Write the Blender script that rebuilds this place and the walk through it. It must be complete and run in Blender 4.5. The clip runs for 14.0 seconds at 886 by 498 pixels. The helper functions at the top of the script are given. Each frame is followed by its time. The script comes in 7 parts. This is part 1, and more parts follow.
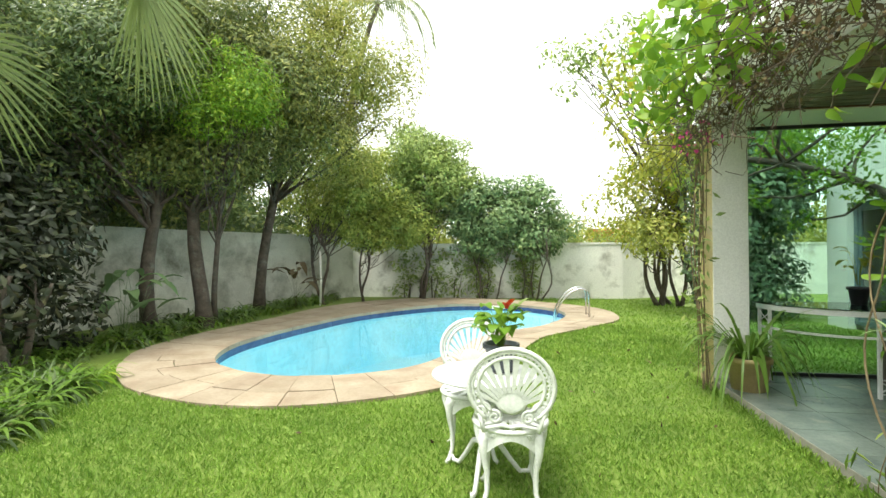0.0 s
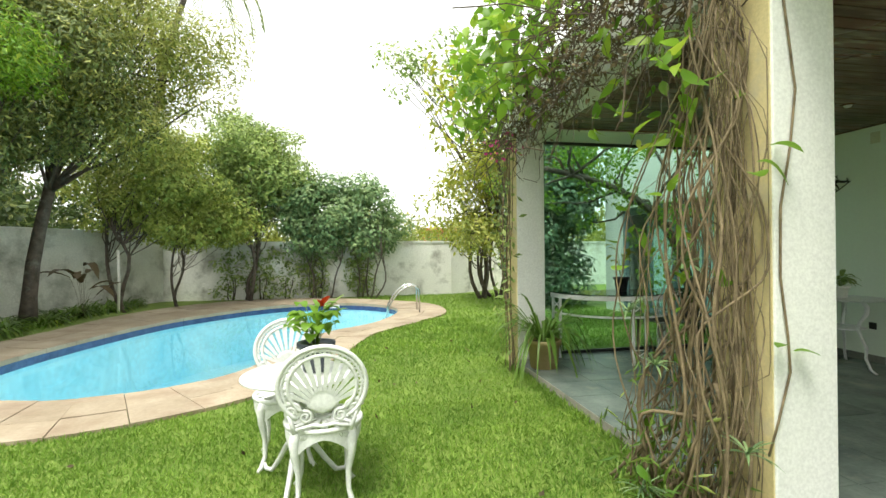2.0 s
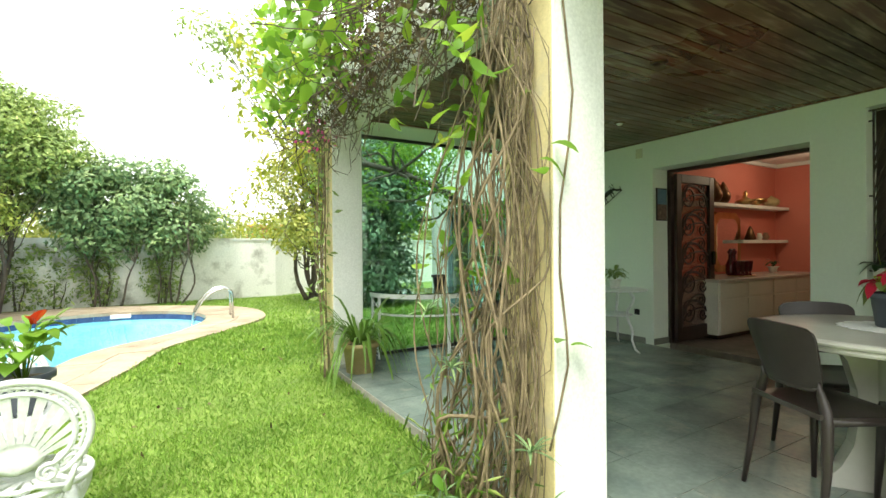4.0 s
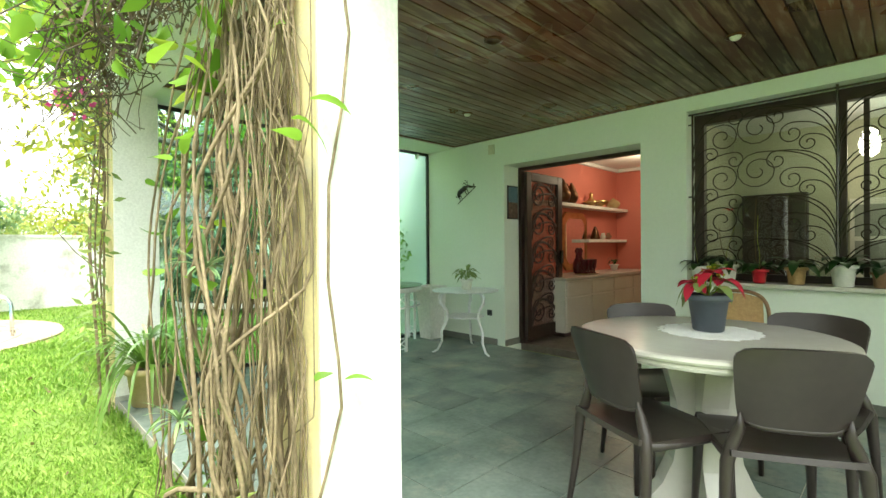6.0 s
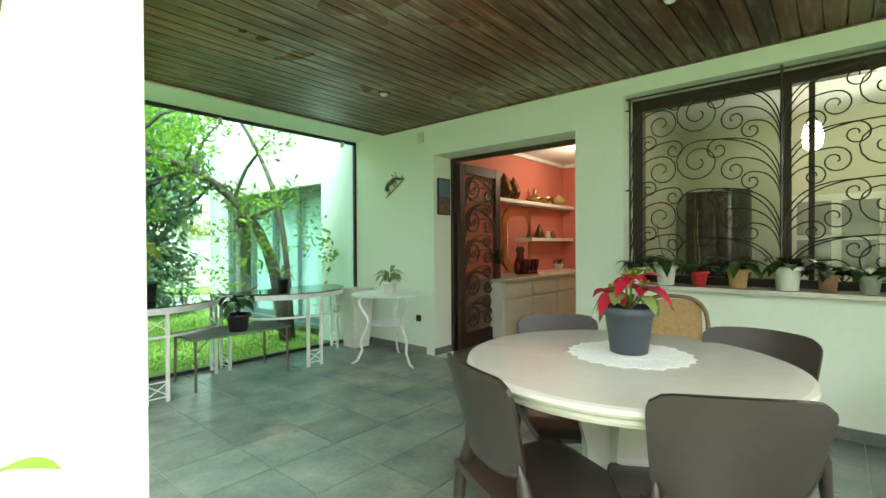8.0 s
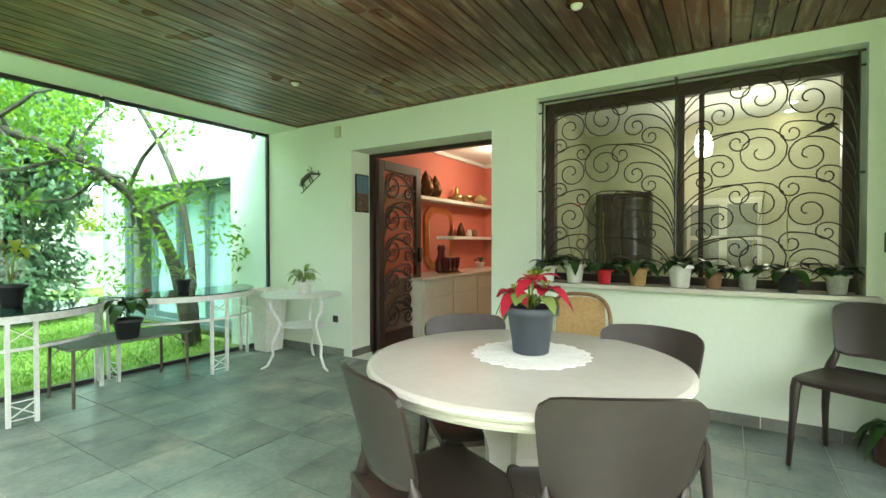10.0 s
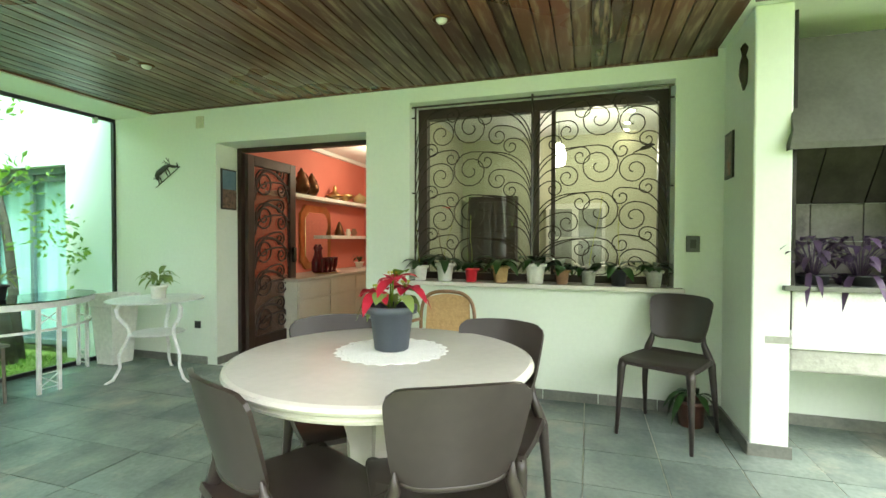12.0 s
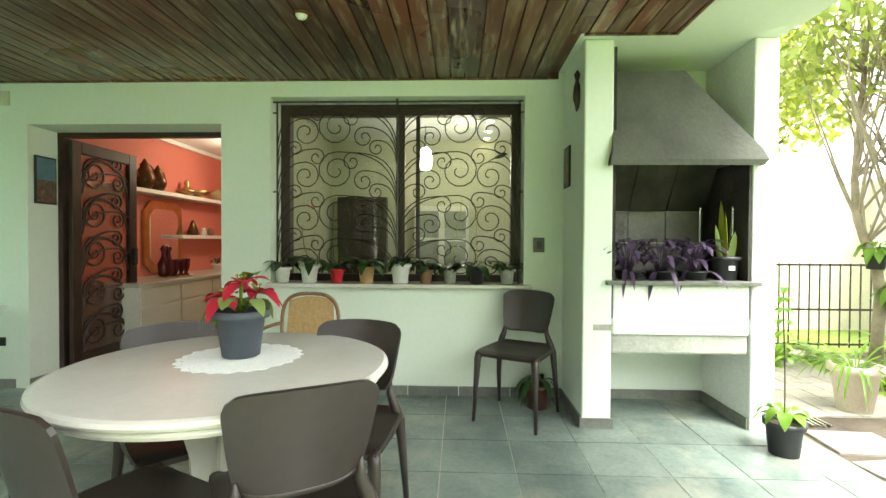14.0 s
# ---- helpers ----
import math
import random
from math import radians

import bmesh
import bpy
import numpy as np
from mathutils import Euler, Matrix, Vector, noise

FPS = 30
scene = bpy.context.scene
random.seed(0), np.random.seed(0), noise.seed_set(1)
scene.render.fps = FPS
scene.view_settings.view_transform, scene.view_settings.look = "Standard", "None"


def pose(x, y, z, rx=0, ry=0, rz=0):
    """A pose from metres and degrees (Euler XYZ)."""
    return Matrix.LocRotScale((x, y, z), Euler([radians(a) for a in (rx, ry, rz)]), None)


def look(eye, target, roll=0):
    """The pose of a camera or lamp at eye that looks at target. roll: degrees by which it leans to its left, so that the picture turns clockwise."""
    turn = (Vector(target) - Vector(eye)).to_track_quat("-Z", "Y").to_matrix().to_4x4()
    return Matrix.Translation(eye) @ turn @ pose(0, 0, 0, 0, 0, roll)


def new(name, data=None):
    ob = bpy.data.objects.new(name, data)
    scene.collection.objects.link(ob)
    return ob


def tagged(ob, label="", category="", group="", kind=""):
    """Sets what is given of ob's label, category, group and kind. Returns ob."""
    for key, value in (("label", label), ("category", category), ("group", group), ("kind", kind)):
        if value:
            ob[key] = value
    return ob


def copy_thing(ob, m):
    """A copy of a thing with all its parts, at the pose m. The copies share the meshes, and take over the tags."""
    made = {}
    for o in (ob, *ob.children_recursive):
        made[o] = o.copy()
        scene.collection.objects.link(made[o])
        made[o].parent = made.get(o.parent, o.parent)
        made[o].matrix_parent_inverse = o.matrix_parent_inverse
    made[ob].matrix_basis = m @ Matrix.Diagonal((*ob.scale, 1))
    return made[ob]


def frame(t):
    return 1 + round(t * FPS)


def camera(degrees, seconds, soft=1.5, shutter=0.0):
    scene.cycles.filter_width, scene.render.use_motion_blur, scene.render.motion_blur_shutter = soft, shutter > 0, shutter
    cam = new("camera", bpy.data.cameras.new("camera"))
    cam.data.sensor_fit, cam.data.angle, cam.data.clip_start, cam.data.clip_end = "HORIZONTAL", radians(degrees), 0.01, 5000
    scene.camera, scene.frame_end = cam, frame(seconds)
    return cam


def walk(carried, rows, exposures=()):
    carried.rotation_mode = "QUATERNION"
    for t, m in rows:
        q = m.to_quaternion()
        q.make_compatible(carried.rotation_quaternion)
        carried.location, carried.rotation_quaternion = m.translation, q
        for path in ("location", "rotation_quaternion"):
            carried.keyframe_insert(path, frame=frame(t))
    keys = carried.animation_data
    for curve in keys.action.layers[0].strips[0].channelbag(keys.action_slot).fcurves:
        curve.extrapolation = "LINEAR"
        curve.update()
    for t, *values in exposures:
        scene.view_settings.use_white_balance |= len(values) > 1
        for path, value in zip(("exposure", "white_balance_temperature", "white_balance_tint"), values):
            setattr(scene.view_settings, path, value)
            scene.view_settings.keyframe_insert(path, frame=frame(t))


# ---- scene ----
cam = camera(87.6, 14.0)
PATH = [
    (0, (0.374, 0.211, 1.258), (0.054, 2.185, 1.276), -0.3),
    (0.5, (0.411, 0.197, 1.251), (0.23, 2.189, 1.268), -0.4),
    (1, (0.45, 0.184, 1.246), (0.44, 2.184, 1.259), -0.4),
    (1.5, (0.475, 0.192, 1.246), (0.657, 2.183, 1.254), -0.5),
    (2, (0.514, 0.201, 1.245), (0.877, 2.167, 1.252), -0.5),
    (2.5, (0.562, 0.222, 1.24), (1.103, 2.148, 1.245), -0.5),
    (3, (0.602, 0.261, 1.233), (1.311, 2.131, 1.235), -0.5),
    (3.5, (0.678, 0.336, 1.231), (1.552, 2.134, 1.232), -0.5),
    (4, (0.825, 0.393, 1.237), (1.835, 2.12, 1.232), -0.5),
    (4.2, (0.893, 0.41, 1.236), (1.945, 2.11, 1.23), -0.5),
    (6.3, (1.622, 0.612, 1.23), (3.062, 2.0, 1.214), -0.45),
    (6.5, (1.704, 0.626, 1.23), (3.156, 2.001, 1.212), -0.45),
    (7, (1.912, 0.647, 1.227), (3.384, 2.001, 1.208), -0.4),
    (9.3, (2.322, 0.668, 1.224), (3.947, 1.832, 1.2), -0.1),
    (9.5, (2.322, 0.658, 1.225), (3.969, 1.792, 1.2), -0.05),
    (10, (2.32, 0.631, 1.232), (4.022, 1.681, 1.201), -0.05),
    (10.5, (2.312, 0.607, 1.237), (4.074, 1.553, 1.203), 0.0),
    (11, (2.306, 0.582, 1.238), (4.122, 1.419, 1.203), 0.1),
    (11.5, (2.301, 0.555, 1.24), (4.167, 1.277, 1.204), 0.1),
    (12, (2.295, 0.523, 1.244), (4.203, 1.122, 1.208), 0.15),
    (12.5, (2.288, 0.496, 1.245), (4.234, 0.959, 1.211), 0.2),
    (13, (2.282, 0.473, 1.247), (4.254, 0.802, 1.213), 0.3),
    (13.5, (2.274, 0.454, 1.248), (4.264, 0.651, 1.215), 0.3),
    (14, (2.265, 0.44, 1.25), (4.263, 0.512, 1.217), 0.3),
]
EXPOSURES = [(0, 1.25, 6800, 2), (2, 1.12, 6800, 3), (3.0, 1.15, 6750, 3), (3.5, 1.42, 6700, 2), (4.2, 1.8, 6700, 1), (6.3, 2.45, 6600, -2), (7.0, 2.55, 6600, -2), (9.3, 2.98, 6550, 2), (12, 3.05, 6550, 3), (14, 2.85, 6550, 4)]
walk(cam, [(t, look(eye, target, roll)) for t, eye, target, roll in PATH], EXPOSURES)

# ---- sky and sun: bright overcast ----
world = bpy.data.worlds.new("overcast")
scene.world = world
world.use_nodes = True
wn = world.node_tree
wn.nodes.clear()
sky = wn.nodes.new("ShaderNodeTexSky")
sky.sky_type = "NISHITA"
sky.sun_disc = False
sky.sun_elevation, sky.sun_rotation = radians(65), radians(225)
sky.dust_density, sky.air_density = 2.0, 1.0
hsv = wn.nodes.new("ShaderNodeHueSaturation")
hsv.inputs["Saturation"].default_value = 0.15
bg = wn.nodes.new("ShaderNodeBackground")
bg.inputs["Strength"].default_value = 0.15
wout = wn.nodes.new("ShaderNodeOutputWorld")
wn.links.new(sky.outputs[0], hsv.inputs["Color"])
haze = wn.nodes.new("ShaderNodeMix")
haze.data_type = "RGBA"
haze.inputs["Factor"].default_value = 0.8
haze.inputs["B"].default_value = (6.6, 6.65, 6.7, 1)
wn.links.new(hsv.outputs[0], haze.inputs["A"])
wn.links.new(haze.outputs["Result"], bg.inputs["Color"])
wn.links.new(bg.outputs[0], wout.inputs[0])
sun_data = bpy.data.lights.new("sun", "SUN")
sun_data.energy, sun_data.angle, sun_data.color = 2.0, radians(24), (1.0, 0.97, 0.92)
sun_ob = new("sun", sun_data)
sun_ob.matrix_world = look((0, 0, 20), (6.5, 6.5, 0))


def lamp_point(name, x, y, z, watts, color, radius=0.05):
    d = bpy.data.lights.new(name, "POINT")
    d.energy, d.color, d.shadow_soft_size = watts, color, radius
    ob = new(name, d)
    ob.location = (x, y, z)
    return ob


# ---- materials ----
def mat_base(name):
    m = bpy.data.materials.new(name)
    m.use_nodes = True
    nt = m.node_tree
    return m, nt, nt.nodes["Principled BSDF"]


def noise_node(nt, scale, detail=4.0, rough=0.55, coords="Object"):
    tc = nt.nodes.new("ShaderNodeTexCoord")
    n = nt.nodes.new("ShaderNodeTexNoise")
    n.inputs["Scale"].default_value, n.inputs["Detail"].default_value, n.inputs["Roughness"].default_value = scale, detail, rough
    nt.links.new(tc.outputs[coords], n.inputs["Vector"])
    return n


def ramp(nt, src, stops):
    r = nt.nodes.new("ShaderNodeValToRGB")
    els = r.color_ramp.elements
    while len(els) < len(stops):
        els.new(0.5)
    for e, (p, c) in zip(els, stops):
        e.position, e.color = p, (*c, 1)
    nt.links.new(src, r.inputs["Fac"])
    return r.outputs["Color"]


def mix(nt, a, b, fac, mode="MIX"):
    n = nt.nodes.new("ShaderNodeMix")
    n.data_type, n.blend_type = "RGBA", mode
    for sock, val in ((n.inputs["Factor"], fac), (n.inputs["A"], a), (n.inputs["B"], b)):
        if hasattr(val, "links"):
            nt.links.new(val, sock)
        else:
            sock.default_value = val if isinstance(val, float) else (*val, 1)
    return n.outputs["Result"]


def bump(nt, bsdf, height, strength, distance=0.01):
    b = nt.nodes.new("ShaderNodeBump")
    b.inputs["Strength"].default_value, b.inputs["Distance"].default_value = strength, distance
    nt.links.new(height, b.inputs["Height"])
    nt.links.new(b.outputs[0], bsdf.inputs["Normal"])


def place_noise(nt, scale, detail=4.0, rough=0.55):
    """Noise by place in the world, so that alike pieces do not repeat it."""
    g = nt.nodes.new("ShaderNodeNewGeometry")
    n = nt.nodes.new("ShaderNodeTexNoise")
    n.inputs["Scale"].default_value, n.inputs["Detail"].default_value, n.inputs["Roughness"].default_value = scale, detail, rough
    nt.links.new(g.outputs["Position"], n.inputs["Vector"])
    return n


def surface(name, c1, c2, scale=3.0, rough=0.6, fine=60.0, bumpy=0.15, metal=0.0, spec=0.5, stain=None, stain_scale=1.2, stain_at=(0.55, 0.75), vary=0.0, coat=0.0, grain_amount=1.0):
    """A two-scale surface: broad tone from c1 to c2, fine grain, optional stains, optional change from piece to piece."""
    m, nt, b = mat_base(name)
    grainy = place_noise if vary else noise_node
    big, small = grainy(nt, scale), grainy(nt, fine, 3.0)
    col = ramp(nt, big.outputs["Fac"], [(0.3, c1), (0.7, c2)])
    grain = ramp(nt, small.outputs["Fac"], [(0.3, (1 - 0.12 * grain_amount,) * 3), (0.7, (1 + 0.06 * grain_amount,) * 3)])
    col = mix(nt, col, grain, 1.0, "MULTIPLY")
    if stain:
        st = grainy(nt, stain_scale, 7.0, 0.65)
        f = ramp(nt, st.outputs["Fac"], [(stain_at[0], (0, 0, 0)), (stain_at[1], (1, 1, 1))])
        col = mix(nt, col, stain, f)
    if vary:
        oi = nt.nodes.new("ShaderNodeObjectInfo")
        f = ramp(nt, oi.outputs["Random"], [(0.0, (1 - vary,) * 3), (1.0, (1 + vary,) * 3)])
        col = mix(nt, col, f, 1.0, "MULTIPLY")
    nt.links.new(col, b.inputs["Base Color"])
    b.inputs["Roughness"].default_value, b.inputs["Metallic"].default_value = rough, metal
    b.inputs["Specular IOR Level"].default_value, b.inputs["Coat Weight"].default_value = spec, coat
    if bumpy:
        bump(nt, b, small.outputs["Fac"], bumpy)
    return m


def leaf_material(name, dark, light, yellow=None, rough=0.45, through_light=0.3):
    m, nt, b = mat_base(name)
    g = nt.nodes.new("ShaderNodeNewGeometry")
    stops = [(0.0, dark), (0.75, light)] + ([(1.0, yellow)] if yellow else [])
    c = ramp(nt, g.outputs["Random Per Island"], stops)
    broad = noise_node(nt, 1.3, 2.0)
    c = mix(nt, c, ramp(nt, broad.outputs["Fac"], [(0.3, (0.75, 0.8, 0.75)), (0.7, (1.15, 1.1, 1.0))]), 1.0, "MULTIPLY")
    nt.links.new(c, b.inputs["Base Color"])
    b.inputs["Roughness"].default_value = rough
    b.inputs["Specular IOR Level"].default_value = 0.35
    t = nt.nodes.new("ShaderNodeBsdfTranslucent")
    nt.links.new(c, t.inputs["Color"])
    ms = nt.nodes.new("ShaderNodeMixShader")
    ms.inputs[0].default_value = through_light
    nt.links.new(b.outputs[0], ms.inputs[1])
    nt.links.new(t.outputs[0], ms.inputs[2])
    nt.links.new(ms.outputs[0], nt.nodes["Material Output"].inputs["Surface"])
    return m


def glass_material(name, tint, gloss=1.0, rough=0.0):
    m = bpy.data.materials.new(name)
    m.use_nodes = True
    nt = m.node_tree
    nt.nodes.remove(nt.nodes["Principled BSDF"])
    tr, gl, lw, pw, ma, ms = (nt.nodes.new(k) for k in ("ShaderNodeBsdfTransparent", "ShaderNodeBsdfGlossy", "ShaderNodeLayerWeight", "ShaderNodeMath", "ShaderNodeMath", "ShaderNodeMixShader"))
    tr.inputs["Color"].default_value = (*tint, 1)
    gl.inputs["Roughness"].default_value = rough
    lw.inputs["Blend"].default_value = 0.5
    pw.operation, ma.operation = "POWER", "MULTIPLY_ADD"
    pw.inputs[1].default_value = 4.5
    ma.inputs[1].default_value, ma.inputs[2].default_value = 0.85 * gloss, 0.03 * gloss
    nt.links.new(lw.outputs["Facing"], pw.inputs[0])
    nt.links.new(pw.outputs[0], ma.inputs[0])
    nt.links.new(ma.outputs[0], ms.inputs[0])
    nt.links.new(tr.outputs[0], ms.inputs[1])
    nt.links.new(gl.outputs[0], ms.inputs[2])
    nt.links.new(ms.outputs[0], nt.nodes["Material Output"].inputs["Surface"])
    return m


def plain(name, c, rough=0.5, metal=0.0, spec=0.5):
    m, nt, b = mat_base(name)
    n = noise_node(nt, 25.0, 3.0)
    nt.links.new(ramp(nt, n.outputs["Fac"], [(0.3, tuple(v * 0.9 for v in c)), (0.7, tuple(min(1, v * 1.08) for v in c))]), b.inputs["Base Color"])
    b.inputs["Roughness"].default_value, b.inputs["Metallic"].default_value, b.inputs["Specular IOR Level"].default_value = rough, metal, spec
    return m


def glow(name, c, strength):
    m, nt, b = mat_base(name)
    b.inputs["Base Color"].default_value = (*c, 1)
    b.inputs["Emission Color"].default_value = (*c, 1)
    b.inputs["Emission Strength"].default_value = strength
    return m


M_WALL = surface("pale_green_wall_paint", (0.725, 0.785, 0.685), (0.755, 0.81, 0.72), 1.0, 0.75, 30, 0.04, grain_amount=0.2)
M_WHITE = surface("white_masonry_paint", (0.78, 0.79, 0.77), (0.83, 0.83, 0.81), 2.0, 0.8, 70, 0.15, stain=(0.62, 0.62, 0.56), stain_scale=2.0, stain_at=(0.62, 0.85))
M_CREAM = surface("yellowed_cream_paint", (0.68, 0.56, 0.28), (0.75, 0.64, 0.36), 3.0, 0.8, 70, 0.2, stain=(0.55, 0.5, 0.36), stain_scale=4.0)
M_SLATE = surface("slate_tile", (0.105, 0.138, 0.126), (0.22, 0.255, 0.225), 2.6, 0.27, 34, 0.3, stain=(0.30, 0.29, 0.235), stain_scale=1.9, stain_at=(0.54, 0.74), vary=0.13)
M_GROUT = surface("floor_grout", (0.22, 0.22, 0.185), (0.34, 0.32, 0.26), 6, 0.9)
M_SKIRT = surface("slate_skirting", (0.13, 0.14, 0.12), (0.2, 0.2, 0.17), 5, 0.6, 40, 0.3, vary=0.2)
def plank_material():
    """Old varnished planks: each its own brown, with worn grey-green patches and drawn-out grain."""
    m, nt, b = mat_base("old_varnished_plank")
    g = nt.nodes.new("ShaderNodeNewGeometry")
    col = ramp(nt, g.outputs["Random Per Island"], [(0.0, (0.04, 0.022, 0.016)), (0.3, (0.105, 0.042, 0.027)), (0.6, (0.155, 0.06, 0.038)), (1.0, (0.10, 0.064, 0.042))])
    tc, mp, n = (nt.nodes.new(k) for k in ("ShaderNodeTexCoord", "ShaderNodeMapping", "ShaderNodeTexNoise"))
    mp.inputs["Scale"].default_value = (1.0, 9.0, 1.0)
    n.inputs["Scale"].default_value, n.inputs["Detail"].default_value = 3.2, 6.0
    nt.links.new(tc.outputs["Object"], mp.inputs["Vector"])
    nt.links.new(mp.outputs["Vector"], n.inputs["Vector"])
    worn = ramp(nt, n.outputs["Fac"], [(0.5, (0, 0, 0)), (0.7, (1, 1, 1))])
    col = mix(nt, col, (0.27, 0.215, 0.155), worn)
    big = noise_node(nt, 0.9, 3.0)
    col = mix(nt, col, ramp(nt, big.outputs["Fac"], [(0.35, (0.7, 0.68, 0.68)), (0.65, (1.25, 1.15, 1.1))]), 1.0, "MULTIPLY")
    nt.links.new(col, b.inputs["Base Color"])
    nt.links.new(ramp(nt, big.outputs["Fac"], [(0.35, (0.5, 0.5, 0.5)), (0.65, (0.24, 0.24, 0.24))]), b.inputs["Roughness"])
    fine = noise_node(nt, 40.0, 3.0)
    bump(nt, b, fine.outputs["Fac"], 0.12)
    return m


M_PLANK = plank_material()
M_BARK = surface("bark", (0.05, 0.04, 0.032), (0.13, 0.105, 0.085), 9, 0.9, 50, 0.8, stain=(0.2, 0.2, 0.17), stain_scale=5)
M_PALEBARK = surface("pale_smooth_bark", (0.2, 0.165, 0.115), (0.34, 0.29, 0.21), 6, 0.85, 40, 0.5, stain=(0.15, 0.14, 0.1), stain_scale=4)
M_VINE = surface("dry_vine_bark", (0.10, 0.074, 0.042), (0.29, 0.22, 0.13), 12, 0.85, 80, 0.6, stain=(0.14, 0.105, 0.065), stain_scale=7)
M_TWIG = surface("twig", (0.06, 0.045, 0.03), (0.12, 0.09, 0.06), 9, 0.9)
M_GWALL = surface("weathered_garden_wall", (0.74, 0.73, 0.69), (0.84, 0.83, 0.79), 0.9, 0.9, 30, 0.4, stain=(0.22, 0.21, 0.17), stain_scale=1.5, stain_at=(0.5, 0.72))
M_MOSSWALL = surface("mossy_stained_garden_wall", (0.55, 0.55, 0.5), (0.74, 0.74, 0.69), 1.1, 0.9, 30, 0.5, stain=(0.17, 0.175, 0.135), stain_scale=1.3, stain_at=(0.46, 0.72))
M_COPING = surface("sandstone_coping", (0.30, 0.235, 0.165), (0.42, 0.345, 0.26), 2.2, 0.8, 30, 0.4, stain=(0.24, 0.165, 0.115), stain_scale=1.8, stain_at=(0.5, 0.78), vary=0.1)
M_POOL = surface("pool_blue_render", (0.34, 0.77, 0.92), (0.58, 0.89, 0.96), 0.8, 0.6, 12, 0.05)
M_POOLTILE = surface("dark_blue_glazed_tile", (0.035, 0.06, 0.16), (0.07, 0.11, 0.25), 8, 0.25, 40, 0.1)
M_SOIL = surface("garden_soil", (0.05, 0.038, 0.026), (0.11, 0.085, 0.06), 4, 0.95, 40, 0.9)
M_IRON = surface("black_wrought_iron", (0.02, 0.018, 0.015), (0.055, 0.044, 0.03), 10, 0.25, 60, 0.2)
M_DARKWOOD = surface("dark_door_wood", (0.022, 0.012, 0.009), (0.05, 0.027, 0.02), 5, 0.4, 60, 0.15)
M_CHAIR = plain("graphite_plastic", (0.031, 0.022, 0.0195), 0.36)
M_MARBLE = surface("cream_marble", (0.56, 0.535, 0.48), (0.64, 0.615, 0.565), 2.5, 0.2, 30, 0.0, stain=(0.54, 0.50, 0.44), stain_scale=1.6, stain_at=(0.5, 0.85), grain_amount=0.25)
M_CASTWHITE = surface("white_enamelled_cast_iron", (0.72, 0.73, 0.73), (0.82, 0.83, 0.83), 12, 0.4, 60, 0.15)
M_LACE = surface("white_crochet_lace", (0.86, 0.86, 0.84), (0.9, 0.9, 0.88), 60, 0.9, 200, 0.3)
M_POTBLACK = plain("black_plastic_pot", (0.022, 0.024, 0.028), 0.5)
M_POTGREY = plain("slate_grey_plastic_pot", (0.06, 0.072, 0.09), 0.5)
M_POTWHITE = plain("white_plastic_pot", (0.78, 0.77, 0.73), 0.45)
M_POTRED = plain("red_plastic_pot", (0.55, 0.02, 0.035), 0.4)
M_CLAY = surface("terracotta_pot", (0.24, 0.13, 0.08), (0.33, 0.19, 0.12), 8, 0.85)
M_OCHRE = surface("ochre_glazed_pot", (0.36, 0.27, 0.12), (0.47, 0.37, 0.19), 6, 0.6, stain=(0.3, 0.24, 0.14), stain_scale=6)
M_WICKER = surface("woven_rattan", (0.45, 0.28, 0.12), (0.58, 0.38, 0.18), 50, 0.7, 160, 0.6)
M_CANE = plain("cane_tube", (0.22, 0.12, 0.06), 0.5)
M_STEEL = plain("stainless_steel", (0.62, 0.63, 0.64), 0.22, 1.0)
M_CEMENT = surface("bare_cement", (0.33, 0.33, 0.29), (0.44, 0.44, 0.39), 5, 0.9, 40, 0.4)
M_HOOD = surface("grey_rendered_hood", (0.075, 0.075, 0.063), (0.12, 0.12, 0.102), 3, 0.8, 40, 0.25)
M_SOOT = surface("sooty_firebrick", (0.02, 0.018, 0.016), (0.07, 0.06, 0.055), 4, 0.9, 40, 0.4, vary=0.3)
M_FIREBRICK = surface("grey_firebrick_panel", (0.2, 0.19, 0.17), (0.32, 0.31, 0.28), 4, 0.9, 40, 0.3, stain=(0.06, 0.05, 0.045), stain_scale=3, vary=0.15)
M_TERRA_WALL = surface("terracotta_wall_paint", (0.62, 0.185, 0.14), (0.67, 0.215, 0.165), 1.2, 0.7, 90, 0.05)
M_IVORY = surface("ivory_cabinet_lacquer", (0.70, 0.68, 0.60), (0.76, 0.74, 0.66), 3, 0.4)
M_ROOMWALL = surface("beige_room_paint", (0.52, 0.51, 0.37), (0.58, 0.57, 0.43), 1.5, 0.8)
M_GILT = surface("tarnished_brass", (0.42, 0.28, 0.11), (0.6, 0.43, 0.2), 9, 0.3, 60, 0.1, metal=1.0)
M_BRONZE = surface("dark_bronze", (0.1, 0.05, 0.025), (0.2, 0.1, 0.05), 8, 0.3, 60, 0.1, metal=0.9)
M_RUBY = plain("ruby_glass", (0.09, 0.006, 0.012), 0.1)
M_MIRROR = plain("mirror_silver", (0.85, 0.86, 0.85), 0.02, 1.0)
M_BLACK = plain("black_aluminium", (0.018, 0.019, 0.02), 0.4)
M_DOORGLASS = glass_material("dark_door_glass", (0.8, 0.7, 0.68), 2.6)
M_SASH = plain("blue_grey_aluminium", (0.17, 0.23, 0.26), 0.4, 0.3)
M_DARKGLASS = plain("dark_tinted_tabletop_glass", (0.008, 0.03, 0.022), 0.04, 0.0, 0.8)
M_GLASS = glass_material("green_tinted_glass", (0.71, 0.86, 0.82), 2.2)
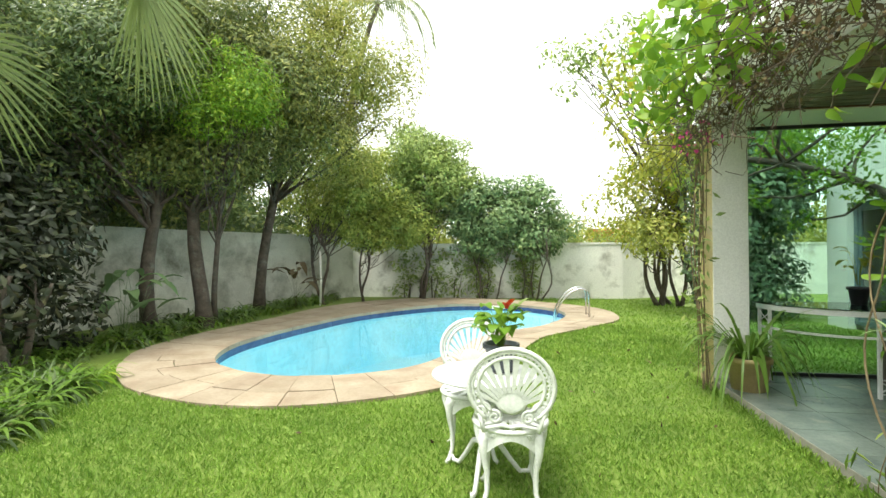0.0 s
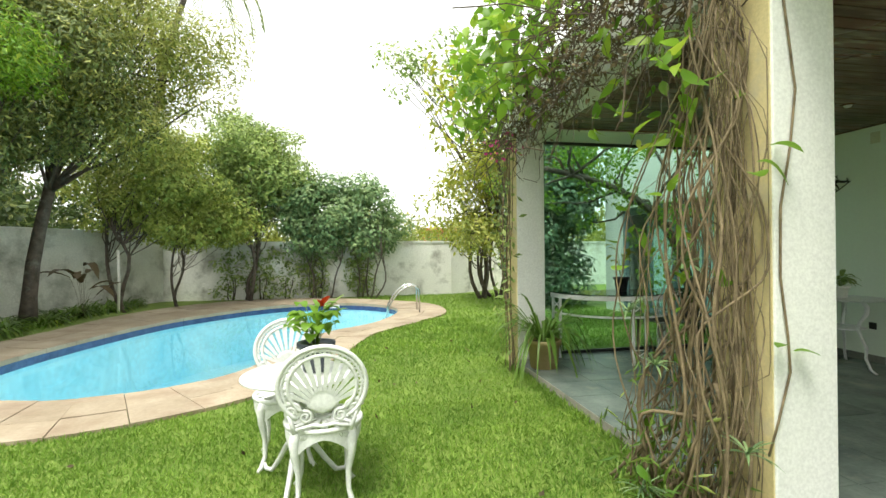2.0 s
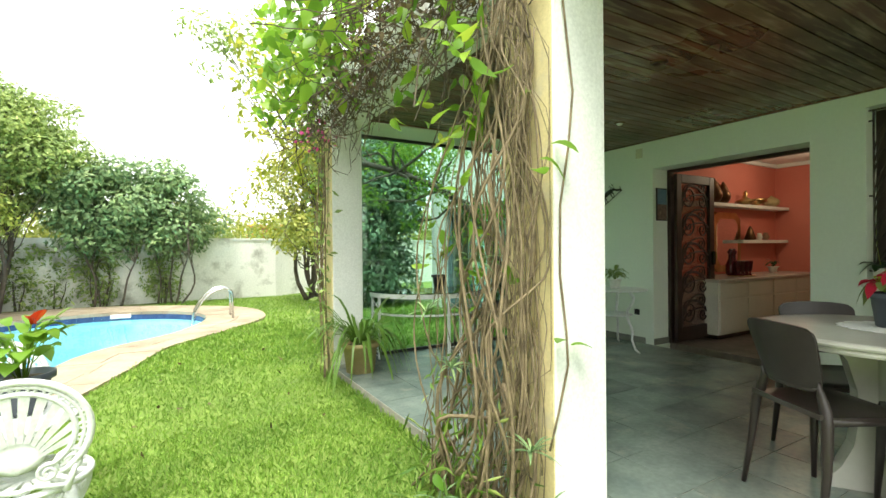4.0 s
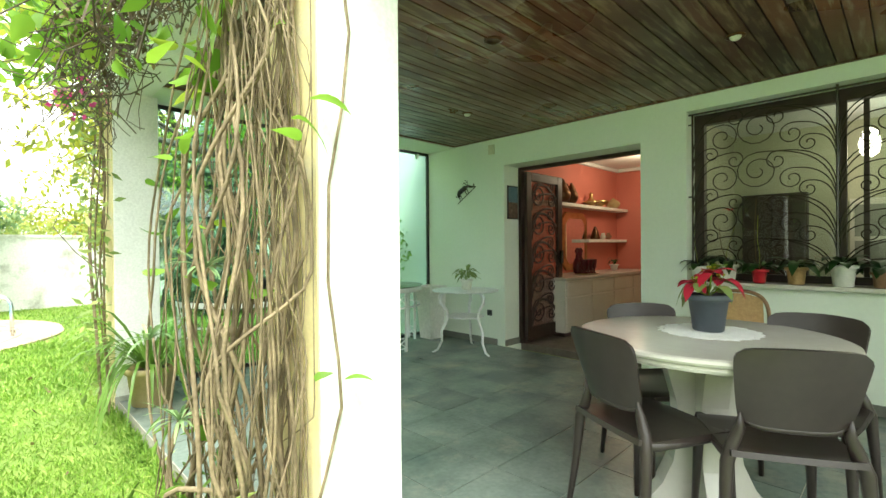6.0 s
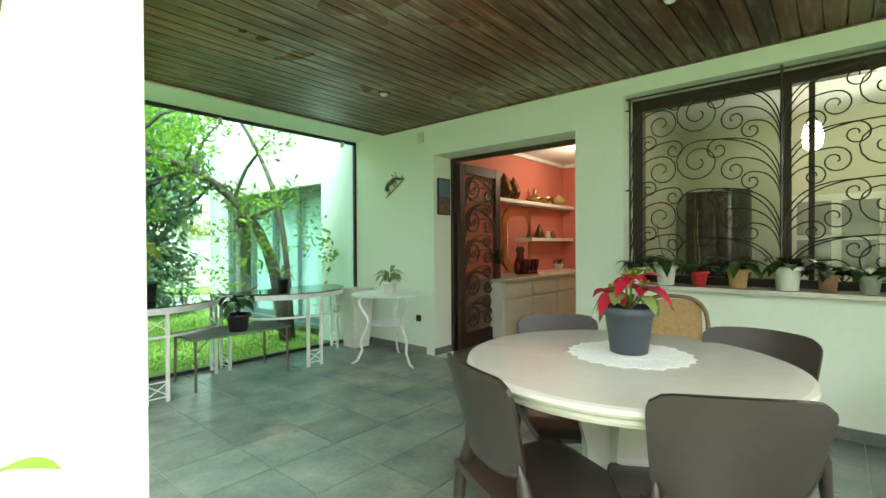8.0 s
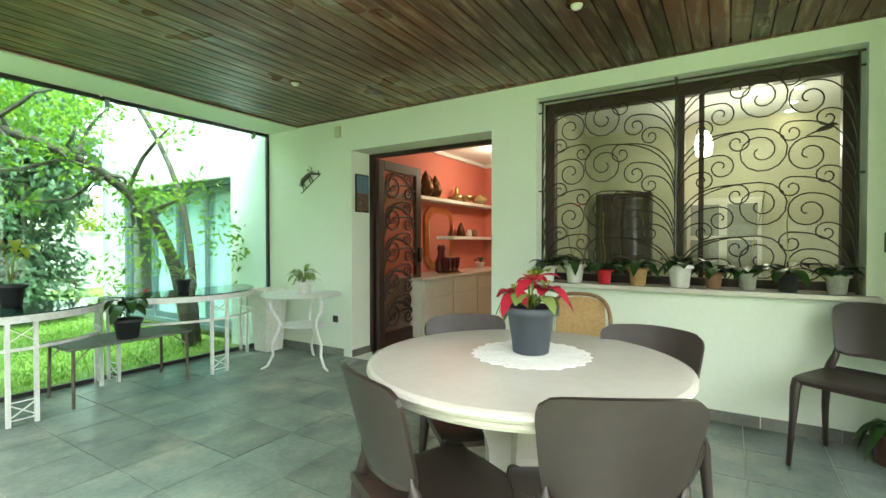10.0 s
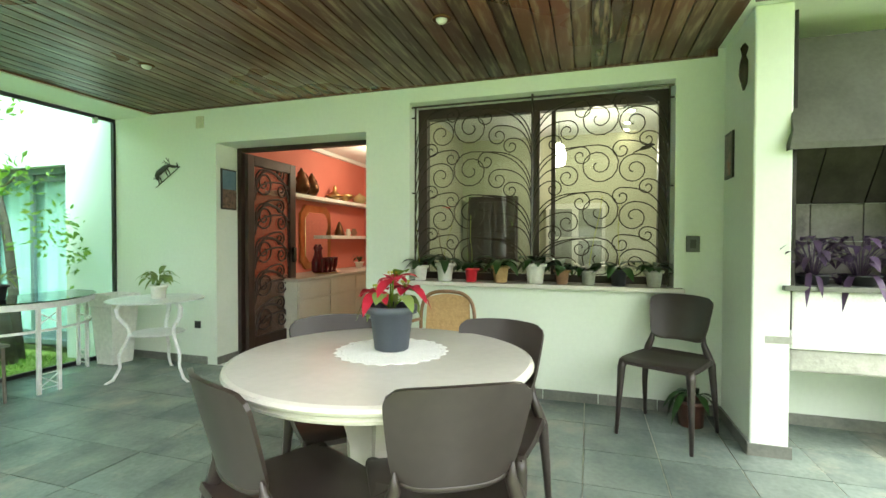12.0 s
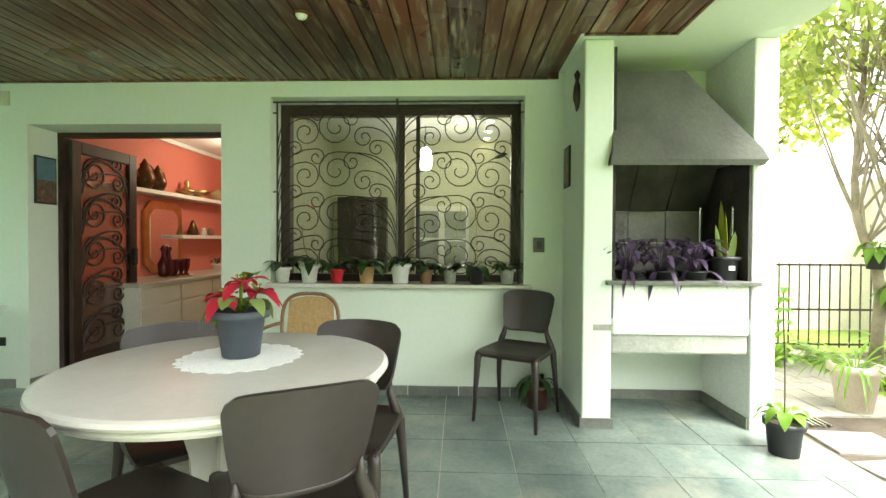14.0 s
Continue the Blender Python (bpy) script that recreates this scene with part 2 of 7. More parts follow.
M_WINGLASS = glass_material("window_glass", (0.9, 0.94, 0.92), 1.4)
M_CLEAR = glass_material("clear_glass", (0.93, 0.95, 0.94))
M_WATER = glass_material("pool_water", (0.9, 0.985, 1.0), 0.6, 0.03)
M_PANEGREY = plain("dim_cabinet_glass", (0.3, 0.31, 0.27), 0.15)
M_SWITCH = plain("dark_grey_switch_plate", (0.08, 0.085, 0.08), 0.4)
M_BEIGEPLASTIC = plain("beige_plastic", (0.6, 0.6, 0.45), 0.5)
M_TILE_IVORY = surface("concrete_paver", (0.27, 0.25, 0.21), (0.36, 0.33, 0.28), 3, 0.9, 30, 0.4, vary=0.12)
M_RUSTIC = surface("dark_bench_wood", (0.10, 0.085, 0.07), (0.17, 0.145, 0.12), 6, 0.7, 40, 0.3)
M_ORANGE = surface("orange_roof_clay", (0.5, 0.2, 0.08), (0.6, 0.28, 0.12), 5, 0.9)

L_LAWN = leaf_material("lawn_grass", (0.13, 0.25, 0.035), (0.25, 0.41, 0.065), (0.4, 0.5, 0.15), 0.6, 0.35)
L_DARK = leaf_material("dark_evergreen_leaf", (0.06, 0.10, 0.045), (0.15, 0.22, 0.08), (0.30, 0.34, 0.11), 0.5, 0.3)
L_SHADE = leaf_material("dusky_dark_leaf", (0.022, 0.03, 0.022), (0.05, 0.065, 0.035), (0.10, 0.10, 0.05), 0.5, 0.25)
L_LIME = leaf_material("soft_yellow_green_leaf", (0.21, 0.28, 0.06), (0.42, 0.49, 0.12), (0.56, 0.58, 0.18), 0.45, 0.3)
L_EVER = leaf_material("evergreen_leaf", (0.09, 0.13, 0.045), (0.22, 0.27, 0.085), (0.42, 0.42, 0.13), 0.5, 0.3)
L_OLIVE = leaf_material("olive_leaf", (0.18, 0.22, 0.05), (0.38, 0.41, 0.10), (0.54, 0.52, 0.16), 0.5, 0.3)
L_MID = leaf_material("mid_green_leaf", (0.17, 0.25, 0.08), (0.33, 0.44, 0.14), (0.48, 0.55, 0.2), 0.5, 0.3)
L_BRIGHT = leaf_material("bright_green_leaf", (0.11, 0.24, 0.025), (0.26, 0.44, 0.05), (0.44, 0.54, 0.07), 0.4, 0.5)
L_YELLOW = leaf_material("yellow_green_leaf", (0.2, 0.25, 0.03), (0.4, 0.43, 0.06), (0.6, 0.55, 0.08), 0.45, 0.48)
L_BLUEGREEN = leaf_material("blue_green_leaf", (0.12, 0.21, 0.1), (0.26, 0.38, 0.18), (0.38, 0.48, 0.24), 0.5, 0.3)
L_DRY = leaf_material("dry_leaf", (0.06, 0.045, 0.025), (0.15, 0.11, 0.06), (0.25, 0.2, 0.11), 0.8, 0.15)
L_POINSETTIA = leaf_material("red_poinsettia_bract", (0.52, 0.015, 0.045), (0.72, 0.04, 0.1), (0.8, 0.16, 0.2), 0.5, 0.3)
L_TEAL = leaf_material("deep_blue_green_leaf", (0.08, 0.145, 0.09), (0.17, 0.265, 0.16), (0.28, 0.36, 0.22), 0.45, 0.25)
L_PINK = leaf_material("magenta_bract", (0.55, 0.03, 0.25), (0.7, 0.08, 0.35), None, 0.5, 0.3)
L_PURPLE = leaf_material("purple_leaf", (0.05, 0.028, 0.075), (0.12, 0.075, 0.16), (0.17, 0.13, 0.2), 0.45, 0.15)
L_PALM = leaf_material("palm_leaflet", (0.12, 0.17, 0.06), (0.26, 0.32, 0.13), (0.5, 0.5, 0.28), 0.35, 0.4)
L_DEEP = leaf_material("deep_green_houseplant_leaf", (0.015, 0.045, 0.012), (0.04, 0.1, 0.025), (0.08, 0.16, 0.04), 0.3, 0.15)
L_SPIDER = leaf_material("arching_strap_leaf", (0.08, 0.17, 0.03), (0.2, 0.32, 0.06), (0.38, 0.44, 0.13), 0.4, 0.35)
L_RED = leaf_material("red_spathe", (0.6, 0.03, 0.01), (0.7, 0.06, 0.02), None, 0.3, 0.2)


# ---- building helpers ----
def empty(name, x=0.0, y=0.0, z=0.0, rz=0.0):
    ob = new(name)
    ob.matrix_basis = pose(x, y, z, 0, 0, rz)
    return ob


def part(name, bm, material, parent=None, label="", smooth=False):
    """Links a bmesh as one mesh object, under a thing or part if one is given."""
    me = bpy.data.meshes.new(name)
    bm.to_mesh(me)
    bm.free()
    if smooth:
        me.polygons.foreach_set("use_smooth", [True] * len(me.polygons))
    me.materials.append(material)
    ob = new(name, me)
    ob.parent = parent
    if label:
        tagged(ob, label)
    return ob


def arrays_part(name, co, faces, material, parent=None, label="", smooth=False):
    """A mesh from numpy arrays: co (n, 3), faces (m, k)."""
    me = bpy.data.meshes.new(name)
    co, faces = np.asarray(co, np.float32), np.asarray(faces, np.int32)
    k = faces.shape[1]
    me.vertices.add(len(co))
    me.vertices.foreach_set("co", co.ravel())
    me.loops.add(faces.size)
    me.loops.foreach_set("vertex_index", faces.ravel())
    me.polygons.add(len(faces))
    me.polygons.foreach_set("loop_start", np.arange(0, faces.size, k, dtype=np.int32))
    if smooth:
        me.polygons.foreach_set("use_smooth", [True] * len(faces))
    me.update(calc_edges=True)
    me.materials.append(material)
    ob = new(name, me)
    ob.parent = parent
    if label:
        tagged(ob, label)
    return ob


def box(bm, x0, x1, y0, y1, z0, z1, bevel=0.0):
    made = bmesh.ops.create_cube(bm, size=1.0, matrix=Matrix.LocRotScale(((x0 + x1) / 2, (y0 + y1) / 2, (z0 + z1) / 2), None, (abs(x1 - x0), abs(y1 - y0), abs(z1 - z0))))
    if bevel:
        edges = list({e for v in made["verts"] for e in v.link_edges})
        bmesh.ops.bevel(bm, geom=edges, offset=bevel, segments=2, affect="EDGES", profile=0.5)
    return bm


def boxes(*rows, bevel=0.0):
    bm = bmesh.new()
    for r in rows:
        box(bm, *r, bevel=bevel)
    return bm


def tube(bm, pts, radii, seg=6, closed=False):
    """A tube along points, with one radius or one for each point."""
    pts = [Vector(p) for p in pts]
    n = len(pts)
    if isinstance(radii, (int, float)):
        radii = [radii] * n
    rings, ref = [], None
    for i, p in enumerate(pts):
        a, b = (pts[i - 1], pts[(i + 1) % n]) if closed else (pts[max(i - 1, 0)], pts[min(i + 1, n - 1)])
        d = (b - a).normalized() if (b - a).length > 1e-9 else Vector((0, 0, 1))
        if ref is None:
            ref = d.orthogonal().normalized()
        ref = (ref - d * ref.dot(d))
        ref = ref.normalized() if ref.length > 1e-6 else d.orthogonal().normalized()
        side = d.cross(ref)
        rings.append([bm.verts.new(p + radii[i] * (math.cos(2 * math.pi * k / seg) * ref + math.sin(2 * math.pi * k / seg) * side)) for k in range(seg)])
    for i in range(n if closed else n - 1):
        r, s = rings[i], rings[(i + 1) % n]
        for k in range(seg):
            bm.faces.new((r[k], r[(k + 1) % seg], s[(k + 1) % seg], s[k]))
    if not closed:
        bm.faces.new(rings[0][::-1])
        bm.faces.new(rings[-1])
    return bm


def lathe(bm, profile, seg=24, x=0.0, y=0.0, z=0.0, squash=1.0):
    """A solid of revolution from (radius, height) rows; closed at both ends."""
    rings = []
    for r, h in profile:
        rings.append([bm.verts.new((x + r * math.cos(2 * math.pi * k / seg), y + squash * r * math.sin(2 * math.pi * k / seg), z + h)) for k in range(seg)])
    for r, s in zip(rings, rings[1:]):
        for k in range(seg):
            bm.faces.new((r[k], r[(k + 1) % seg], s[(k + 1) % seg], s[k]))
    bm.faces.new(rings[0][::-1])
    bm.faces.new(rings[-1])
    return bm


def ring_points(control, count):
    """A smooth closed curve through control points (Catmull-Rom)."""
    c, out, n = [Vector((*p, 0)) for p in control], [], len(control)
    for j in range(count):
        s = j * n / count
        i, f = int(s), s - int(s)
        p0, p1, p2, p3 = (c[(i + k - 1) % n] for k in range(4))
        out.append(0.5 * (2 * p1 + (p2 - p0) * f + (2 * p0 - 5 * p1 + 4 * p2 - p3) * f * f + (3 * p1 - p0 - 3 * p2 + p3) * f ** 3))
    return out


def bezier(p0, p1, p2, p3, n=10):
    p0, p1, p2, p3 = (Vector(p) for p in (p0, p1, p2, p3))
    return [(1 - t) ** 3 * p0 + 3 * (1 - t) ** 2 * t * p1 + 3 * (1 - t) * t * t * p2 + t ** 3 * p3 for t in (k / (n - 1) for k in range(n))]


RNG = np.random.default_rng(7)


def leaves_at(name, places, size, material, parent=None, aspect=0.45, up=0.3, outward=None, label="", droop=0.0, vary=0.5, facing=None):
    """Small pointed leaves, each of two folded triangles pairs, at the given places (n, 3); facing: the way their faces turn."""
    p = np.asarray(places, float)
    n = len(p)
    d = RNG.normal(size=(n, 3))
    if outward is not None:
        d = d * 0.8 + np.asarray(outward)
    d[:, 2] -= droop
    d /= np.linalg.norm(d, axis=1)[:, None] + 1e-9
    s = RNG.normal(size=(n, 3))
    s[:, 2] *= 1 - up
    s -= d * (s * d).sum(1)[:, None]
    s /= np.linalg.norm(s, axis=1)[:, None] + 1e-9
    nrm = np.cross(d, s)
    if facing is not None:
        nrm = np.asarray(facing) + [0, 0, 0.45] + 0.42 * RNG.normal(size=(n, 3))
        nrm /= np.linalg.norm(nrm, axis=1)[:, None] + 1e-9
        d = RNG.normal(size=(n, 3)) - [0, 0, 0.5 + droop]
        d -= nrm * (d * nrm).sum(1)[:, None]
        d /= np.linalg.norm(d, axis=1)[:, None] + 1e-9
        s = np.cross(nrm, d)
    ln = size * (1 - vary / 2 + vary * RNG.random(n))[:, None]
    w = ln * aspect / 2
    co = np.stack([p, p + d * ln * 0.45 + s * w - nrm * ln * 0.06, p + d * ln, p + d * ln * 0.45 - s * w - nrm * ln * 0.06, p + d * ln * 0.5 + nrm * ln * 0.03], 1).reshape(-1, 3)
    base = (np.arange(n) * 5)[:, None]
    faces = np.concatenate([base + [0, 1, 4], base + [1, 2, 4], base + [2, 3, 4], base + [3, 0, 4]], 0)
    return arrays_part(name, co, faces, material, parent, label)


def round_leaves_at(name, places, size, material, parent=None, aspect=0.6, droop=0.6, label="", outward=None):
    """Larger heart shaped leaves, curved along and across, at the given places (n, 3)."""
    p = np.asarray(places, float)
    n = len(p)
    d = RNG.normal(size=(n, 3))
    if outward is not None:
        d = d * 0.7 + np.asarray(outward)
    d[:, 2] -= droop
    d /= np.linalg.norm(d, axis=1)[:, None] + 1e-9
    s = RNG.normal(size=(n, 3))
    s[:, 2] *= 0.5
    s -= d * (s * d).sum(1)[:, None]
    s /= np.linalg.norm(s, axis=1)[:, None] + 1e-9
    nrm = np.cross(d, s)
    ln = size * (0.7 + 0.6 * RNG.random(n))[:, None]
    w = ln * aspect / 2
    co = []
    for t, k in ((0.0, 0.05), (0.08, 0.62), (0.3, 1.0), (0.55, 0.82), (0.8, 0.4), (1.0, 0.02)):
        mid = p + d * ln * t - nrm * ln * (0.28 * t * t)
        for side in (1, 0, -1):
            co.append(mid + s * w * k * side + nrm * w * k * 0.22 * abs(side))
    co = np.stack(co, 1).reshape(-1, 3)
    base = (np.arange(n) * 18)[:, None]
    faces = np.concatenate([base + [3 * i + j, 3 * i + j + 1, 3 * i + j + 4, 3 * i + j + 3] for i in range(5) for j in (0, 1)], 0)
    return arrays_part(name, co, faces, material, parent, label, True)


def clump_places(clumps, per, shell=0.55):
    """Places and outward ways in ellipsoid clumps (x, y, z, rx, ry, rz), thicker near the shell."""
    ps, os = [], []
    for cx, cy, cz, rx, ry, rz in clumps:
        n = max(4, int(per * (rx * ry * rz) ** (2 / 3)))
        d = RNG.normal(size=(n, 3))
        d /= np.linalg.norm(d, axis=1)[:, None]
        r = shell + (1.08 - shell) * RNG.random(n) ** 0.7
        q = d * r[:, None] * [rx, ry, rz]
        ps.append(q + [cx, cy, cz])
        os.append(d)
    return np.concatenate(ps), np.concatenate(os)


def sub_clumps(cx, cy, cz, rx, ry, rz, n, small, seed):
    """Uneven smaller clumps spread over a crown's ellipsoid."""
    g = np.random.default_rng(seed)
    out = []
    for _ in range(n):
        d = g.normal(size=3)
        d /= np.linalg.norm(d)
        r = 0.45 + 0.6 * g.random()
        k = small * (0.6 + 0.8 * g.random())
        out.append((cx + d[0] * rx * r, cy + d[1] * ry * r, cz + d[2] * rz * r, k * 1.15, k * 1.15, k * 0.75))
    return out


def wander(a, b, wob, n, seed):
    """A wavering line from a to b."""
    g = np.random.default_rng(seed)
    a, b = np.array(a, float), np.array(b, float)
    t = np.linspace(0, 1, n)
    off = np.zeros((n, 3))
    for f in (1, 2, 3):
        off += np.sin(t * math.pi * f + g.uniform(0, 6))[:, None] * g.normal(size=3) / f
    off -= off[0] * (1 - t)[:, None] + off[-1] * t[:, None]
    return [Vector(v) for v in a + (b - a) * t[:, None] + wob * off]


def tree(name, label, x, y, trunk_r, clumps, leaf_size, leaf_mat, per, seed, stems=1, base=-0.08, spread=0.15, bark=None, aspect=0.45, fork=0.5, top_at=None, category="tree", droop=0.0):
    """A tapered trunk or several stems, limbs to the clumps and a crown of many leaves."""
    t = empty(name, x, y, base)
    tagged(t, label, category)
    g = np.random.default_rng(seed)
    local = [(cx - x, cy - y, cz - base, a, b, c) for cx, cy, cz, a, b, c in clumps]
    tops = []
    mean_z = sum(c[2] for c in local) / len(local)
    for s in range(stems):
        bm = bmesh.new()
        foot = (g.normal() * spread * (stems > 1), g.normal() * spread * (stems > 1), -0.05)
        pick = local[int(g.integers(len(local)))]
        top = (foot[0] * 2 + pick[0] * 0.16, foot[1] * 2 + pick[1] * 0.16, mean_z * (0.75 + 0.2 * g.random()))
        if top_at:
            top = (top_at[0] - x, top_at[1] - y, top_at[2] - base)
        line = wander(foot, top, (0.05 if top_at else 0.12) * mean_z / 3, 10, seed + s)
        tube(bm, line, [trunk_r * (1.25 if i == 0 else 1.0) * (1 - 0.6 * i / 9) for i in range(10)], 8)
        part("trunk", bm, bark or M_BARK, t, smooth=True)
        tops.append(line)
    for i, c in enumerate(local):
        bm = bmesh.new()
        line = tops[i % stems]
        p = line[min(9, int(4 + 5 * g.random() * (1 + fork) / 1.5))]
        limb = wander(p, c[:3], 0.12, 7, seed * 3 + i)
        tube(bm, limb, [trunk_r * 0.26 * (1 - 0.8 * k / 6) for k in range(7)], 5)
        part("limb", bm, bark or M_BARK, t)
    p, o = clump_places(local, per * 1.7, 0.62)
    leaves_at("crown", p, leaf_size * 1.25, leaf_mat, t, aspect=aspect, droop=droop, facing=o)
    return t


# ---- house, terrace ----
def structure(name, bm, material, label, category="wall", smooth=False):
    return tagged(part(name, bm, material, None, "", smooth), label, category, "", "structure")


wall_h = 3.3
structure("wall_house", boxes(
    (6.0, 6.33, -1.65, -0.075, -0.3, wall_h), (6.0, 6.33, -0.075, 1.99, -0.3, 0.87), (6.0, 6.33, -0.075, 1.99, 2.42, wall_h), (6.0, 6.33, 1.99, 2.4, -0.3, wall_h),
    (6.0, 6.33, 2.4, 4.045, 2.205, wall_h), (6.0, 6.33, 4.045, 5.4, -0.3, wall_h)), M_WALL, "pale green painted terrace wall")
structure("wall_wing", boxes((6.0, 6.33, 5.4, 6.15, -0.3, wall_h), (6.0, 6.33, 6.15, 9.22, 2.09, wall_h), (6.0, 6.33, 9.22, 9.75, -0.3, wall_h), (6.33, 10.2, 9.55, 9.75, -0.3, wall_h)), M_WHITE, "white rendered wall of the house wing")
structure("wall_room_back", boxes((10.0, 10.2, -1.65, 9.55, -0.3, wall_h), (8.55, 8.65, -1.5, 2.2, -0.1, 2.7), (6.33, 10.0, -1.65, -1.5, -0.3, wall_h), (6.33, 10.0, 2.2, 2.28, -0.3, 2.7)), M_ROOMWALL, "beige plastered inner walls")
structure("wall_red", boxes((6.33, 9.97, 4.42, 4.52, -0.02, 2.7)), M_TERRA_WALL, "terracotta red painted wall of the dining room")
structure("wall_dining_end", boxes((9.9, 9.99, 2.29, 4.42, -0.02, 2.7)), M_TERRA_WALL, "terracotta red end wall of the dining room")
structure("cornice", boxes((6.36, 9.9, 4.36, 4.42, 2.56, 2.62), (9.84, 9.9, 2.29, 4.36, 2.56, 2.62), bevel=0.01), M_WHITE, "white plaster cornice under the room ceiling", "trim")
structure("ceiling_rooms", boxes((6.3, 10.1, -1.6, 9.6, 2.62, 2.7)), M_WHITE, "white plastered room ceiling", "ceiling")
structure("floor_rooms", boxes((6.33, 10.1, -1.6, 9.6, -0.1, -0.004)), M_RUSTIC, "dark wooden room floor", "floor")
structure("roof", boxes((2.2, 6.0, -1.65, 5.45, 2.64, 3.0), bevel=0.01), M_WHITE, "white rendered flat roof slab", "roof")
structure("beam_front", boxes((2.24, 2.52, -1.65, 5.40, 2.5, 2.64)), M_WHITE, "white beam along the terrace front", "beam")
structure("soffit", boxes((2.52, 6.0, 4.87, 5.38, 2.535, 2.64), (2.52, 5.215, -1.65, -0.9, 2.59, 2.64), (5.215, 6.0, -1.65, -0.34, 2.6, 2.64)), M_WALL, "pale painted soffit round the plank ceiling", "ceiling")

# plank ceiling
bm = bmesh.new()
pw = 0.109
y = -0.9
while y < 4.86:
    far = 5.215 if y < -0.335 else 6.0
    box(bm, 2.52, far - 0.004, y + 0.005, min(y + pw - 0.005, 4.865), 2.556, 2.59)
    y += pw
box(bm, 2.52, 6.0, 4.845, 4.868, 2.545, 2.6)
box(bm, 5.975, 5.998, -0.335, 4.845, 2.545, 2.6)
box(bm, 5.2, 5.222, -0.9, -0.335, 2.545, 2.6)
box(bm, 2.52, 5.222, -0.915, -0.895, 2.545, 2.6)
box(bm, 2.52, 5.215, -0.9, -0.337, 2.592, 2.638)
box(bm, 2.52, 6.0, -0.335, 4.86, 2.592, 2.638)
structure("ceiling", bm, M_PLANK, "dark varnished wooden plank ceiling", "ceiling")

# pillars: white to the walk, yellowed to the garden
def pillar(y0, y1):
    p = empty("pillar", 2.4, (y0 + y1) / 2, 0)
    tagged(p, "white painted square masonry pillar of the terrace", "pillar", "terrace pillars", "structure")
    h = (y1 - y0) / 2
    part("shaft", boxes((-0.155, 0.165, -h, h, -0.12, 2.5), bevel=0.008), M_WHITE, p)
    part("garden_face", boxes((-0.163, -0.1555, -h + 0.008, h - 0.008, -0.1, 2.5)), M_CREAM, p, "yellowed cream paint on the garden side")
    part("plinth", boxes((-0.16, 0.172, -h - 0.007, h + 0.007, -0.12, 0.04), bevel=0.004), M_CEMENT, p)
    return p


pillar(1.867, 2.2)
pillar(5.06, 5.385)

# glass wall
glass = empty("window_1", 4.3, 5.4, 0)
tagged(glass, "frameless green tinted glass wall of the terrace", "glass wall", "", "structure")
for a, b in ((-1.735, -0.012), (-0.006, 1.68)):
    g = part("pane", boxes((a, b, -0.005, 0.005, 0.03, 2.5)), M_GLASS, glass)
    g.visible_shadow = False
part("bottom_rail", boxes((-1.735, 1.7, -0.018, 0.018, 0.0, 0.035)), M_BLACK, glass, "black aluminium bottom rail")
part("top_rail", boxes((-1.735, 1.7, -0.018, 0.018, 2.5, 2.535)), M_BLACK, glass, "black aluminium top rail")
part("side_rail", boxes((1.675, 1.7, -0.02, 0.02, 0.035, 2.5)), M_BLACK, glass, "black aluminium side rail")
for a in (-0.02, 1.49):
    part("clamp", boxes((a - 0.02, a + 0.02, -0.03, 0.012, 2.44, 2.51), bevel=0.005), M_STEEL, glass, "steel glass clamp")

# barbecue piers and niche
structure("pier_1", boxes((5.385, 6.0, -0.58, -0.385, -0.1, 2.6), bevel=0.012), M_WALL, "pale green painted masonry pier beside the barbecue", "pier")
structure("pier_2", boxes((5.385, 6.0, -1.65, -1.49, -0.1, 2.6), bevel=0.012), M_WHITE, "white painted masonry pier at the terrace end", "pier")

# baseboards of slate
base = empty("baseboard")
tagged(base, "grey slate skirting along the terrace wall", "baseboard", "", "structure")
y = -0.385
while y < 5.3:
    y2 = min(y + 0.413, 5.36)
    if not (y2 > 2.4 and y < 4.045):
        part("skirting_tile", boxes((5.982, 5.9985, y + 0.003, y2 - 0.003, 0.0, 0.075)), M_SKIRT, base)
    y = y2
for x0, x1, yy in ((5.385, 5.68, -0.37), (5.683, 5.98, -0.37)):
    part("skirting_tile", boxes((x0, x1, yy - 0.014, yy, 0.0, 0.075)), M_SKIRT, base)
part("skirting_tile", boxes((5.372, 5.384, -0.592, -0.372, 0.0, 0.07)), M_SKIRT, base)
part("skirting_tile", boxes((5.985, 5.999, -1.488, -0.582, 0.0, 0.075)), M_SKIRT, base)
part("skirting_tile", boxes((5.4, 5.98, -1.489, -1.476, 0.0, 0.075)), M_SKIRT, base)
for a, b in ((6.0, 6.3),):
    part("skirting_tile", boxes((a, b, 4.032, 4.044, 0.0, 0.075)), M_SKIRT, base)

# sill and window frame
structure("window_sill", boxes((5.93, 6.2, -0.135, 2.01, 0.872, 0.905), bevel=0.006), M_MARBLE, "pale marble window sill", "sill")
win = empty("window_2", 6.22, 0.957, 0.905)
tagged(win, "large dark framed sliding window behind wrought iron scrolls", "window", "", "structure")
part("window_frame", boxes((0.0, 0.08, -1.032, -0.95, 0, 1.513), (0.0, 0.08, 0.95, 1.032, 0, 1.513), (0.0, 0.08, -0.95, 0.95, 1.42, 1.513), (0.0, 0.08, -0.95, 0.95, 0, 0.06)), M_DARKWOOD, win)
part("mullion", boxes((-0.01, 0.03, -0.045, 0.015, 0.06, 1.42), bevel=0.004), M_DARKWOOD, win)
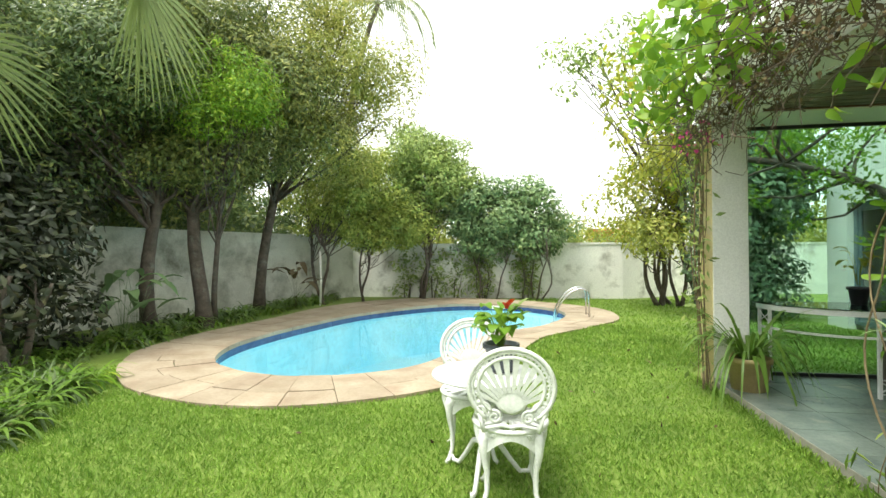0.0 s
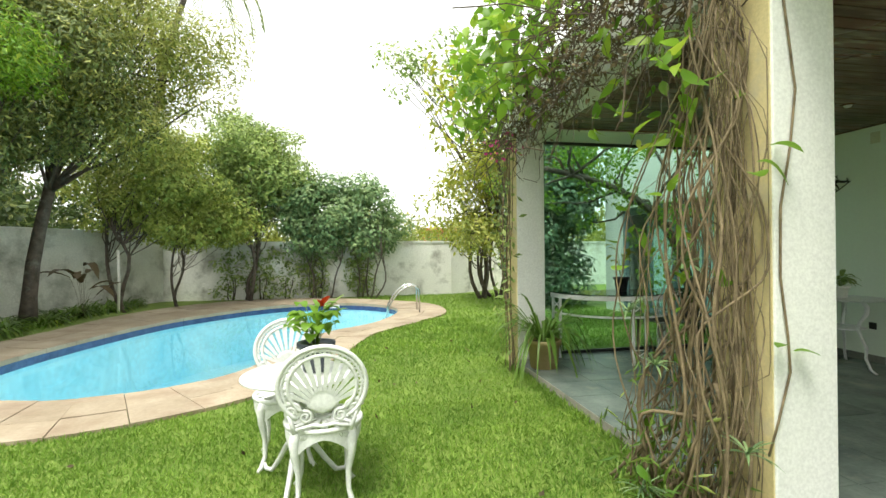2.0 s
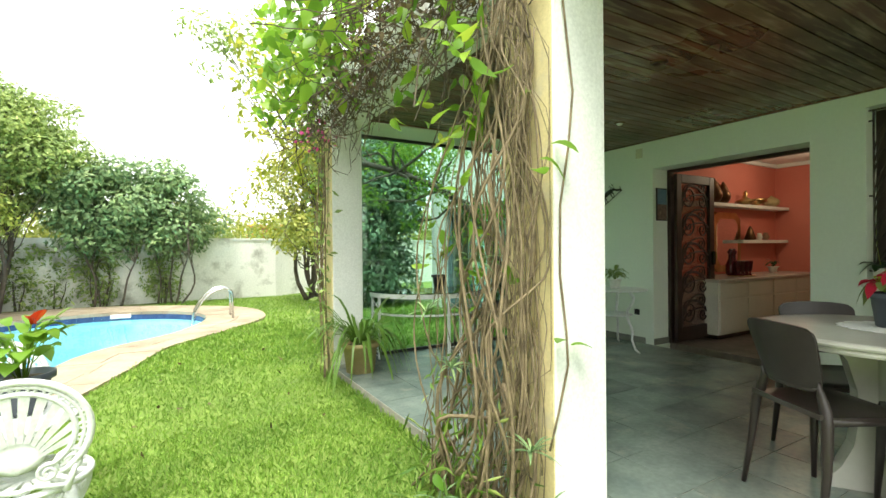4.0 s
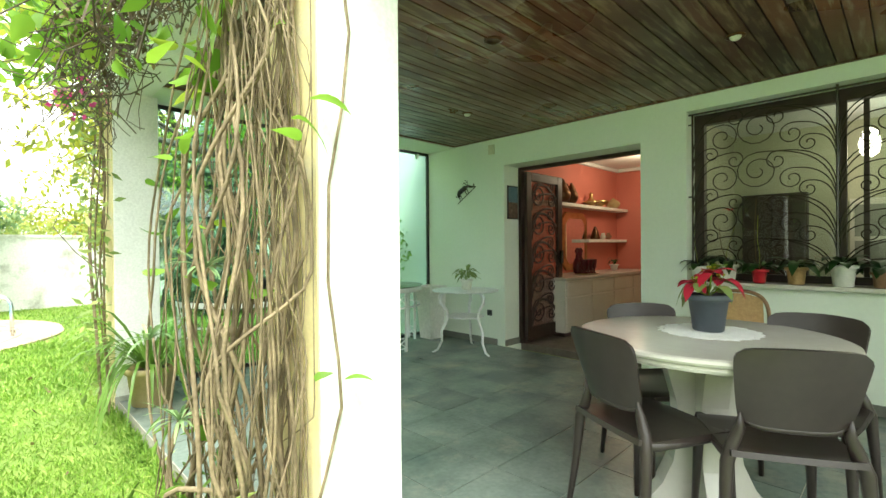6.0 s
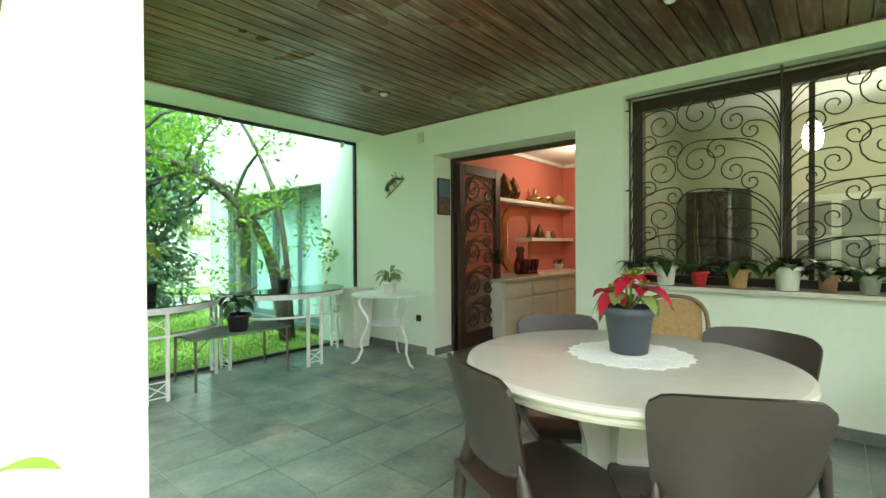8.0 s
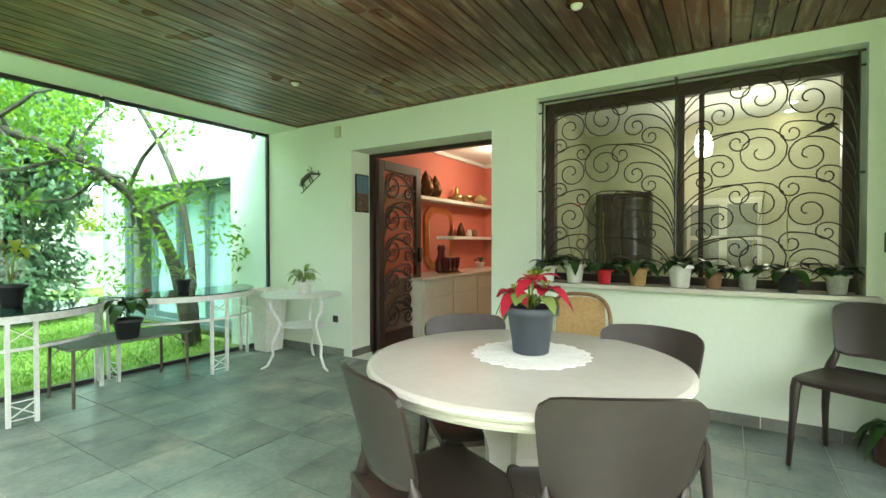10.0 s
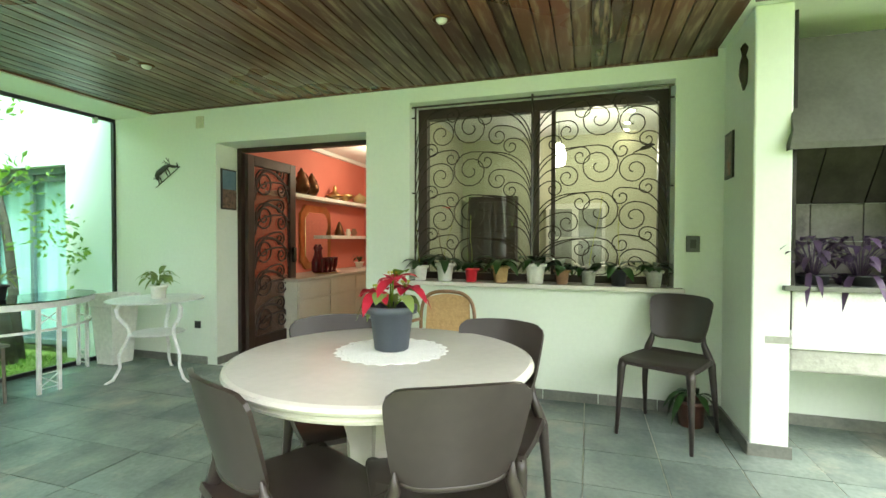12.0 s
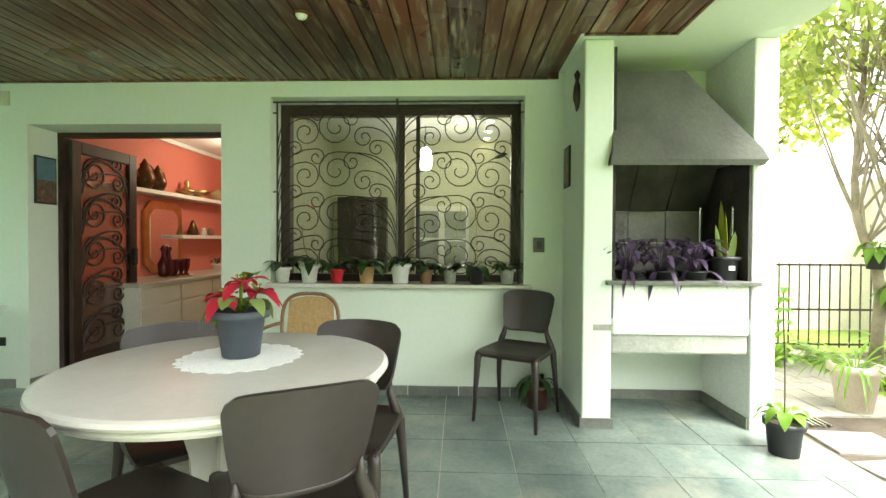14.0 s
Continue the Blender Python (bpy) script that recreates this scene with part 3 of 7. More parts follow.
part("mullion", boxes((0.035, 0.075, -0.17, -0.135, 0.06, 1.42), bevel=0.004), M_DARKWOOD, win)
for a, b, xx in ((-0.95, -0.14, 0.055), (0.0, 0.95, 0.015)):
    g = part("pane", boxes((xx - 0.003, xx + 0.003, a, b, 0.06, 1.42)), M_WINGLASS, win)
    g.visible_shadow = False


def spiral(cu, cv, r, turns, start, sense, n=22):
    """A scroll that winds in from radius r, as (u, v) points."""
    out = []
    for k in range(n):
        f = k / (n - 1)
        a = start + sense * turns * 2 * math.pi * f
        q = r * (1 - 0.86 * f ** 1.35)
        out.append((cu + q * math.cos(a), cv + q * math.sin(a)))
    return out


def scroll_line(cu, cv, r, root, turns=1.7):
    """A bar that rises from root, arches over and winds down into a scroll on its far side."""
    out = 1 if cu > root[0] else -1
    top = (cu, cv + r)
    lead = bezier((*root, 0), (root[0] + 0.05 * (cu - root[0]), root[1] + 0.72 * (top[1] - root[1]), 0), (top[0] - 0.62 * (top[0] - root[0]), top[1], 0), (*top, 0), 12)
    return [(p.x, p.y) for p in lead[:-1]] + spiral(cu, cv, r, turns, math.pi / 2, -out, 26)


grille = empty("window_grille", 6.06, 0.957, 0.905)
tagged(grille, "black wrought iron window grille of branching scrolls", "grille")
part("rod", tube(bmesh.new(), [(0, -1.03, 1.49), (0, 1.04, 1.49)], 0.008, 6), M_IRON, grille)
part("rod", tube(bmesh.new(), [(0, 0.0, -0.0), (0, 0.0, 1.52)], 0.009, 6), M_IRON, grille)
for s in (-1, 1):
    part("rod", tube(bmesh.new(), [(0, s * 1.0, 0.0), (0, s * 1.0, 1.49)], 0.008, 6), M_IRON, grille)
    for z in (0.1, 0.75, 1.4):
        part("bracket", tube(bmesh.new(), [(0, s * 1.0, z), (0, s * 1.035, z)], 0.007, 5), M_IRON, grille)
    k = 0.00247
    for row in range(5):
        v0 = 1.5 - 0.358 * row
        for u, v, r, ru, rv, turns in ((69, 243, 26, 0, 318, 1.5), (112, 207, 34, 0, 292, 1.6), (152, 143, 30, 0, 245, 1.5), (205, 172, 62, 0, 270, 2.2),
                                       (308, 190, 46, 404, 300, 1.7), (272, 128, 28, 404, 245, 1.5), (345, 245, 24, 404, 330, 1.4)):
            cv, cr = v0 - (v - 85) * k, max(v0 - (rv - 85) * k, 0.0)
            if cv < 0.05:
                continue
            pts = [(0.0, s * uu, min(max(vv, 0.0), 1.5)) for uu, vv in scroll_line(u * k, cv, r * k, (ru * k, cr), turns * 0.85)]
            part("scroll", tube(bmesh.new(), pts, 0.0048, 5), M_IRON, grille, smooth=True)

bm = tube(bmesh.new(), [(-0.006, -0.79, 1.02), (-0.006, -0.82, 1.035), (-0.006, -0.86, 1.045), (-0.006, -0.885, 1.06), (-0.006, -0.905, 1.055)], [0.003, 0.014, 0.016, 0.011, 0.003], 8)
tube(bm, [(-0.006, -0.79, 1.022), (-0.006, -0.745, 1.0)], [0.006, 0.003], 5)
part("bird", bm, M_IRON, grille, "small black iron bird", smooth=True)

# terrace floor of slate: slab, then tiles at the end of the file
structure("floor_slab", boxes((2.27, 6.0, -1.8, 5.42, -0.3, -0.004), (2.262, 2.27, -1.8, 5.42, -0.2, -0.002)), M_GROUT, "cement bed of the terrace floor", "floor")

# entrance door
doorway = empty("door_1", 6.31, 4.0, 0)
tagged(doorway, "open dark wooden door with wrought iron scrolls", "door", "", "structure")
part("door_frame", boxes((-0.02, 0.05, 0.0, 0.045, 0, 2.205), (-0.02, 0.05, -1.6, 0.0, 2.165, 2.205)), M_DARKWOOD, doorway)
leaf = part("door_leaf", boxes((0.0, 0.1, -0.075, -0.03, 0.03, 2.15), (0.72, 0.83, -0.075, -0.03, 0.03, 2.15), (0.1, 0.72, -0.075, -0.03, 2.04, 2.15), (0.1, 0.72, -0.075, -0.03, 0.03, 0.2), bevel=0.006), M_DARKWOOD, doorway)
pane = part("pane", boxes((0.1, 0.72, -0.045, -0.039, 0.2, 2.04)), M_DOORGLASS, leaf)
pane.visible_shadow = False
part("handle", boxes((0.745, 0.785, -0.12, -0.075, 0.98, 1.16), bevel=0.01), M_IRON, leaf)
for i in range(5):
    zc = 0.385 + 0.372 * i
    for uu, r, root, turns, dz in ((0.27, 0.15, (0.7, -0.19), 1.9, 0.0), (0.545, 0.08, (0.12, -0.2), 1.5, 0.13), (0.57, 0.088, (0.12, -0.19), 1.6, -0.055)):
        pts = [(a, -0.06, min(max(b, 0.2), 2.04)) for a, b in scroll_line(uu, zc + dz, r, (root[0], zc + root[1]), turns)]
        part("scroll", tube(bmesh.new(), pts, 0.0105, 5), M_DARKWOOD, leaf, smooth=True)
    part("scroll", tube(bmesh.new(), bezier((0.105, -0.06, zc - 0.17), (0.13, -0.06, zc + 0.2), (0.4, -0.06, zc + 0.21), (0.71, -0.06, zc - 0.02), 14), 0.0105, 5), M_DARKWOOD, leaf, smooth=True)

# wing sliding door
slide = empty("door_2", 6.1, 7.7, 0)
tagged(slide, "blue grey framed glass sliding door of the house wing", "door", "", "structure")
part("door_frame", boxes((0, 0.1, 1.44, 1.52, 0, 2.09), (0, 0.1, -1.52, -1.44, 0, 2.09), (0, 0.1, -1.44, 1.44, 2.02, 2.09), (0.0, 0.1, -1.44, 1.44, 0, 0.06)), M_SASH, slide)
for a, b, xx in ((0.66, 1.44, 0.03), (-0.1, 0.7, 0.06), (-0.8, 0.0, 0.03), (-1.44, -0.7, 0.06)):
    sash = part("sash", boxes((xx, xx + 0.03, a, a + 0.06, 0.06, 2.02), (xx, xx + 0.03, b - 0.06, b, 0.06, 2.02), (xx, xx + 0.03, a + 0.06, b - 0.06, 1.94, 2.02), (xx, xx + 0.03, a + 0.06, b - 0.06, 0.06, 0.15)), M_SASH, slide)
    g = part("pane", boxes((xx + 0.012, xx + 0.018, a + 0.06, b - 0.06, 0.15, 1.94)), M_CLEAR, sash)
    g.visible_shadow = False
bm = bmesh.new()
rows_n = 60
va = [[bm.verts.new((0.0 + 0.035 * math.sin(i * 1.1), -1.4 + 2.3 * i / rows_n, z)) for i in range(rows_n + 1)] for z in (0.05, 2.2)]
for i in range(rows_n):
    bm.faces.new((va[0][i], va[0][i + 1], va[1][i + 1], va[1][i]))
curt = part("curtain", bm, plain("teal_curtain_cloth", (0.6, 0.86, 0.86), 0.9), None, smooth=True)
curt.location = (6.24, 7.6, 0)
tagged(curt, "pleated teal curtain behind the sliding door", "curtain")

# ---- ground ----
POOL_IN = [(-3.55, 5.7), (-3.8, 6.7), (-3.6, 8.3), (-3.0, 10.2), (-1.6, 11.9), (0.0, 12.2), (1.1, 11.5), (1.4, 10.3), (0.9, 8.9), (-0.1, 7.7), (-0.5, 6.2), (-1.05, 5.25), (-2.1, 4.86), (-3.05, 5.15)]
POOL_OUT = [(-4.7, 5.6), (-4.88, 7.0), (-4.65, 8.7), (-4.25, 11.5), (-2.8, 13.4), (-0.3, 13.5), (2.0, 11.9), (2.4, 10.1), (1.7, 8.8), (0.75, 7.6), (0.25, 6.05), (-0.45, 4.65), (-1.9, 3.93), (-3.5, 4.3)]
LAWN_Z = -0.08
NP = 112
p_in, p_out = ring_points(POOL_IN, NP), ring_points(POOL_OUT, NP)
bm = bmesh.new()
inner = [bm.verts.new((*(a * 0.6 + b * 0.4).xy, LAWN_Z - 0.01)) for a, b in zip(p_in, p_out)]
outer = [bm.verts.new((400 * math.cos(2 * math.pi * k / 48), 400 * math.sin(2 * math.pi * k / 48), LAWN_Z - 0.01)) for k in range(48)]
edges = [bm.edges.new((l[i], l[(i + 1) % len(l)])) for l in (inner, outer) for i in range(len(l))]
bmesh.ops.triangle_fill(bm, edges=edges, use_beauty=True)
for f in bm.faces:
    if f.normal.z < 0:
        f.normal_flip()
M_GROUND = surface("lawn_soil", (0.12, 0.19, 0.03), (0.2, 0.28, 0.05), 2.2, 0.95, 60, 0.9, stain=(0.10, 0.09, 0.04), stain_scale=1.5, stain_at=(0.6, 0.8))
structure("ground", bm, M_GROUND, "short green lawn ground", "ground")

pool = empty("pool", 0, 0, 0)
tagged(pool, "kidney shaped swimming pool with pale blue lining", "swimming pool", "", "structure")
bm = bmesh.new()
top = [bm.verts.new((p.x, p.y, -0.07)) for p in p_in]
low = [bm.verts.new((p.x * 0.985 - 0.02, p.y * 0.985 + 0.12, -1.25)) for p in p_in]
for i in range(NP):
    j = (i + 1) % NP
    bm.faces.new((top[i], top[j], low[j], low[i]))
bm.faces.new(low)
bmesh.ops.recalc_face_normals(bm, faces=bm.faces)
part("basin", bm, M_POOL, pool)
bm = bmesh.new()
bm.faces.new([bm.verts.new((p.x, p.y, -0.2)) for p in p_in][::-1])
for f in bm.faces:
    if f.normal.z < 0:
        f.normal_flip()
bmesh.ops.triangulate(bm, faces=bm.faces)
water = part("water", bm, M_WATER, pool, "clear blue still water")
water.visible_shadow = False
bm = bmesh.new()
ring = ring_points(POOL_IN, 170)
for i in range(170):
    a, b = ring[i], ring[(i + 1) % 170]
    d = (b - a)
    ln = d.length
    d.normalize()
    m = Matrix.Translation(((a + b) / 2) + Vector((0, 0, -0.155))) @ Matrix.Rotation(math.atan2(d.y, d.x), 4, "Z")
    bmesh.ops.create_cube(bm, size=1.0, matrix=m @ Matrix.Diagonal((ln * 0.985, 0.03, 0.15, 1)))
tagged(part("tile_band", bm, M_POOLTILE, pool, "dark blue glazed tiles along the waterline"), kind="stuff")
part("skimmer", boxes((-0.3, 0.05, 12.05, 12.2, -0.17, -0.1)), M_POTWHITE, pool, "white skimmer mouth")

coping = empty("coping", 0, 0, 0)
tagged(coping, "pale sandstone paving round the pool", "paving", "", "structure")
g = np.random.default_rng(4)
NS = 46
ci, co_ = ring_points(POOL_IN, NS * 4), ring_points(POOL_OUT, NS * 4)
for s in range(NS):
    cut = 0.42 + 0.2 * g.random()
    for a, b in ((-0.03, cut - 0.006), (cut + 0.006, 1.0 + 0.03 * g.random())):
        bm = bmesh.new()
        lo, hi = [], []
        idx = [s * 4 + 0.03, s * 4 + 1.33, s * 4 + 2.66, s * 4 + 3.97]
        def at(q, f):
            i0, fr = int(q) % (NS * 4), q - int(q)
            i1 = (i0 + 1) % (NS * 4)
            u, v = ci[i0].lerp(ci[i1], fr), co_[i0].lerp(co_[i1], fr)
            return u.lerp(v, f)
        outline = [at(q, a) for q in idx] + [at(q, b) for q in reversed(idx)]
        h = -0.062 + 0.008 * g.random()
        hi = [bm.verts.new((p.x, p.y, h)) for p in outline]
        lo = [bm.verts.new((p.x, p.y, -0.12)) for p in outline]
        bm.faces.new(hi)
        n = len(hi)
        for i in range(n):
            bm.faces.new((hi[i], lo[i], lo[(i + 1) % n], hi[(i + 1) % n]))
        bmesh.ops.recalc_face_normals(bm, faces=bm.faces)
        part("paving_stone", bm, M_COPING, coping)

# garden walls
def wall_run(name, pts, h, label, material=M_GWALL):
    bm = bmesh.new()
    for (x0, y0), (x1, y1) in zip(pts, pts[1:]):
        d = Vector((x1 - x0, y1 - y0, 0))
        m = Matrix.Translation(((x0 + x1) / 2, (y0 + y1) / 2, h / 2 - 0.15)) @ Matrix.Rotation(math.atan2(d.y, d.x), 4, "Z")
        bmesh.ops.create_cube(bm, size=1.0, matrix=m @ Matrix.Diagonal((d.length + 0.1, 0.2, h + 0.3, 1)))
        bmesh.ops.create_cube(bm, size=1.0, matrix=m @ Matrix.Translation((0, 0, h / 2 + 0.17)) @ Matrix.Diagonal((d.length + 0.14, 0.26, 0.05, 1)))
    return structure(name, bm, material, label)


wall_run("garden_wall_back", [(-4.8, 14.15), (3.3, 14.2), (6.2, 16.2), (14, 17.0)], 1.5, "white rendered garden wall with dark weather stains")
wall_run("garden_wall_left", [(-4.8, 14.15), (-6.9, 9.5), (-8.2, 4.0), (-9.0, -6.0)], 1.75, "mossy stained garden wall behind the flower bed", M_MOSSWALL)
wall_run("garden_wall_rear", [(-9.0, -6.0), (14.0, -6.0)], 2.2, "white garden wall at the rear")
wall_run("yard_wall", [(14.0, -6.0), (14.0, 17.0)], 2.6, "pale yard wall")


# ---- terrace things ----
def panel(bm, fn, nu, nv, thick):
    """A curved panel of real thickness over u, v in 0..1; fn gives the place, thickness goes along the face normal."""
    grid = [[Vector(fn(i / nu, j / nv)) for j in range(nv + 1)] for i in range(nu + 1)]
    def nrm(i, j):
        a = grid[min(i + 1, nu)][j] - grid[max(i - 1, 0)][j]
        b = grid[i][min(j + 1, nv)] - grid[i][max(j - 1, 0)]
        return a.cross(b).normalized()
    f = [[bm.verts.new(grid[i][j] + nrm(i, j) * thick / 2) for j in range(nv + 1)] for i in range(nu + 1)]
    k = [[bm.verts.new(grid[i][j] - nrm(i, j) * thick / 2) for j in range(nv + 1)] for i in range(nu + 1)]
    for i in range(nu):
        for j in range(nv):
            bm.faces.new((f[i][j], f[i + 1][j], f[i + 1][j + 1], f[i][j + 1]))
            bm.faces.new((k[i][j], k[i][j + 1], k[i + 1][j + 1], k[i + 1][j]))
    def rim(pairs):
        for (u0, u1), (v0, v1) in zip(pairs, pairs[1:]):
            face = bm.faces.new((u0, u1, v1, v0))
            for e in face.edges:
                e.smooth = False
    rim([(f[i][0], k[i][0]) for i in range(nu + 1)])
    rim([(k[i][nv], f[i][nv]) for i in range(nu + 1)])
    rim([(k[0][j], f[0][j]) for j in range(nv + 1)])
    rim([(f[nu][j], k[nu][j]) for j in range(nv + 1)])
    return bm


def dining_chair(x, y, rz, label):
    c = empty("dining_chair", x, y, 0, rz)
    tagged(c, label, "chair", "chairs of the marble table")

    def seat_fn(u, v):
        a, b = 2 * u - 1, 2 * v - 1
        w = 0.215 + 0.015 * (b + 1) / 2
        return (0.225 * b * (1 - 0.03 * a * a), w * a * (1 - 0.06 * b ** 4), 0.478 - 0.014 * (1 - a * a) * (1 - b * b) - 0.012 * (b > 0.8) + 0.012 * (b < -0.8))

    part("seat", panel(bmesh.new(), seat_fn, 10, 10, 0.022), M_CHAIR, c, smooth=True)

    def back_fn(u, v):
        a = 2 * u - 1
        w = 0.158 + 0.046 * v ** 0.6 - 0.01 * max(0.0, (v - 0.85) / 0.15) ** 2
        corner = 0.035 * (abs(a) ** 5) * (1 - v) ** 3
        z = 0.565 + 0.315 * v - (0.012 * a * a + 0.02 * abs(a) ** 14) * v ** 4 + corner + 0.012 * (1 - v) * (1 - a * a)
        return (-0.212 - 0.075 * v + 0.045 * a * a, w * a, z)

    part("backrest", panel(bmesh.new(), back_fn, 16, 12, 0.013), M_CHAIR, c, smooth=True)
    part("lower_rim", tube(bmesh.new(), [Vector(back_fn(0.04 + 0.92 * k / 14, 0.03)) for k in range(15)], 0.0105, 8), M_CHAIR, c, smooth=True)
    for s in (-1, 1):
        part("leg", tube(bmesh.new(), [(0.195, s * 0.198, 0.478), (0.206, s * 0.208, 0.43), (0.215, s * 0.215, 0.25), (0.235, s * 0.225, 0.0)], [0.028, 0.025, 0.018, 0.012], 10), M_CHAIR, c, smooth=True)
        part("leg", tube(bmesh.new(), [(-0.19, s * 0.166, 0.63), (-0.178, s * 0.164, 0.575), (-0.178, s * 0.188, 0.51), (-0.19, s * 0.208, 0.45), (-0.205, s * 0.222, 0.25), (-0.245, s * 0.232, 0.0)], [0.004, 0.018, 0.024, 0.024, 0.018, 0.012], 10), M_CHAIR, c, smooth=True)
        part("side_rail", tube(bmesh.new(), [(-0.19, s * 0.203, 0.468), (0.0, s * 0.213, 0.462), (0.2, s * 0.202, 0.466)], [0.02, 0.014, 0.02], 8), M_CHAIR, c, smooth=True)
    return c


plain_chair = "graphite grey moulded plastic chair drawn up to the marble table"
dining_chair(3.66, 0.955, 29, plain_chair)
dining_chair(3.515, 1.375, -27, plain_chair)
dining_chair(4.09, 1.53, 225, plain_chair)
dining_chair(4.15, 0.93, 174, plain_chair)
dining_chair(5.57, 0.03, 152, "graphite grey moulded plastic chair standing alone by the wall")

# marble table
table = empty("dining_table", 3.905, 1.265, 0)
tagged(table, "round cream marble dining table on a flared pedestal", "table")
part("tabletop", lathe(bmesh.new(), [(0.25, 0.745), (0.515, 0.745), (0.535, 0.75), (0.542, 0.762), (0.538, 0.772), (0.544, 0.776), (0.56, 0.782), (0.566, 0.792), (0.562, 0.803), (0.548, 0.808), (0.25, 0.808)], 72), M_MARBLE, table)
for rot in (35, 125):
    bm = bmesh.new()
    prof = [(0.25, 0.0), (0.25, 0.05), (0.2, 0.11), (0.15, 0.22), (0.128, 0.36), (0.135, 0.5), (0.175, 0.65), (0.23, 0.72), (0.25, 0.745)]
    vs = [[bm.verts.new((sx * w, t, z)) for w, z in prof] for sx in (-1, 1) for t in (-0.055, 0.055)]
    for i in range(len(prof) - 1):
        for a, b in ((0, 1), (1, 3), (3, 2), (2, 0)):
            bm.faces.new((vs[a][i], vs[b][i], vs[b][i + 1], vs[a][i + 1]))
    bm.faces.new([vs[k][0] for k in (0, 1, 3, 2)])
    bm.faces.new([vs[k][-1] for k in (0, 1, 3, 2)])
    bmesh.ops.rotate(bm, verts=bm.verts, cent=(0, 0, 0), matrix=Matrix.Rotation(radians(rot), 3, "Z"))
    bmesh.ops.recalc_face_normals(bm, faces=bm.faces)
    part("pedestal", bm, M_MARBLE, table)

bm = bmesh.new()
n = 96
rings = []
for r0, wob in ((0.0, 0), (0.1, 0), (0.14, 0), (0.15, 0), (0.192, 0), (0.199, 0), (0.218, 1)):
    rings.append([bm.verts.new(((r0 + wob * 0.008 * math.cos(24 * 2 * math.pi * k / n)) * math.cos(2 * math.pi * k / n), (r0 + wob * 0.008 * math.cos(24 * 2 * math.pi * k / n)) * math.sin(2 * math.pi * k / n), 0.003 + 0.0012 * math.sin(7 * k))) for k in range(n)] if r0 else None)
for ra, rb in zip(rings[1:], rings[2:]):
    for k in range(n):
        if ra is rings[4] and k % 3 == 0:
            continue
        bm.faces.new((ra[k], ra[(k + 1) % n], rb[(k + 1) % n], rb[k]))
bm.faces.new(rings[1])
bmesh.ops.recalc_face_normals(bm, faces=bm.faces)
bmesh.ops.solidify(bm, geom=bm.faces[:], thickness=0.002)
doily = part("doily", bm, M_LACE, None)
doily.location = (3.97, 1.26, 0.809)
tagged(doily, "round white crochet lace doily on the marble table", "doily")


def pot_mesh(r_top, r_bot, h, rim=0.012, square=False):
    seg = 4 if square else 28
    bm = bmesh.new()
    rows = [(r_bot * 0.9, 0.0), (r_bot, 0.004), (r_bot + (r_top - r_bot) * 0.8, h * 0.82), (r_top + rim * 0.1, h * 0.83), (r_top + rim, h * 0.84), (r_top + rim * 1.1, h), (r_top - 0.002, h), (r_top - 0.012, h * 0.86), (r_top * 0.4, h * 0.84)]
    lathe(bm, rows, seg)
    if square:
        bmesh.ops.rotate(bm, verts=bm.verts, cent=(0, 0, 0), matrix=Matrix.Rotation(radians(45), 3, "Z"))
    return bm


def broad_leaf(bm, base, way, length, width, lift=0.6, curl=0.8, normal_up=True):
    """One leaf with a midrib fold, arching over from its base."""
    w = Vector((way[0], way[1], 0)).normalized()
    side = Vector((-w.y, w.x, 0))
    rows = []
    for i in range(6):
        t = i / 5
        p = Vector(base) + w * length * t * (1 - 0.12 * t * curl) + Vector((0, 0, length * (lift * t - curl * t * t)))
        wd = width * 0.5 * math.sin(math.pi * min(1.0, (t * 0.94 + 0.06))) ** 0.75
        rows.append((bm.verts.new(p + side * wd + Vector((0, 0, wd * 0.25))), bm.verts.new(p), bm.verts.new(p - side * wd + Vector((0, 0, wd * 0.25)))))
    for a, b in zip(rows, rows[1:]):
        bm.faces.new((a[0], a[1], b[1], b[0]))
        bm.faces.new((a[1], a[2], b[2], b[1]))


def leafy(name, parent, n, base_z, stem, length, width, material, seed, spread=0.02, lift=0.7, curl=0.8, label=""):
    """A tuft of broad leaves on thin stems; each leaf a part."""
    g = np.random.default_rng(seed)
    for i in range(n):
        a = 2.4 * i + g.uniform(-0.3, 0.3)
        h = stem * (0.35 + 0.75 * g.random())
        out = spread + stem * 0.35 * g.random()
        tip = Vector((math.cos(a) * out, math.sin(a) * out, base_z + h))
        bm = bmesh.new()
        if stem > 0.02:
            tube(bm, [(tip.x * 0.15, tip.y * 0.15, base_z - 0.02), (tip.x * 0.5, tip.y * 0.5, base_z + h * 0.6), tip], 0.0022, 4)
        broad_leaf(bm, tip, (math.cos(a), math.sin(a)), length * g.uniform(0.7, 1.15), width * g.uniform(0.8, 1.15), lift * g.uniform(0.3, 1.2), curl * g.uniform(0.6, 1.3))
        part(name, bm, material, parent, label, smooth=True)


def potted(name, label, x, y, z, r_top, r_bot, h, pot_mat, category="potted plant", square=False, group=""):
    p = empty(name, x, y, z)
    tagged(p, label, category, group)
    part("pot", pot_mesh(r_top, r_bot, h, square=square), pot_mat, p, smooth=not square)
    part("soil", lathe(bmesh.new(), [(r_top * 0.5, h * 0.8), (r_top * 0.86, h * 0.86), (r_top * 0.5, h * 0.88)], 16), M_SOIL, p)
    return p


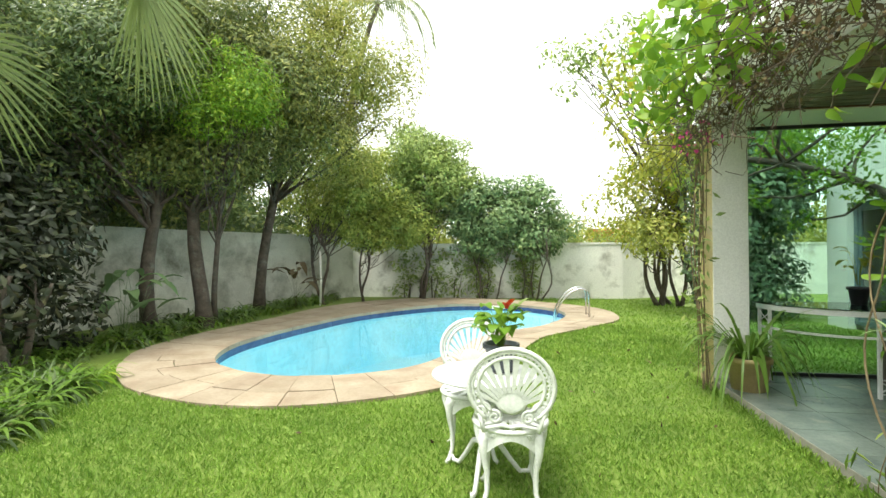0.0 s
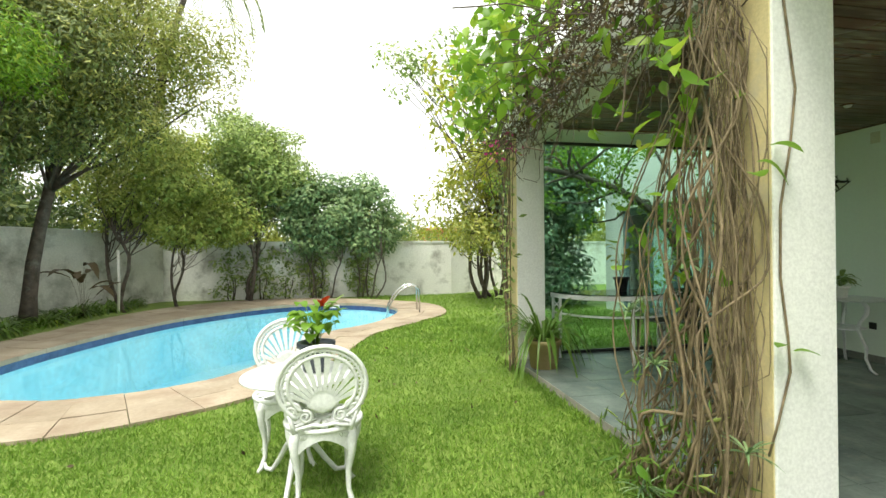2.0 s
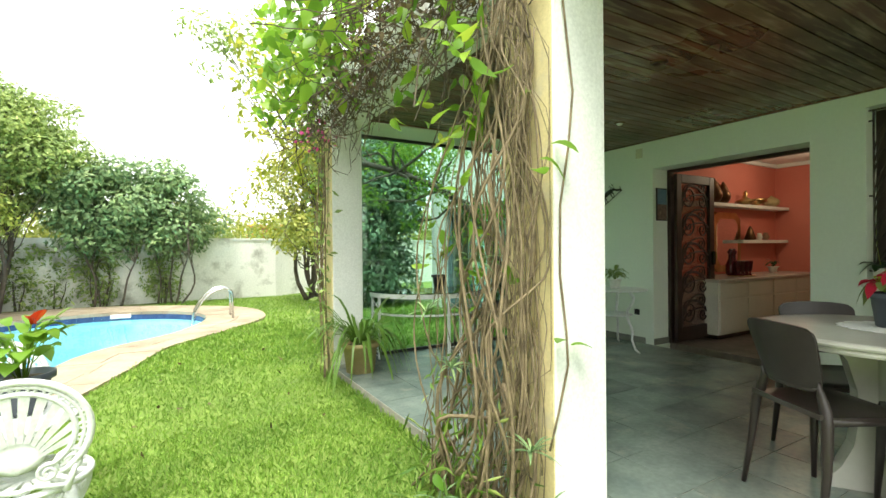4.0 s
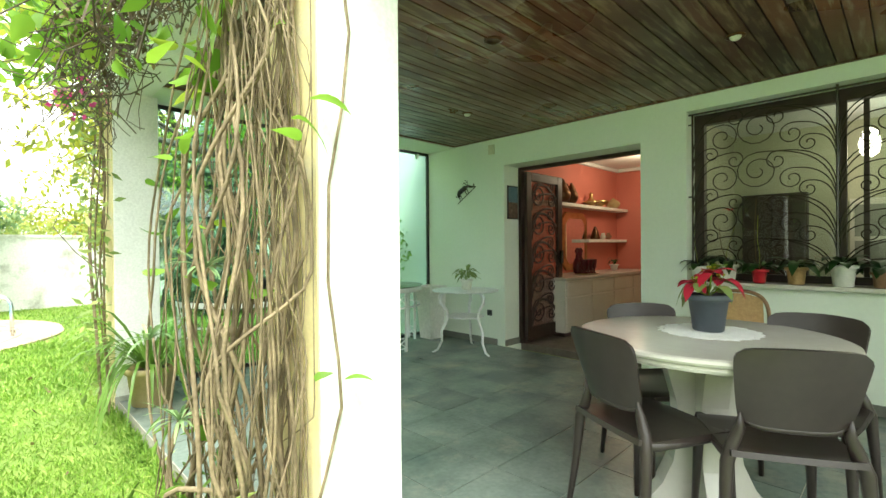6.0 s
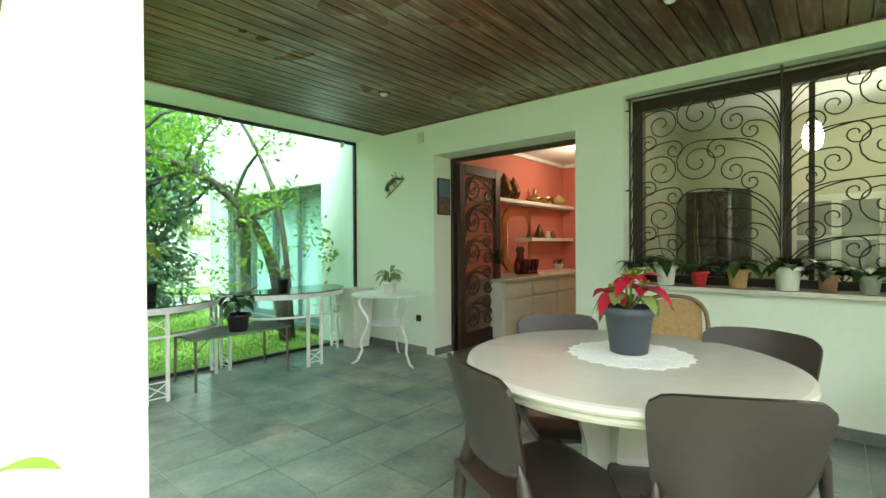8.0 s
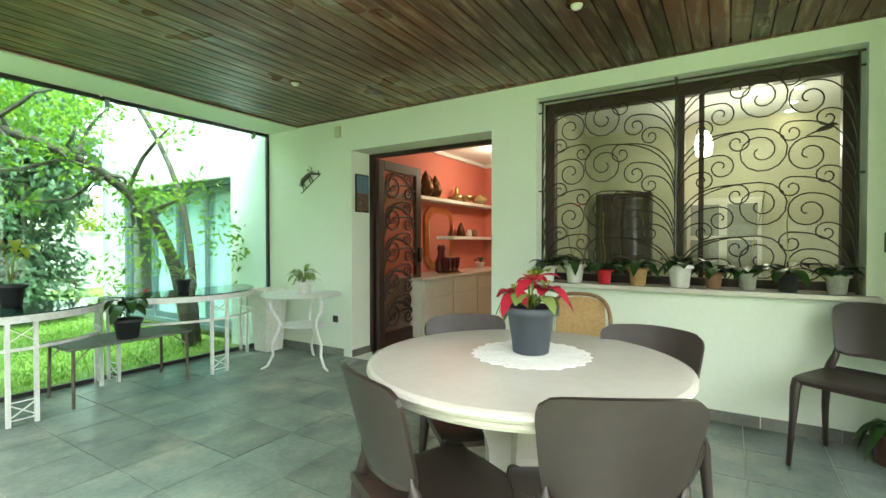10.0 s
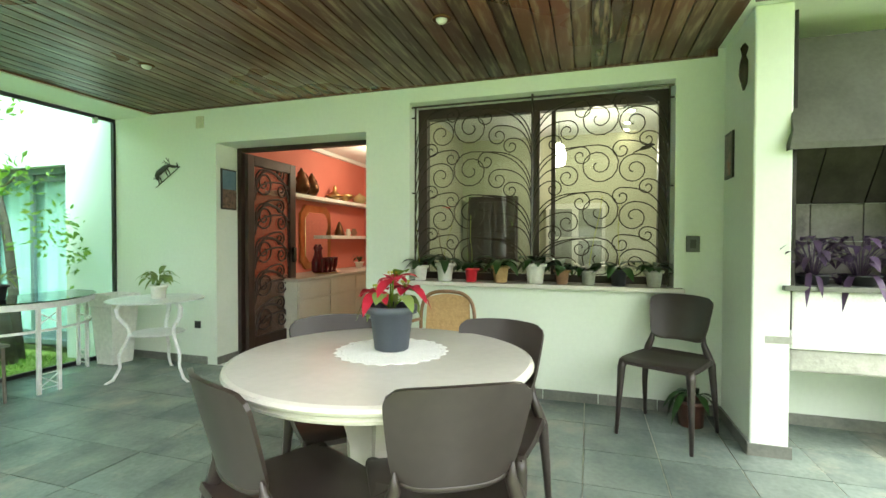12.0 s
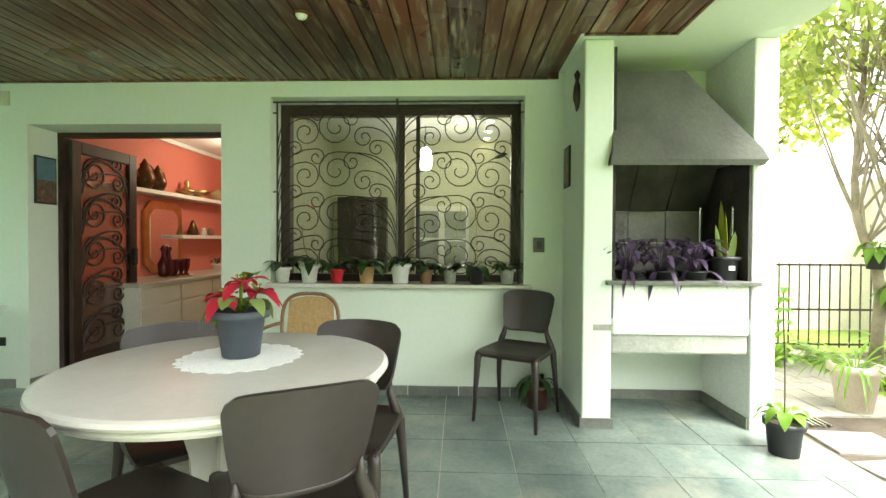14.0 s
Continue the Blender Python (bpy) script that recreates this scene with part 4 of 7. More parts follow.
# poinsettia
p = potted("poinsettia", "red poinsettia in a dark slate grey plastic pot", 3.98, 1.265, 0.813, 0.09, 0.067, 0.175, M_POTGREY)
leafy("leaf", p, 9, 0.17, 0.06, 0.1, 0.065, L_MID, 3, 0.045, 0.3, 1.1)
g = np.random.default_rng(5)
for i in range(4):
    a = i * 1.57 + 0.5
    tip = Vector((0.055 * math.cos(a), 0.055 * math.sin(a), (0.255, 0.225, 0.28, 0.24)[i]))
    part("stem", tube(bmesh.new(), [(0.01 * math.cos(a), 0.01 * math.sin(a), 0.17), tip * 0.85, tip], 0.004, 5), L_BRIGHT, p)
    for k in range(6):
        bm = bmesh.new()
        b = a + k * 1.05 + g.uniform(-0.25, 0.25)
        away = math.cos(b - a) > -0.2
        broad_leaf(bm, tip, (math.cos(b), math.sin(b)), g.uniform(0.085, 0.125) if away else g.uniform(0.05, 0.075), g.uniform(0.05, 0.066), g.uniform(0.0, 0.75), g.uniform(0.4, 1.0))
        part("bract", bm, L_POINSETTIA, p, smooth=True)
    for k in range(5):
        ang = k * 1.26 + i
        bm = bmesh.new()
        tube(bm, [tip, tip + Vector((0.016 * math.cos(ang), 0.016 * math.sin(ang), 0.025))], 0.0018, 4)
        bmesh.ops.create_icosphere(bm, subdivisions=1, radius=0.0055, matrix=Matrix.Translation(tip + Vector((0.016 * math.cos(ang), 0.016 * math.sin(ang), 0.029))))
        part("flower_bud", bm, L_YELLOW, p)
bm = bmesh.new()
broad_leaf(bm, (0, -0.02, 0.29), (-0.6, -0.6), 0.11, 0.065, 0.7, 0.5)
part("leaf", bm, L_BRIGHT, p, smooth=True)

# rattan chair
c = empty("rattan_chair", 5.22, 1.47, 0, 180)
tagged(c, "woven rattan armchair with a bent cane frame", "chair")
arch = [(-0.2, 0.2 * math.copysign(abs(math.sin(a)) ** 0.7, a), 0.5 + 0.385 * max(math.cos(a), 0.0) ** 0.35) for a in np.linspace(-1.5, 1.5, 21)]
part("back_frame", tube(bmesh.new(), [(-0.2, -0.2, 0.0), *arch, (-0.2, 0.2, 0.0)], 0.013, 8), M_CANE, c, smooth=True)
part("backrest", panel(bmesh.new(), lambda u, v: (-0.195 - 0.03 * v, (2 * u - 1) * (0.165 - 0.012 * v ** 3), 0.46 + 0.405 * v - 0.03 * (2 * u - 1) ** 2), 8, 8, 0.012), M_WICKER, c, smooth=True)
part("seat", panel(bmesh.new(), lambda u, v: (-0.2 + 0.45 * v, (2 * u - 1) * 0.22, 0.44), 6, 6, 0.03), M_WICKER, c, smooth=True)
for s in (-1, 1):
    part("leg", tube(bmesh.new(), [(0.22, s * 0.22, 0.44), (0.23, s * 0.23, 0.0)], 0.014, 8), M_CANE, c, smooth=True)
    part("arm", tube(bmesh.new(), bezier((-0.2, s * 0.2, 0.68), (0.0, s * 0.28, 0.68), (0.28, s * 0.28, 0.68), (0.22, s * 0.22, 0.42), 10), 0.012, 8), M_CANE, c, smooth=True)


# console tables by the glass
def console_table(x, y, r):
    t = empty("console_table", x, y, 0)
    tagged(t, "half round console table, white metal with dark glass top", "console table", "console tables by the glass")
    bm = bmesh.new()
    arc = [(r * math.cos(a), -r * math.sin(a)) for a in np.linspace(0, math.pi, 33)]
    for z0, z1, k in ((0.742, 0.752, 1.0),):
        lo = [bm.verts.new((px * k, py * k, z0)) for px, py in arc]
        hi = [bm.verts.new((px * k, py * k, z1)) for px, py in arc]
        bm.faces.new(lo)
        bm.faces.new(hi[::-1])
        for i in range(len(arc)):
            j = (i + 1) % len(arc)
            bm.faces.new((lo[i], hi[i], hi[j], lo[j]))
    bmesh.ops.recalc_face_normals(bm, faces=bm.faces)
    part("glass_top", bm, M_DARKGLASS, t, "dark green glass top")
    def band(rr, z0, z1, th):
        bm = bmesh.new()
        rows = []
        for a in np.linspace(0, math.pi, 33):
            rows.append([bm.verts.new((q * math.cos(a), -q * math.sin(a), z)) for q, z in ((rr, z0), (rr, z1), (rr - th, z1), (rr - th, z0))])
        for u, v in zip(rows, rows[1:]):
            for i in range(4):
                bm.faces.new((u[i], u[(i + 1) % 4], v[(i + 1) % 4], v[i]))
        bm.faces.new(rows[0])
        bm.faces.new(rows[-1][::-1])
        bmesh.ops.recalc_face_normals(bm, faces=bm.faces)
        return bm
    part("apron", band(r - 0.008, 0.69, 0.741, 0.02), M_CASTWHITE, t)
    part("ring_bar", band(r - 0.03, 0.5, 0.52, 0.014), M_CASTWHITE, t)
    for ang in (90, 8, 172):
        a = radians(ang)
        ux, uy = math.cos(a), -math.sin(a)
        tx, ty = -uy, ux
        q = r - 0.035
        ends = []
        for s in (-1, 1):
            cx, cy = ux * q + tx * s * 0.075, uy * q + ty * s * 0.075
            cy = min(cy, -0.02)
            ends.append((cx, cy))
            part("leg", boxes((cx - 0.0125, cx + 0.0125, cy - 0.0125, cy + 0.0125, 0.0, 0.69)), M_CASTWHITE, t)
        (ax, ay), (bx, by) = ends
        for z0, z1 in ((0.05, 0.15), (0.15, 0.05), (0.56, 0.66), (0.66, 0.56), (0.04, 0.04), (0.16, 0.16)):
            part("brace", tube(bmesh.new(), [(ax, ay, z0), (bx, by, z1)], 0.0055, 4), M_CASTWHITE, t)
    return t


console_table(3.47, 5.36, 0.72)
console_table(4.91, 5.36, 0.69)

bench = empty("bench", 4.2, 4.96, 0)
tagged(bench, "low dark wooden bench with thin metal legs", "bench")
part("seat", boxes((-0.46, 0.46, -0.235, 0.235, 0.425, 0.447), bevel=0.006), surface("green_grey_bench_top", (0.11, 0.13, 0.11), (0.16, 0.18, 0.155), 5, 0.5), bench)
for sx in (-1, 1):
    for sy in (-1, 1):
        part("leg", tube(bmesh.new(), [(sx * 0.42, sy * 0.215, 0.425), (sx * 0.425, sy * 0.225, 0)], 0.012, 8), M_RUSTIC, bench)
        part("brace", tube(bmesh.new(), [(sx * 0.42, sy * 0.215, 0.32), (sx * 0.31, sy * 0.2, 0.425)], 0.006, 6), M_RUSTIC, bench)

# white cast side table
st = empty("side_table", 5.5, 4.24, 0)
tagged(st, "white cast metal side table with three curved legs", "side table")
part("tabletop", lathe(bmesh.new(), [(0.2, 0.7), (0.36, 0.7), (0.385, 0.704), (0.39, 0.712), (0.38, 0.718), (0.2, 0.718)], 48), M_CASTWHITE, st)
part("shelf", lathe(bmesh.new(), [(0.1, 0.4), (0.21, 0.4), (0.225, 0.408), (0.21, 0.416), (0.1, 0.416)], 36), M_CASTWHITE, st)
for ang in (145, 265, 30):
    a = radians(ang)
    line = [(r * math.cos(a), r * math.sin(a), z) for r, z in ((0.25, 0.7), (0.3, 0.64), (0.29, 0.57), (0.22, 0.48), (0.205, 0.41), (0.24, 0.33), (0.285, 0.24), (0.28, 0.13), (0.33, 0.03), (0.39, 0.0))]
    part("leg", tube(bmesh.new(), line, [0.02, 0.022, 0.02, 0.016, 0.018, 0.014, 0.015, 0.013, 0.013, 0.01], 8), M_CASTWHITE, st, smooth=True)

tp = empty("floor_planter", 5.76, 5.1, 0)
tagged(tp, "tall tapered square white planter in the corner", "planter")
part("body", pot_mesh(0.215, 0.15, 0.7, 0.004, True), M_POTWHITE, tp)

q = potted("house_plant", "yellowing leafy plant in a black pot on the console table", 3.55, 5.15, 0.753, 0.082, 0.06, 0.165, M_POTBLACK)
leafy("leaf", q, 11, 0.2, 0.3, 0.15, 0.07, L_YELLOW, 11, 0.02, 0.8, 0.9)
q = potted("house_plant", "small palm like plant in a black pot on the console table", 4.79, 5.1, 0.753, 0.06, 0.047, 0.12, M_POTBLACK)
leafy("leaf", q, 14, 0.12, 0.06, 0.2, 0.03, L_MID, 12, 0.01, 1.0, 0.7)
q = potted("anthurium", "red anthurium in a black pot on the low bench", 4.17, 4.8, 0.448, 0.1, 0.075, 0.16, M_POTBLACK)
leafy("leaf", q, 13, 0.16, 0.14, 0.16, 0.085, L_DEEP, 13, 0.03, 0.5, 1.0)
bm = tube(bmesh.new(), [(0.0, 0, 0.15), (0.05, -0.04, 0.3), (0.09, -0.07, 0.37)], 0.003, 4)
part("stem", bm, L_BRIGHT, q)
bm = bmesh.new()
broad_leaf(bm, (0.09, -0.07, 0.36), (0.5, -0.8), 0.07, 0.06, 0.9, 0.2)
part("flower", bm, L_RED, q, "red anthurium flower")
q = potted("house_plant", "glossy green plant in a small white pot on the side table", 5.49, 4.21, 0.719, 0.067, 0.055, 0.12, M_POTWHITE)
leafy("leaf", q, 22, 0.11, 0.1, 0.16, 0.05, L_MID, 14, 0.015, 1.0, 0.9)

# wall pieces
deer = empty("deer_ornament", 5.985, 4.7, 1.94)
tagged(deer, "dark metal deer silhouette fixed to the wall", "wall ornament")
bm = bmesh.new()
slope = radians(33)


def on_slope(y, z):
    return (0, y * math.cos(slope) + z * math.sin(slope), z * math.cos(slope) - y * math.sin(slope))


# back, neck and head, four legs, antlers, and the bar on which it walks; the deer heads towards -y, uphill
for pts, radii in ((((0.10, 0.075), (0.06, 0.09), (0.0, 0.088), (-0.05, 0.085)), (0.018, 0.03, 0.028, 0.024)),
                   (((-0.04, 0.085), (-0.085, 0.075), (-0.115, 0.04)), (0.022, 0.014, 0.011)),
                   (((-0.105, 0.05), (-0.135, 0.025), (-0.155, 0.015)), (0.013, 0.012, 0.006)),
                   (((0.10, 0.07), (0.085, 0.035), (0.10, 0.0)), (0.015, 0.008, 0.005)),
                   (((0.08, 0.07), (0.06, 0.035), (0.065, 0.0)), (0.014, 0.007, 0.005)),
                   (((-0.03, 0.075), (-0.02, 0.035), (-0.025, 0.0)), (0.012, 0.007, 0.005)),
                   (((-0.045, 0.075), (-0.055, 0.035), (-0.05, 0.0)), (0.012, 0.007, 0.005)),
                   (((0.115, 0.085), (0.128, 0.07)), (0.007, 0.004)),
                   (((-0.095, 0.065), (-0.075, 0.11), (-0.055, 0.15)), (0.004, 0.0035, 0.003)),
                   (((-0.095, 0.065), (-0.1, 0.11), (-0.09, 0.155)), (0.004, 0.0035, 0.003)),
                   (((-0.075, 0.11), (-0.05, 0.115)), (0.003, 0.0025)), (((-0.065, 0.13), (-0.035, 0.14)), (0.003, 0.0025)),
                   (((-0.1, 0.11), (-0.118, 0.13)), (0.003, 0.0025)), (((-0.155, 0.0), (-0.17, 0.045)), (0.012, 0.004)),
                   (((0.15, -0.004), (-0.18, -0.004)), (0.005, 0.005))):
    tube(bm, [on_slope(y, z - 0.06) for y, z in pts], list(radii), 8)
bmesh.ops.scale(bm, vec=(0.35, 1.15, 1.15), verts=bm.verts)
part("silhouette", bm, M_IRON, deer)

pic = empty("picture", 6.155, 4.041, 1.76)
tagged(pic, "small dark painted tile picture in the door reveal", "picture")
part("panel", boxes((-0.105, 0.105, -0.014, 0.0, -0.205, 0.205), bevel=0.004), M_BLACK, pic)
part("painting", boxes((-0.09, 0.09, -0.018, -0.0145, 0.0, 0.19)), surface("blue_sky_paint", (0.08, 0.17, 0.24), (0.14, 0.24, 0.3), 9, 0.5), pic)
part("painting", boxes((-0.09, 0.09, -0.018, -0.0145, -0.19, -0.002)), surface("dark_earth_paint", (0.07, 0.05, 0.035), (0.2, 0.12, 0.09), 30, 0.5, stain=(0.35, 0.3, 0.22), stain_scale=16), pic)

pic = empty("picture", 5.84, -0.385, 1.82)
tagged(pic, "narrow dark framed picture on the pier", "picture")
part("panel", boxes((-0.09, 0.09, 0.0, 0.014, -0.155, 0.155), bevel=0.004), M_BLACK, pic)
part("painting", boxes((-0.07, 0.07, 0.0145, 0.018, -0.135, 0.135)), surface("faded_portrait_paint", (0.1, 0.09, 0.08), (0.28, 0.24, 0.2), 20, 0.5, stain=(0.35, 0.08, 0.05), stain_scale=14), pic)
orn = empty("wall_ornament", 5.52, -0.37, 2.3)
tagged(orn, "black iron figure hung on the pier", "wall ornament")
part("figure", tube(bmesh.new(), [(0, 0, 0.14), (0, 0, 0.11), (0.01, 0, 0.07), (0, 0, 0.02), (0.005, 0, -0.05), (0, 0, -0.1), (0.012, 0, -0.14)], [0.006, 0.024, 0.012, 0.026, 0.03, 0.018, 0.006], 8), M_IRON, orn, smooth=True)
for yy, zz, w, h, m, lab in ((-0.195, 1.225, 0.044, 0.058, M_SWITCH, "dark grey double light switch on the wall"), (4.28, 0.39, 0.036, 0.036, M_BLACK, "black wall socket above the skirting")):
    s = empty("switch_plate", 5.999, yy, zz)
    tagged(s, lab, "switch")
    part("plate", boxes((-0.012, 0.0, -w, w, -h, h), bevel=0.003), m, s)
    part("rocker", boxes((-0.016, -0.0125, -w * 0.45, w * 0.45, -h * 0.55, h * 0.55), bevel=0.002), M_BLACK, s)
s = empty("junction_box", 5.999, 4.23, 2.42)
tagged(s, "beige plastic junction box high on the wall", "junction box")
part("cover", boxes((-0.02, 0.0, -0.045, 0.045, -0.06, 0.06), bevel=0.005), M_BEIGEPLASTIC, s)

# recessed downlights in the plank ceiling
for i, (lx, ly) in enumerate(((4.92, 1.36), (4.96, 3.7), (3.85, 2.47))):
    d = empty("downlight", lx, ly, 2.556)
    tagged(d, "round recessed downlight in the plank ceiling, unlit", "ceiling light", "ceiling downlights")
    part("trim_ring", lathe(bmesh.new(), [(0.035, 0.0), (0.058, 0.0), (0.06, -0.006), (0.045, -0.012), (0.036, -0.004)], 24), M_BRONZE, d, smooth=True)
    if i < 2:
        part("bulb", lathe(bmesh.new(), [(0.012, 0.01), (0.034, 0.0), (0.034, -0.012), (0.022, -0.026), (0.006, -0.03)], 18), M_POTWHITE, d, "white reflector bulb", smooth=True)
    else:
        part("socket", lathe(bmesh.new(), [(0.01, 0.003), (0.034, 0.002), (0.034, -0.002), (0.01, -0.003)], 18), M_BLACK, d)

# pots on the sill
sill_rows = ((1.9, M_POTWHITE, "white", 0.062, 0), (1.677, M_POTWHITE, "white", 0.072, 1), (1.447, M_POTRED, "red", 0.055, 2), (1.203, M_WICKER, "straw coloured", 0.066, 3), (0.923, M_POTWHITE, "white", 0.078, 1),
             (0.715, M_CLAY, "terracotta", 0.055, 2), (0.518, M_CEMENT, "grey", 0.056, 3), (0.3, M_POTBLACK, "black", 0.062, 2), (0.055, M_CEMENT, "grey", 0.06, 3))
for i, (yy, m, cname, r, sort) in enumerate(sill_rows):
    q = potted("orchid", "leafy orchid in a %s pot on the window sill" % cname, 6.03, yy, 0.905, r, r * 0.78, r * 2.05, m, "potted plant", False, "pots on the window sill")
    leafy("leaf", q, 8 + 2 * (i % 3), r * 1.95, 0.04, 0.19 + 0.03 * (i % 2), 0.08, L_DEEP, 30 + i, 0.01, 0.6, 0.75)
    if i in (0, 1, 2, 6, 7):
        g = np.random.default_rng(50 + i)
        for k in range(2 if i in (1, 2) else 1):
            tip = (g.uniform(-0.05, 0.08), g.uniform(-0.1, 0.1), g.uniform(0.4, 0.7))
            part("stake", tube(bmesh.new(), wander((0, 0, 0.1), tip, 0.02, 6, 60 + i + k), 0.003, 5), L_DRY if k else L_OLIVE, q)
    if i == 1:
        bm = bmesh.new()
        for k in range(3):
            broad_leaf(bm, (0.03, 0.0, 0.62), (math.cos(k * 2.1), math.sin(k * 2.1)), 0.05, 0.03, 0.4, 0.6)
        part("flower", bm, L_RED, q, "withered orange orchid flower")

# plant behind the lone chair
q = potted("house_plant", "trailing plant in a dark red brown pot behind the lone chair", 5.76, -0.15, 0.0, 0.088, 0.075, 0.18, surface("dark_red_brown_pot", (0.05, 0.022, 0.016), (0.11, 0.045, 0.03), 14, 0.5))
leafy("leaf", q, 12, 0.18, 0.05, 0.16, 0.05, L_DEEP, 71, 0.03, 0.4, 1.3)

# ---- barbecue ----
bbq = empty("barbecue", 5.69, -1.035, 0)
tagged(bbq, "built in masonry barbecue with grey hood and worn plaster", "barbecue")
part("firebox_front", boxes((-0.3, -0.2, -0.448, 0.45, 0.63, 0.965), bevel=0.012), M_WHITE, bbq)
part("firebox_floor", boxes((-0.2, 0.305, -0.45, 0.45, 0.63, 0.74)), M_CEMENT, bbq)
part("lintel", boxes((-0.285, 0.305, -0.45, 0.452, 0.5, 0.629), bevel=0.015), M_CEMENT, bbq, "bare cement beam under the firebox")
part("worktop", boxes((-0.345, 0.0, -0.5, 0.5, 0.966, 0.995), bevel=0.005), M_SKIRT, bbq, "dark slate worktop edge")
part("side_lining", boxes((-0.295, 0.3, 0.435, 0.452, 0.74, 2.55)), M_SOOT, bbq)
part("side_lining", boxes((-0.295, 0.3, -0.452, -0.435, 0.74, 1.8)), M_SOOT, bbq)
for i in range(3):
    for j in range(3):
        part("firebrick", boxes((0.27, 0.3, -0.43 + 0.29 * i + 0.004, -0.43 + 0.29 * (i + 1) - 0.004, 0.75 + 0.25 * j, 0.75 + 0.25 * (j + 1) - 0.008)), M_FIREBRICK, bbq)
for i in range(3):
    bm = boxes((-0.012, 0.012, -0.43 + 0.29 * i + 0.004, -0.43 + 0.29 * (i + 1) - 0.004, -0.2, 0.2))
    bmesh.ops.rotate(bm, verts=bm.verts, cent=(0, 0, 0), matrix=Matrix.Rotation(radians(-32), 3, "Y"))
    bmesh.ops.translate(bm, verts=bm.verts, vec=(0.17, 0, 1.67))
    part("back_slab", bm, M_SOOT, bbq)
bm = bmesh.new()
y0, y1 = -0.47, 0.47
prof = [(-0.36, 1.755, y0 - 0.02, y1 + 0.02), (-0.37, 1.79, y0 - 0.045, y1 + 0.02), (-0.345, 1.865, y0 - 0.02, y1 + 0.0), (-0.2, 2.25, -0.22, y1 - 0.01), (-0.125, 2.45, -0.09, y1 - 0.01)]
rows = [[bm.verts.new((x, a, z)), bm.verts.new((x, b, z)), bm.verts.new((0.3, b, z)), bm.verts.new((0.3, a, z))] for x, z, a, b in prof]
for u, v in zip(rows, rows[1:]):
    for i in range(4):
        bm.faces.new((u[i], u[(i + 1) % 4], v[(i + 1) % 4], v[i]))
bm.faces.new(rows[-1])
bmesh.ops.recalc_face_normals(bm, faces=bm.faces)
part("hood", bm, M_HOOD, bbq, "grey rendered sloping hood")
part("spit_rail", tube(bmesh.new(), [(0.22, -0.38, 0.75), (0.22, -0.38, 1.52)], 0.014, 8), M_STEEL, bbq)
part("spit_rail", tube(bmesh.new(), [(-0.12, -0.43, 0.995), (-0.12, -0.43, 1.5)], 0.012, 8), M_STEEL, bbq)
part("chipped_plaster", boxes((-0.3085, -0.3005, 0.45, 0.58, 0.66, 0.70)), M_CEMENT, bbq, "patch of bare cement where plaster chipped")

for i, (yy, xx) in enumerate(((-0.72, 5.5), (-0.95, 5.5), (-1.17, 5.5))):
    q = potted("purple_plant", "purple leaved trailing plant in a low dark pot", xx, yy, 0.996, 0.085, 0.07, 0.06, M_POTBLACK, "potted plant", False, "purple plants on the barbecue")
    leafy("leaf", q, 44, 0.05, 0.2, 0.14, 0.036, L_PURPLE, 80 + i, 0.05, 0.5, 0.6)
    leafy("leaf", q, 5, 0.03, 0.04, 0.17, 0.034, L_PURPLE, 180 + i, 0.07, 0.2, 1.1)
q = potted("snake_plant", "snake plant with upright mottled leaves in a black pot", 5.5, -1.38, 0.996, 0.085, 0.07, 0.16, M_POTBLACK)
g = np.random.default_rng(90)
for i in range(5):
    a = i * 1.3
    bx, by = 0.03 * math.cos(a), 0.03 * math.sin(a)
    hgt = (0.42, 0.25, 0.33, 0.2, 0.28)[i]
    part("leaf", panel(bmesh.new(), lambda u, v: (bx * (1 + v) + (2 * u - 1) * 0.024 * (1 - v ** 4) * math.cos(a + 0.6), by * (1 + v) + (2 * u - 1) * 0.024 * (1 - v ** 4) * math.sin(a + 0.6), 0.13 + hgt * v), 3, 6, 0.004), L_MID if i % 2 else L_YELLOW, q, smooth=True)
part("label_sticker", boxes((-0.084, -0.079, -0.02, 0.02, 0.07, 0.1)), M_POTWHITE, q, "white price sticker")

q = potted("young_vine", "young climbing plant in a black plastic pot", 5.06, -1.49, 0.0, 0.098, 0.078, 0.2, M_POTBLACK)
leafy("leaf", q, 9, 0.18, 0.08, 0.13, 0.075, L_BRIGHT, 95, 0.03, 0.6, 1.0)
line = wander((0, 0, 0.2), (0.05, -0.02, 0.98), 0.03, 12, 96)
part("stem", tube(bmesh.new(), line, 0.004, 5), M_TWIG, q)
for i, pt in enumerate(line[5:]):
    bm = bmesh.new()
    for k in range(4):
        a = i * 1.7 + k * 1.6
        broad_leaf(bm, pt, (math.cos(a), math.sin(a)), 0.07, 0.03, 0.4, 0.9)
    part("leaf", bm, L_BRIGHT, q)
part("handle", tube(bmesh.new(), [(0.1 * math.cos(a), 0.1 * math.sin(a), 0.195 + 0.02 * math.sin(a * 2)) for a in np.linspace(0.3, 2.6, 9)], 0.002, 4), M_STEEL, q)

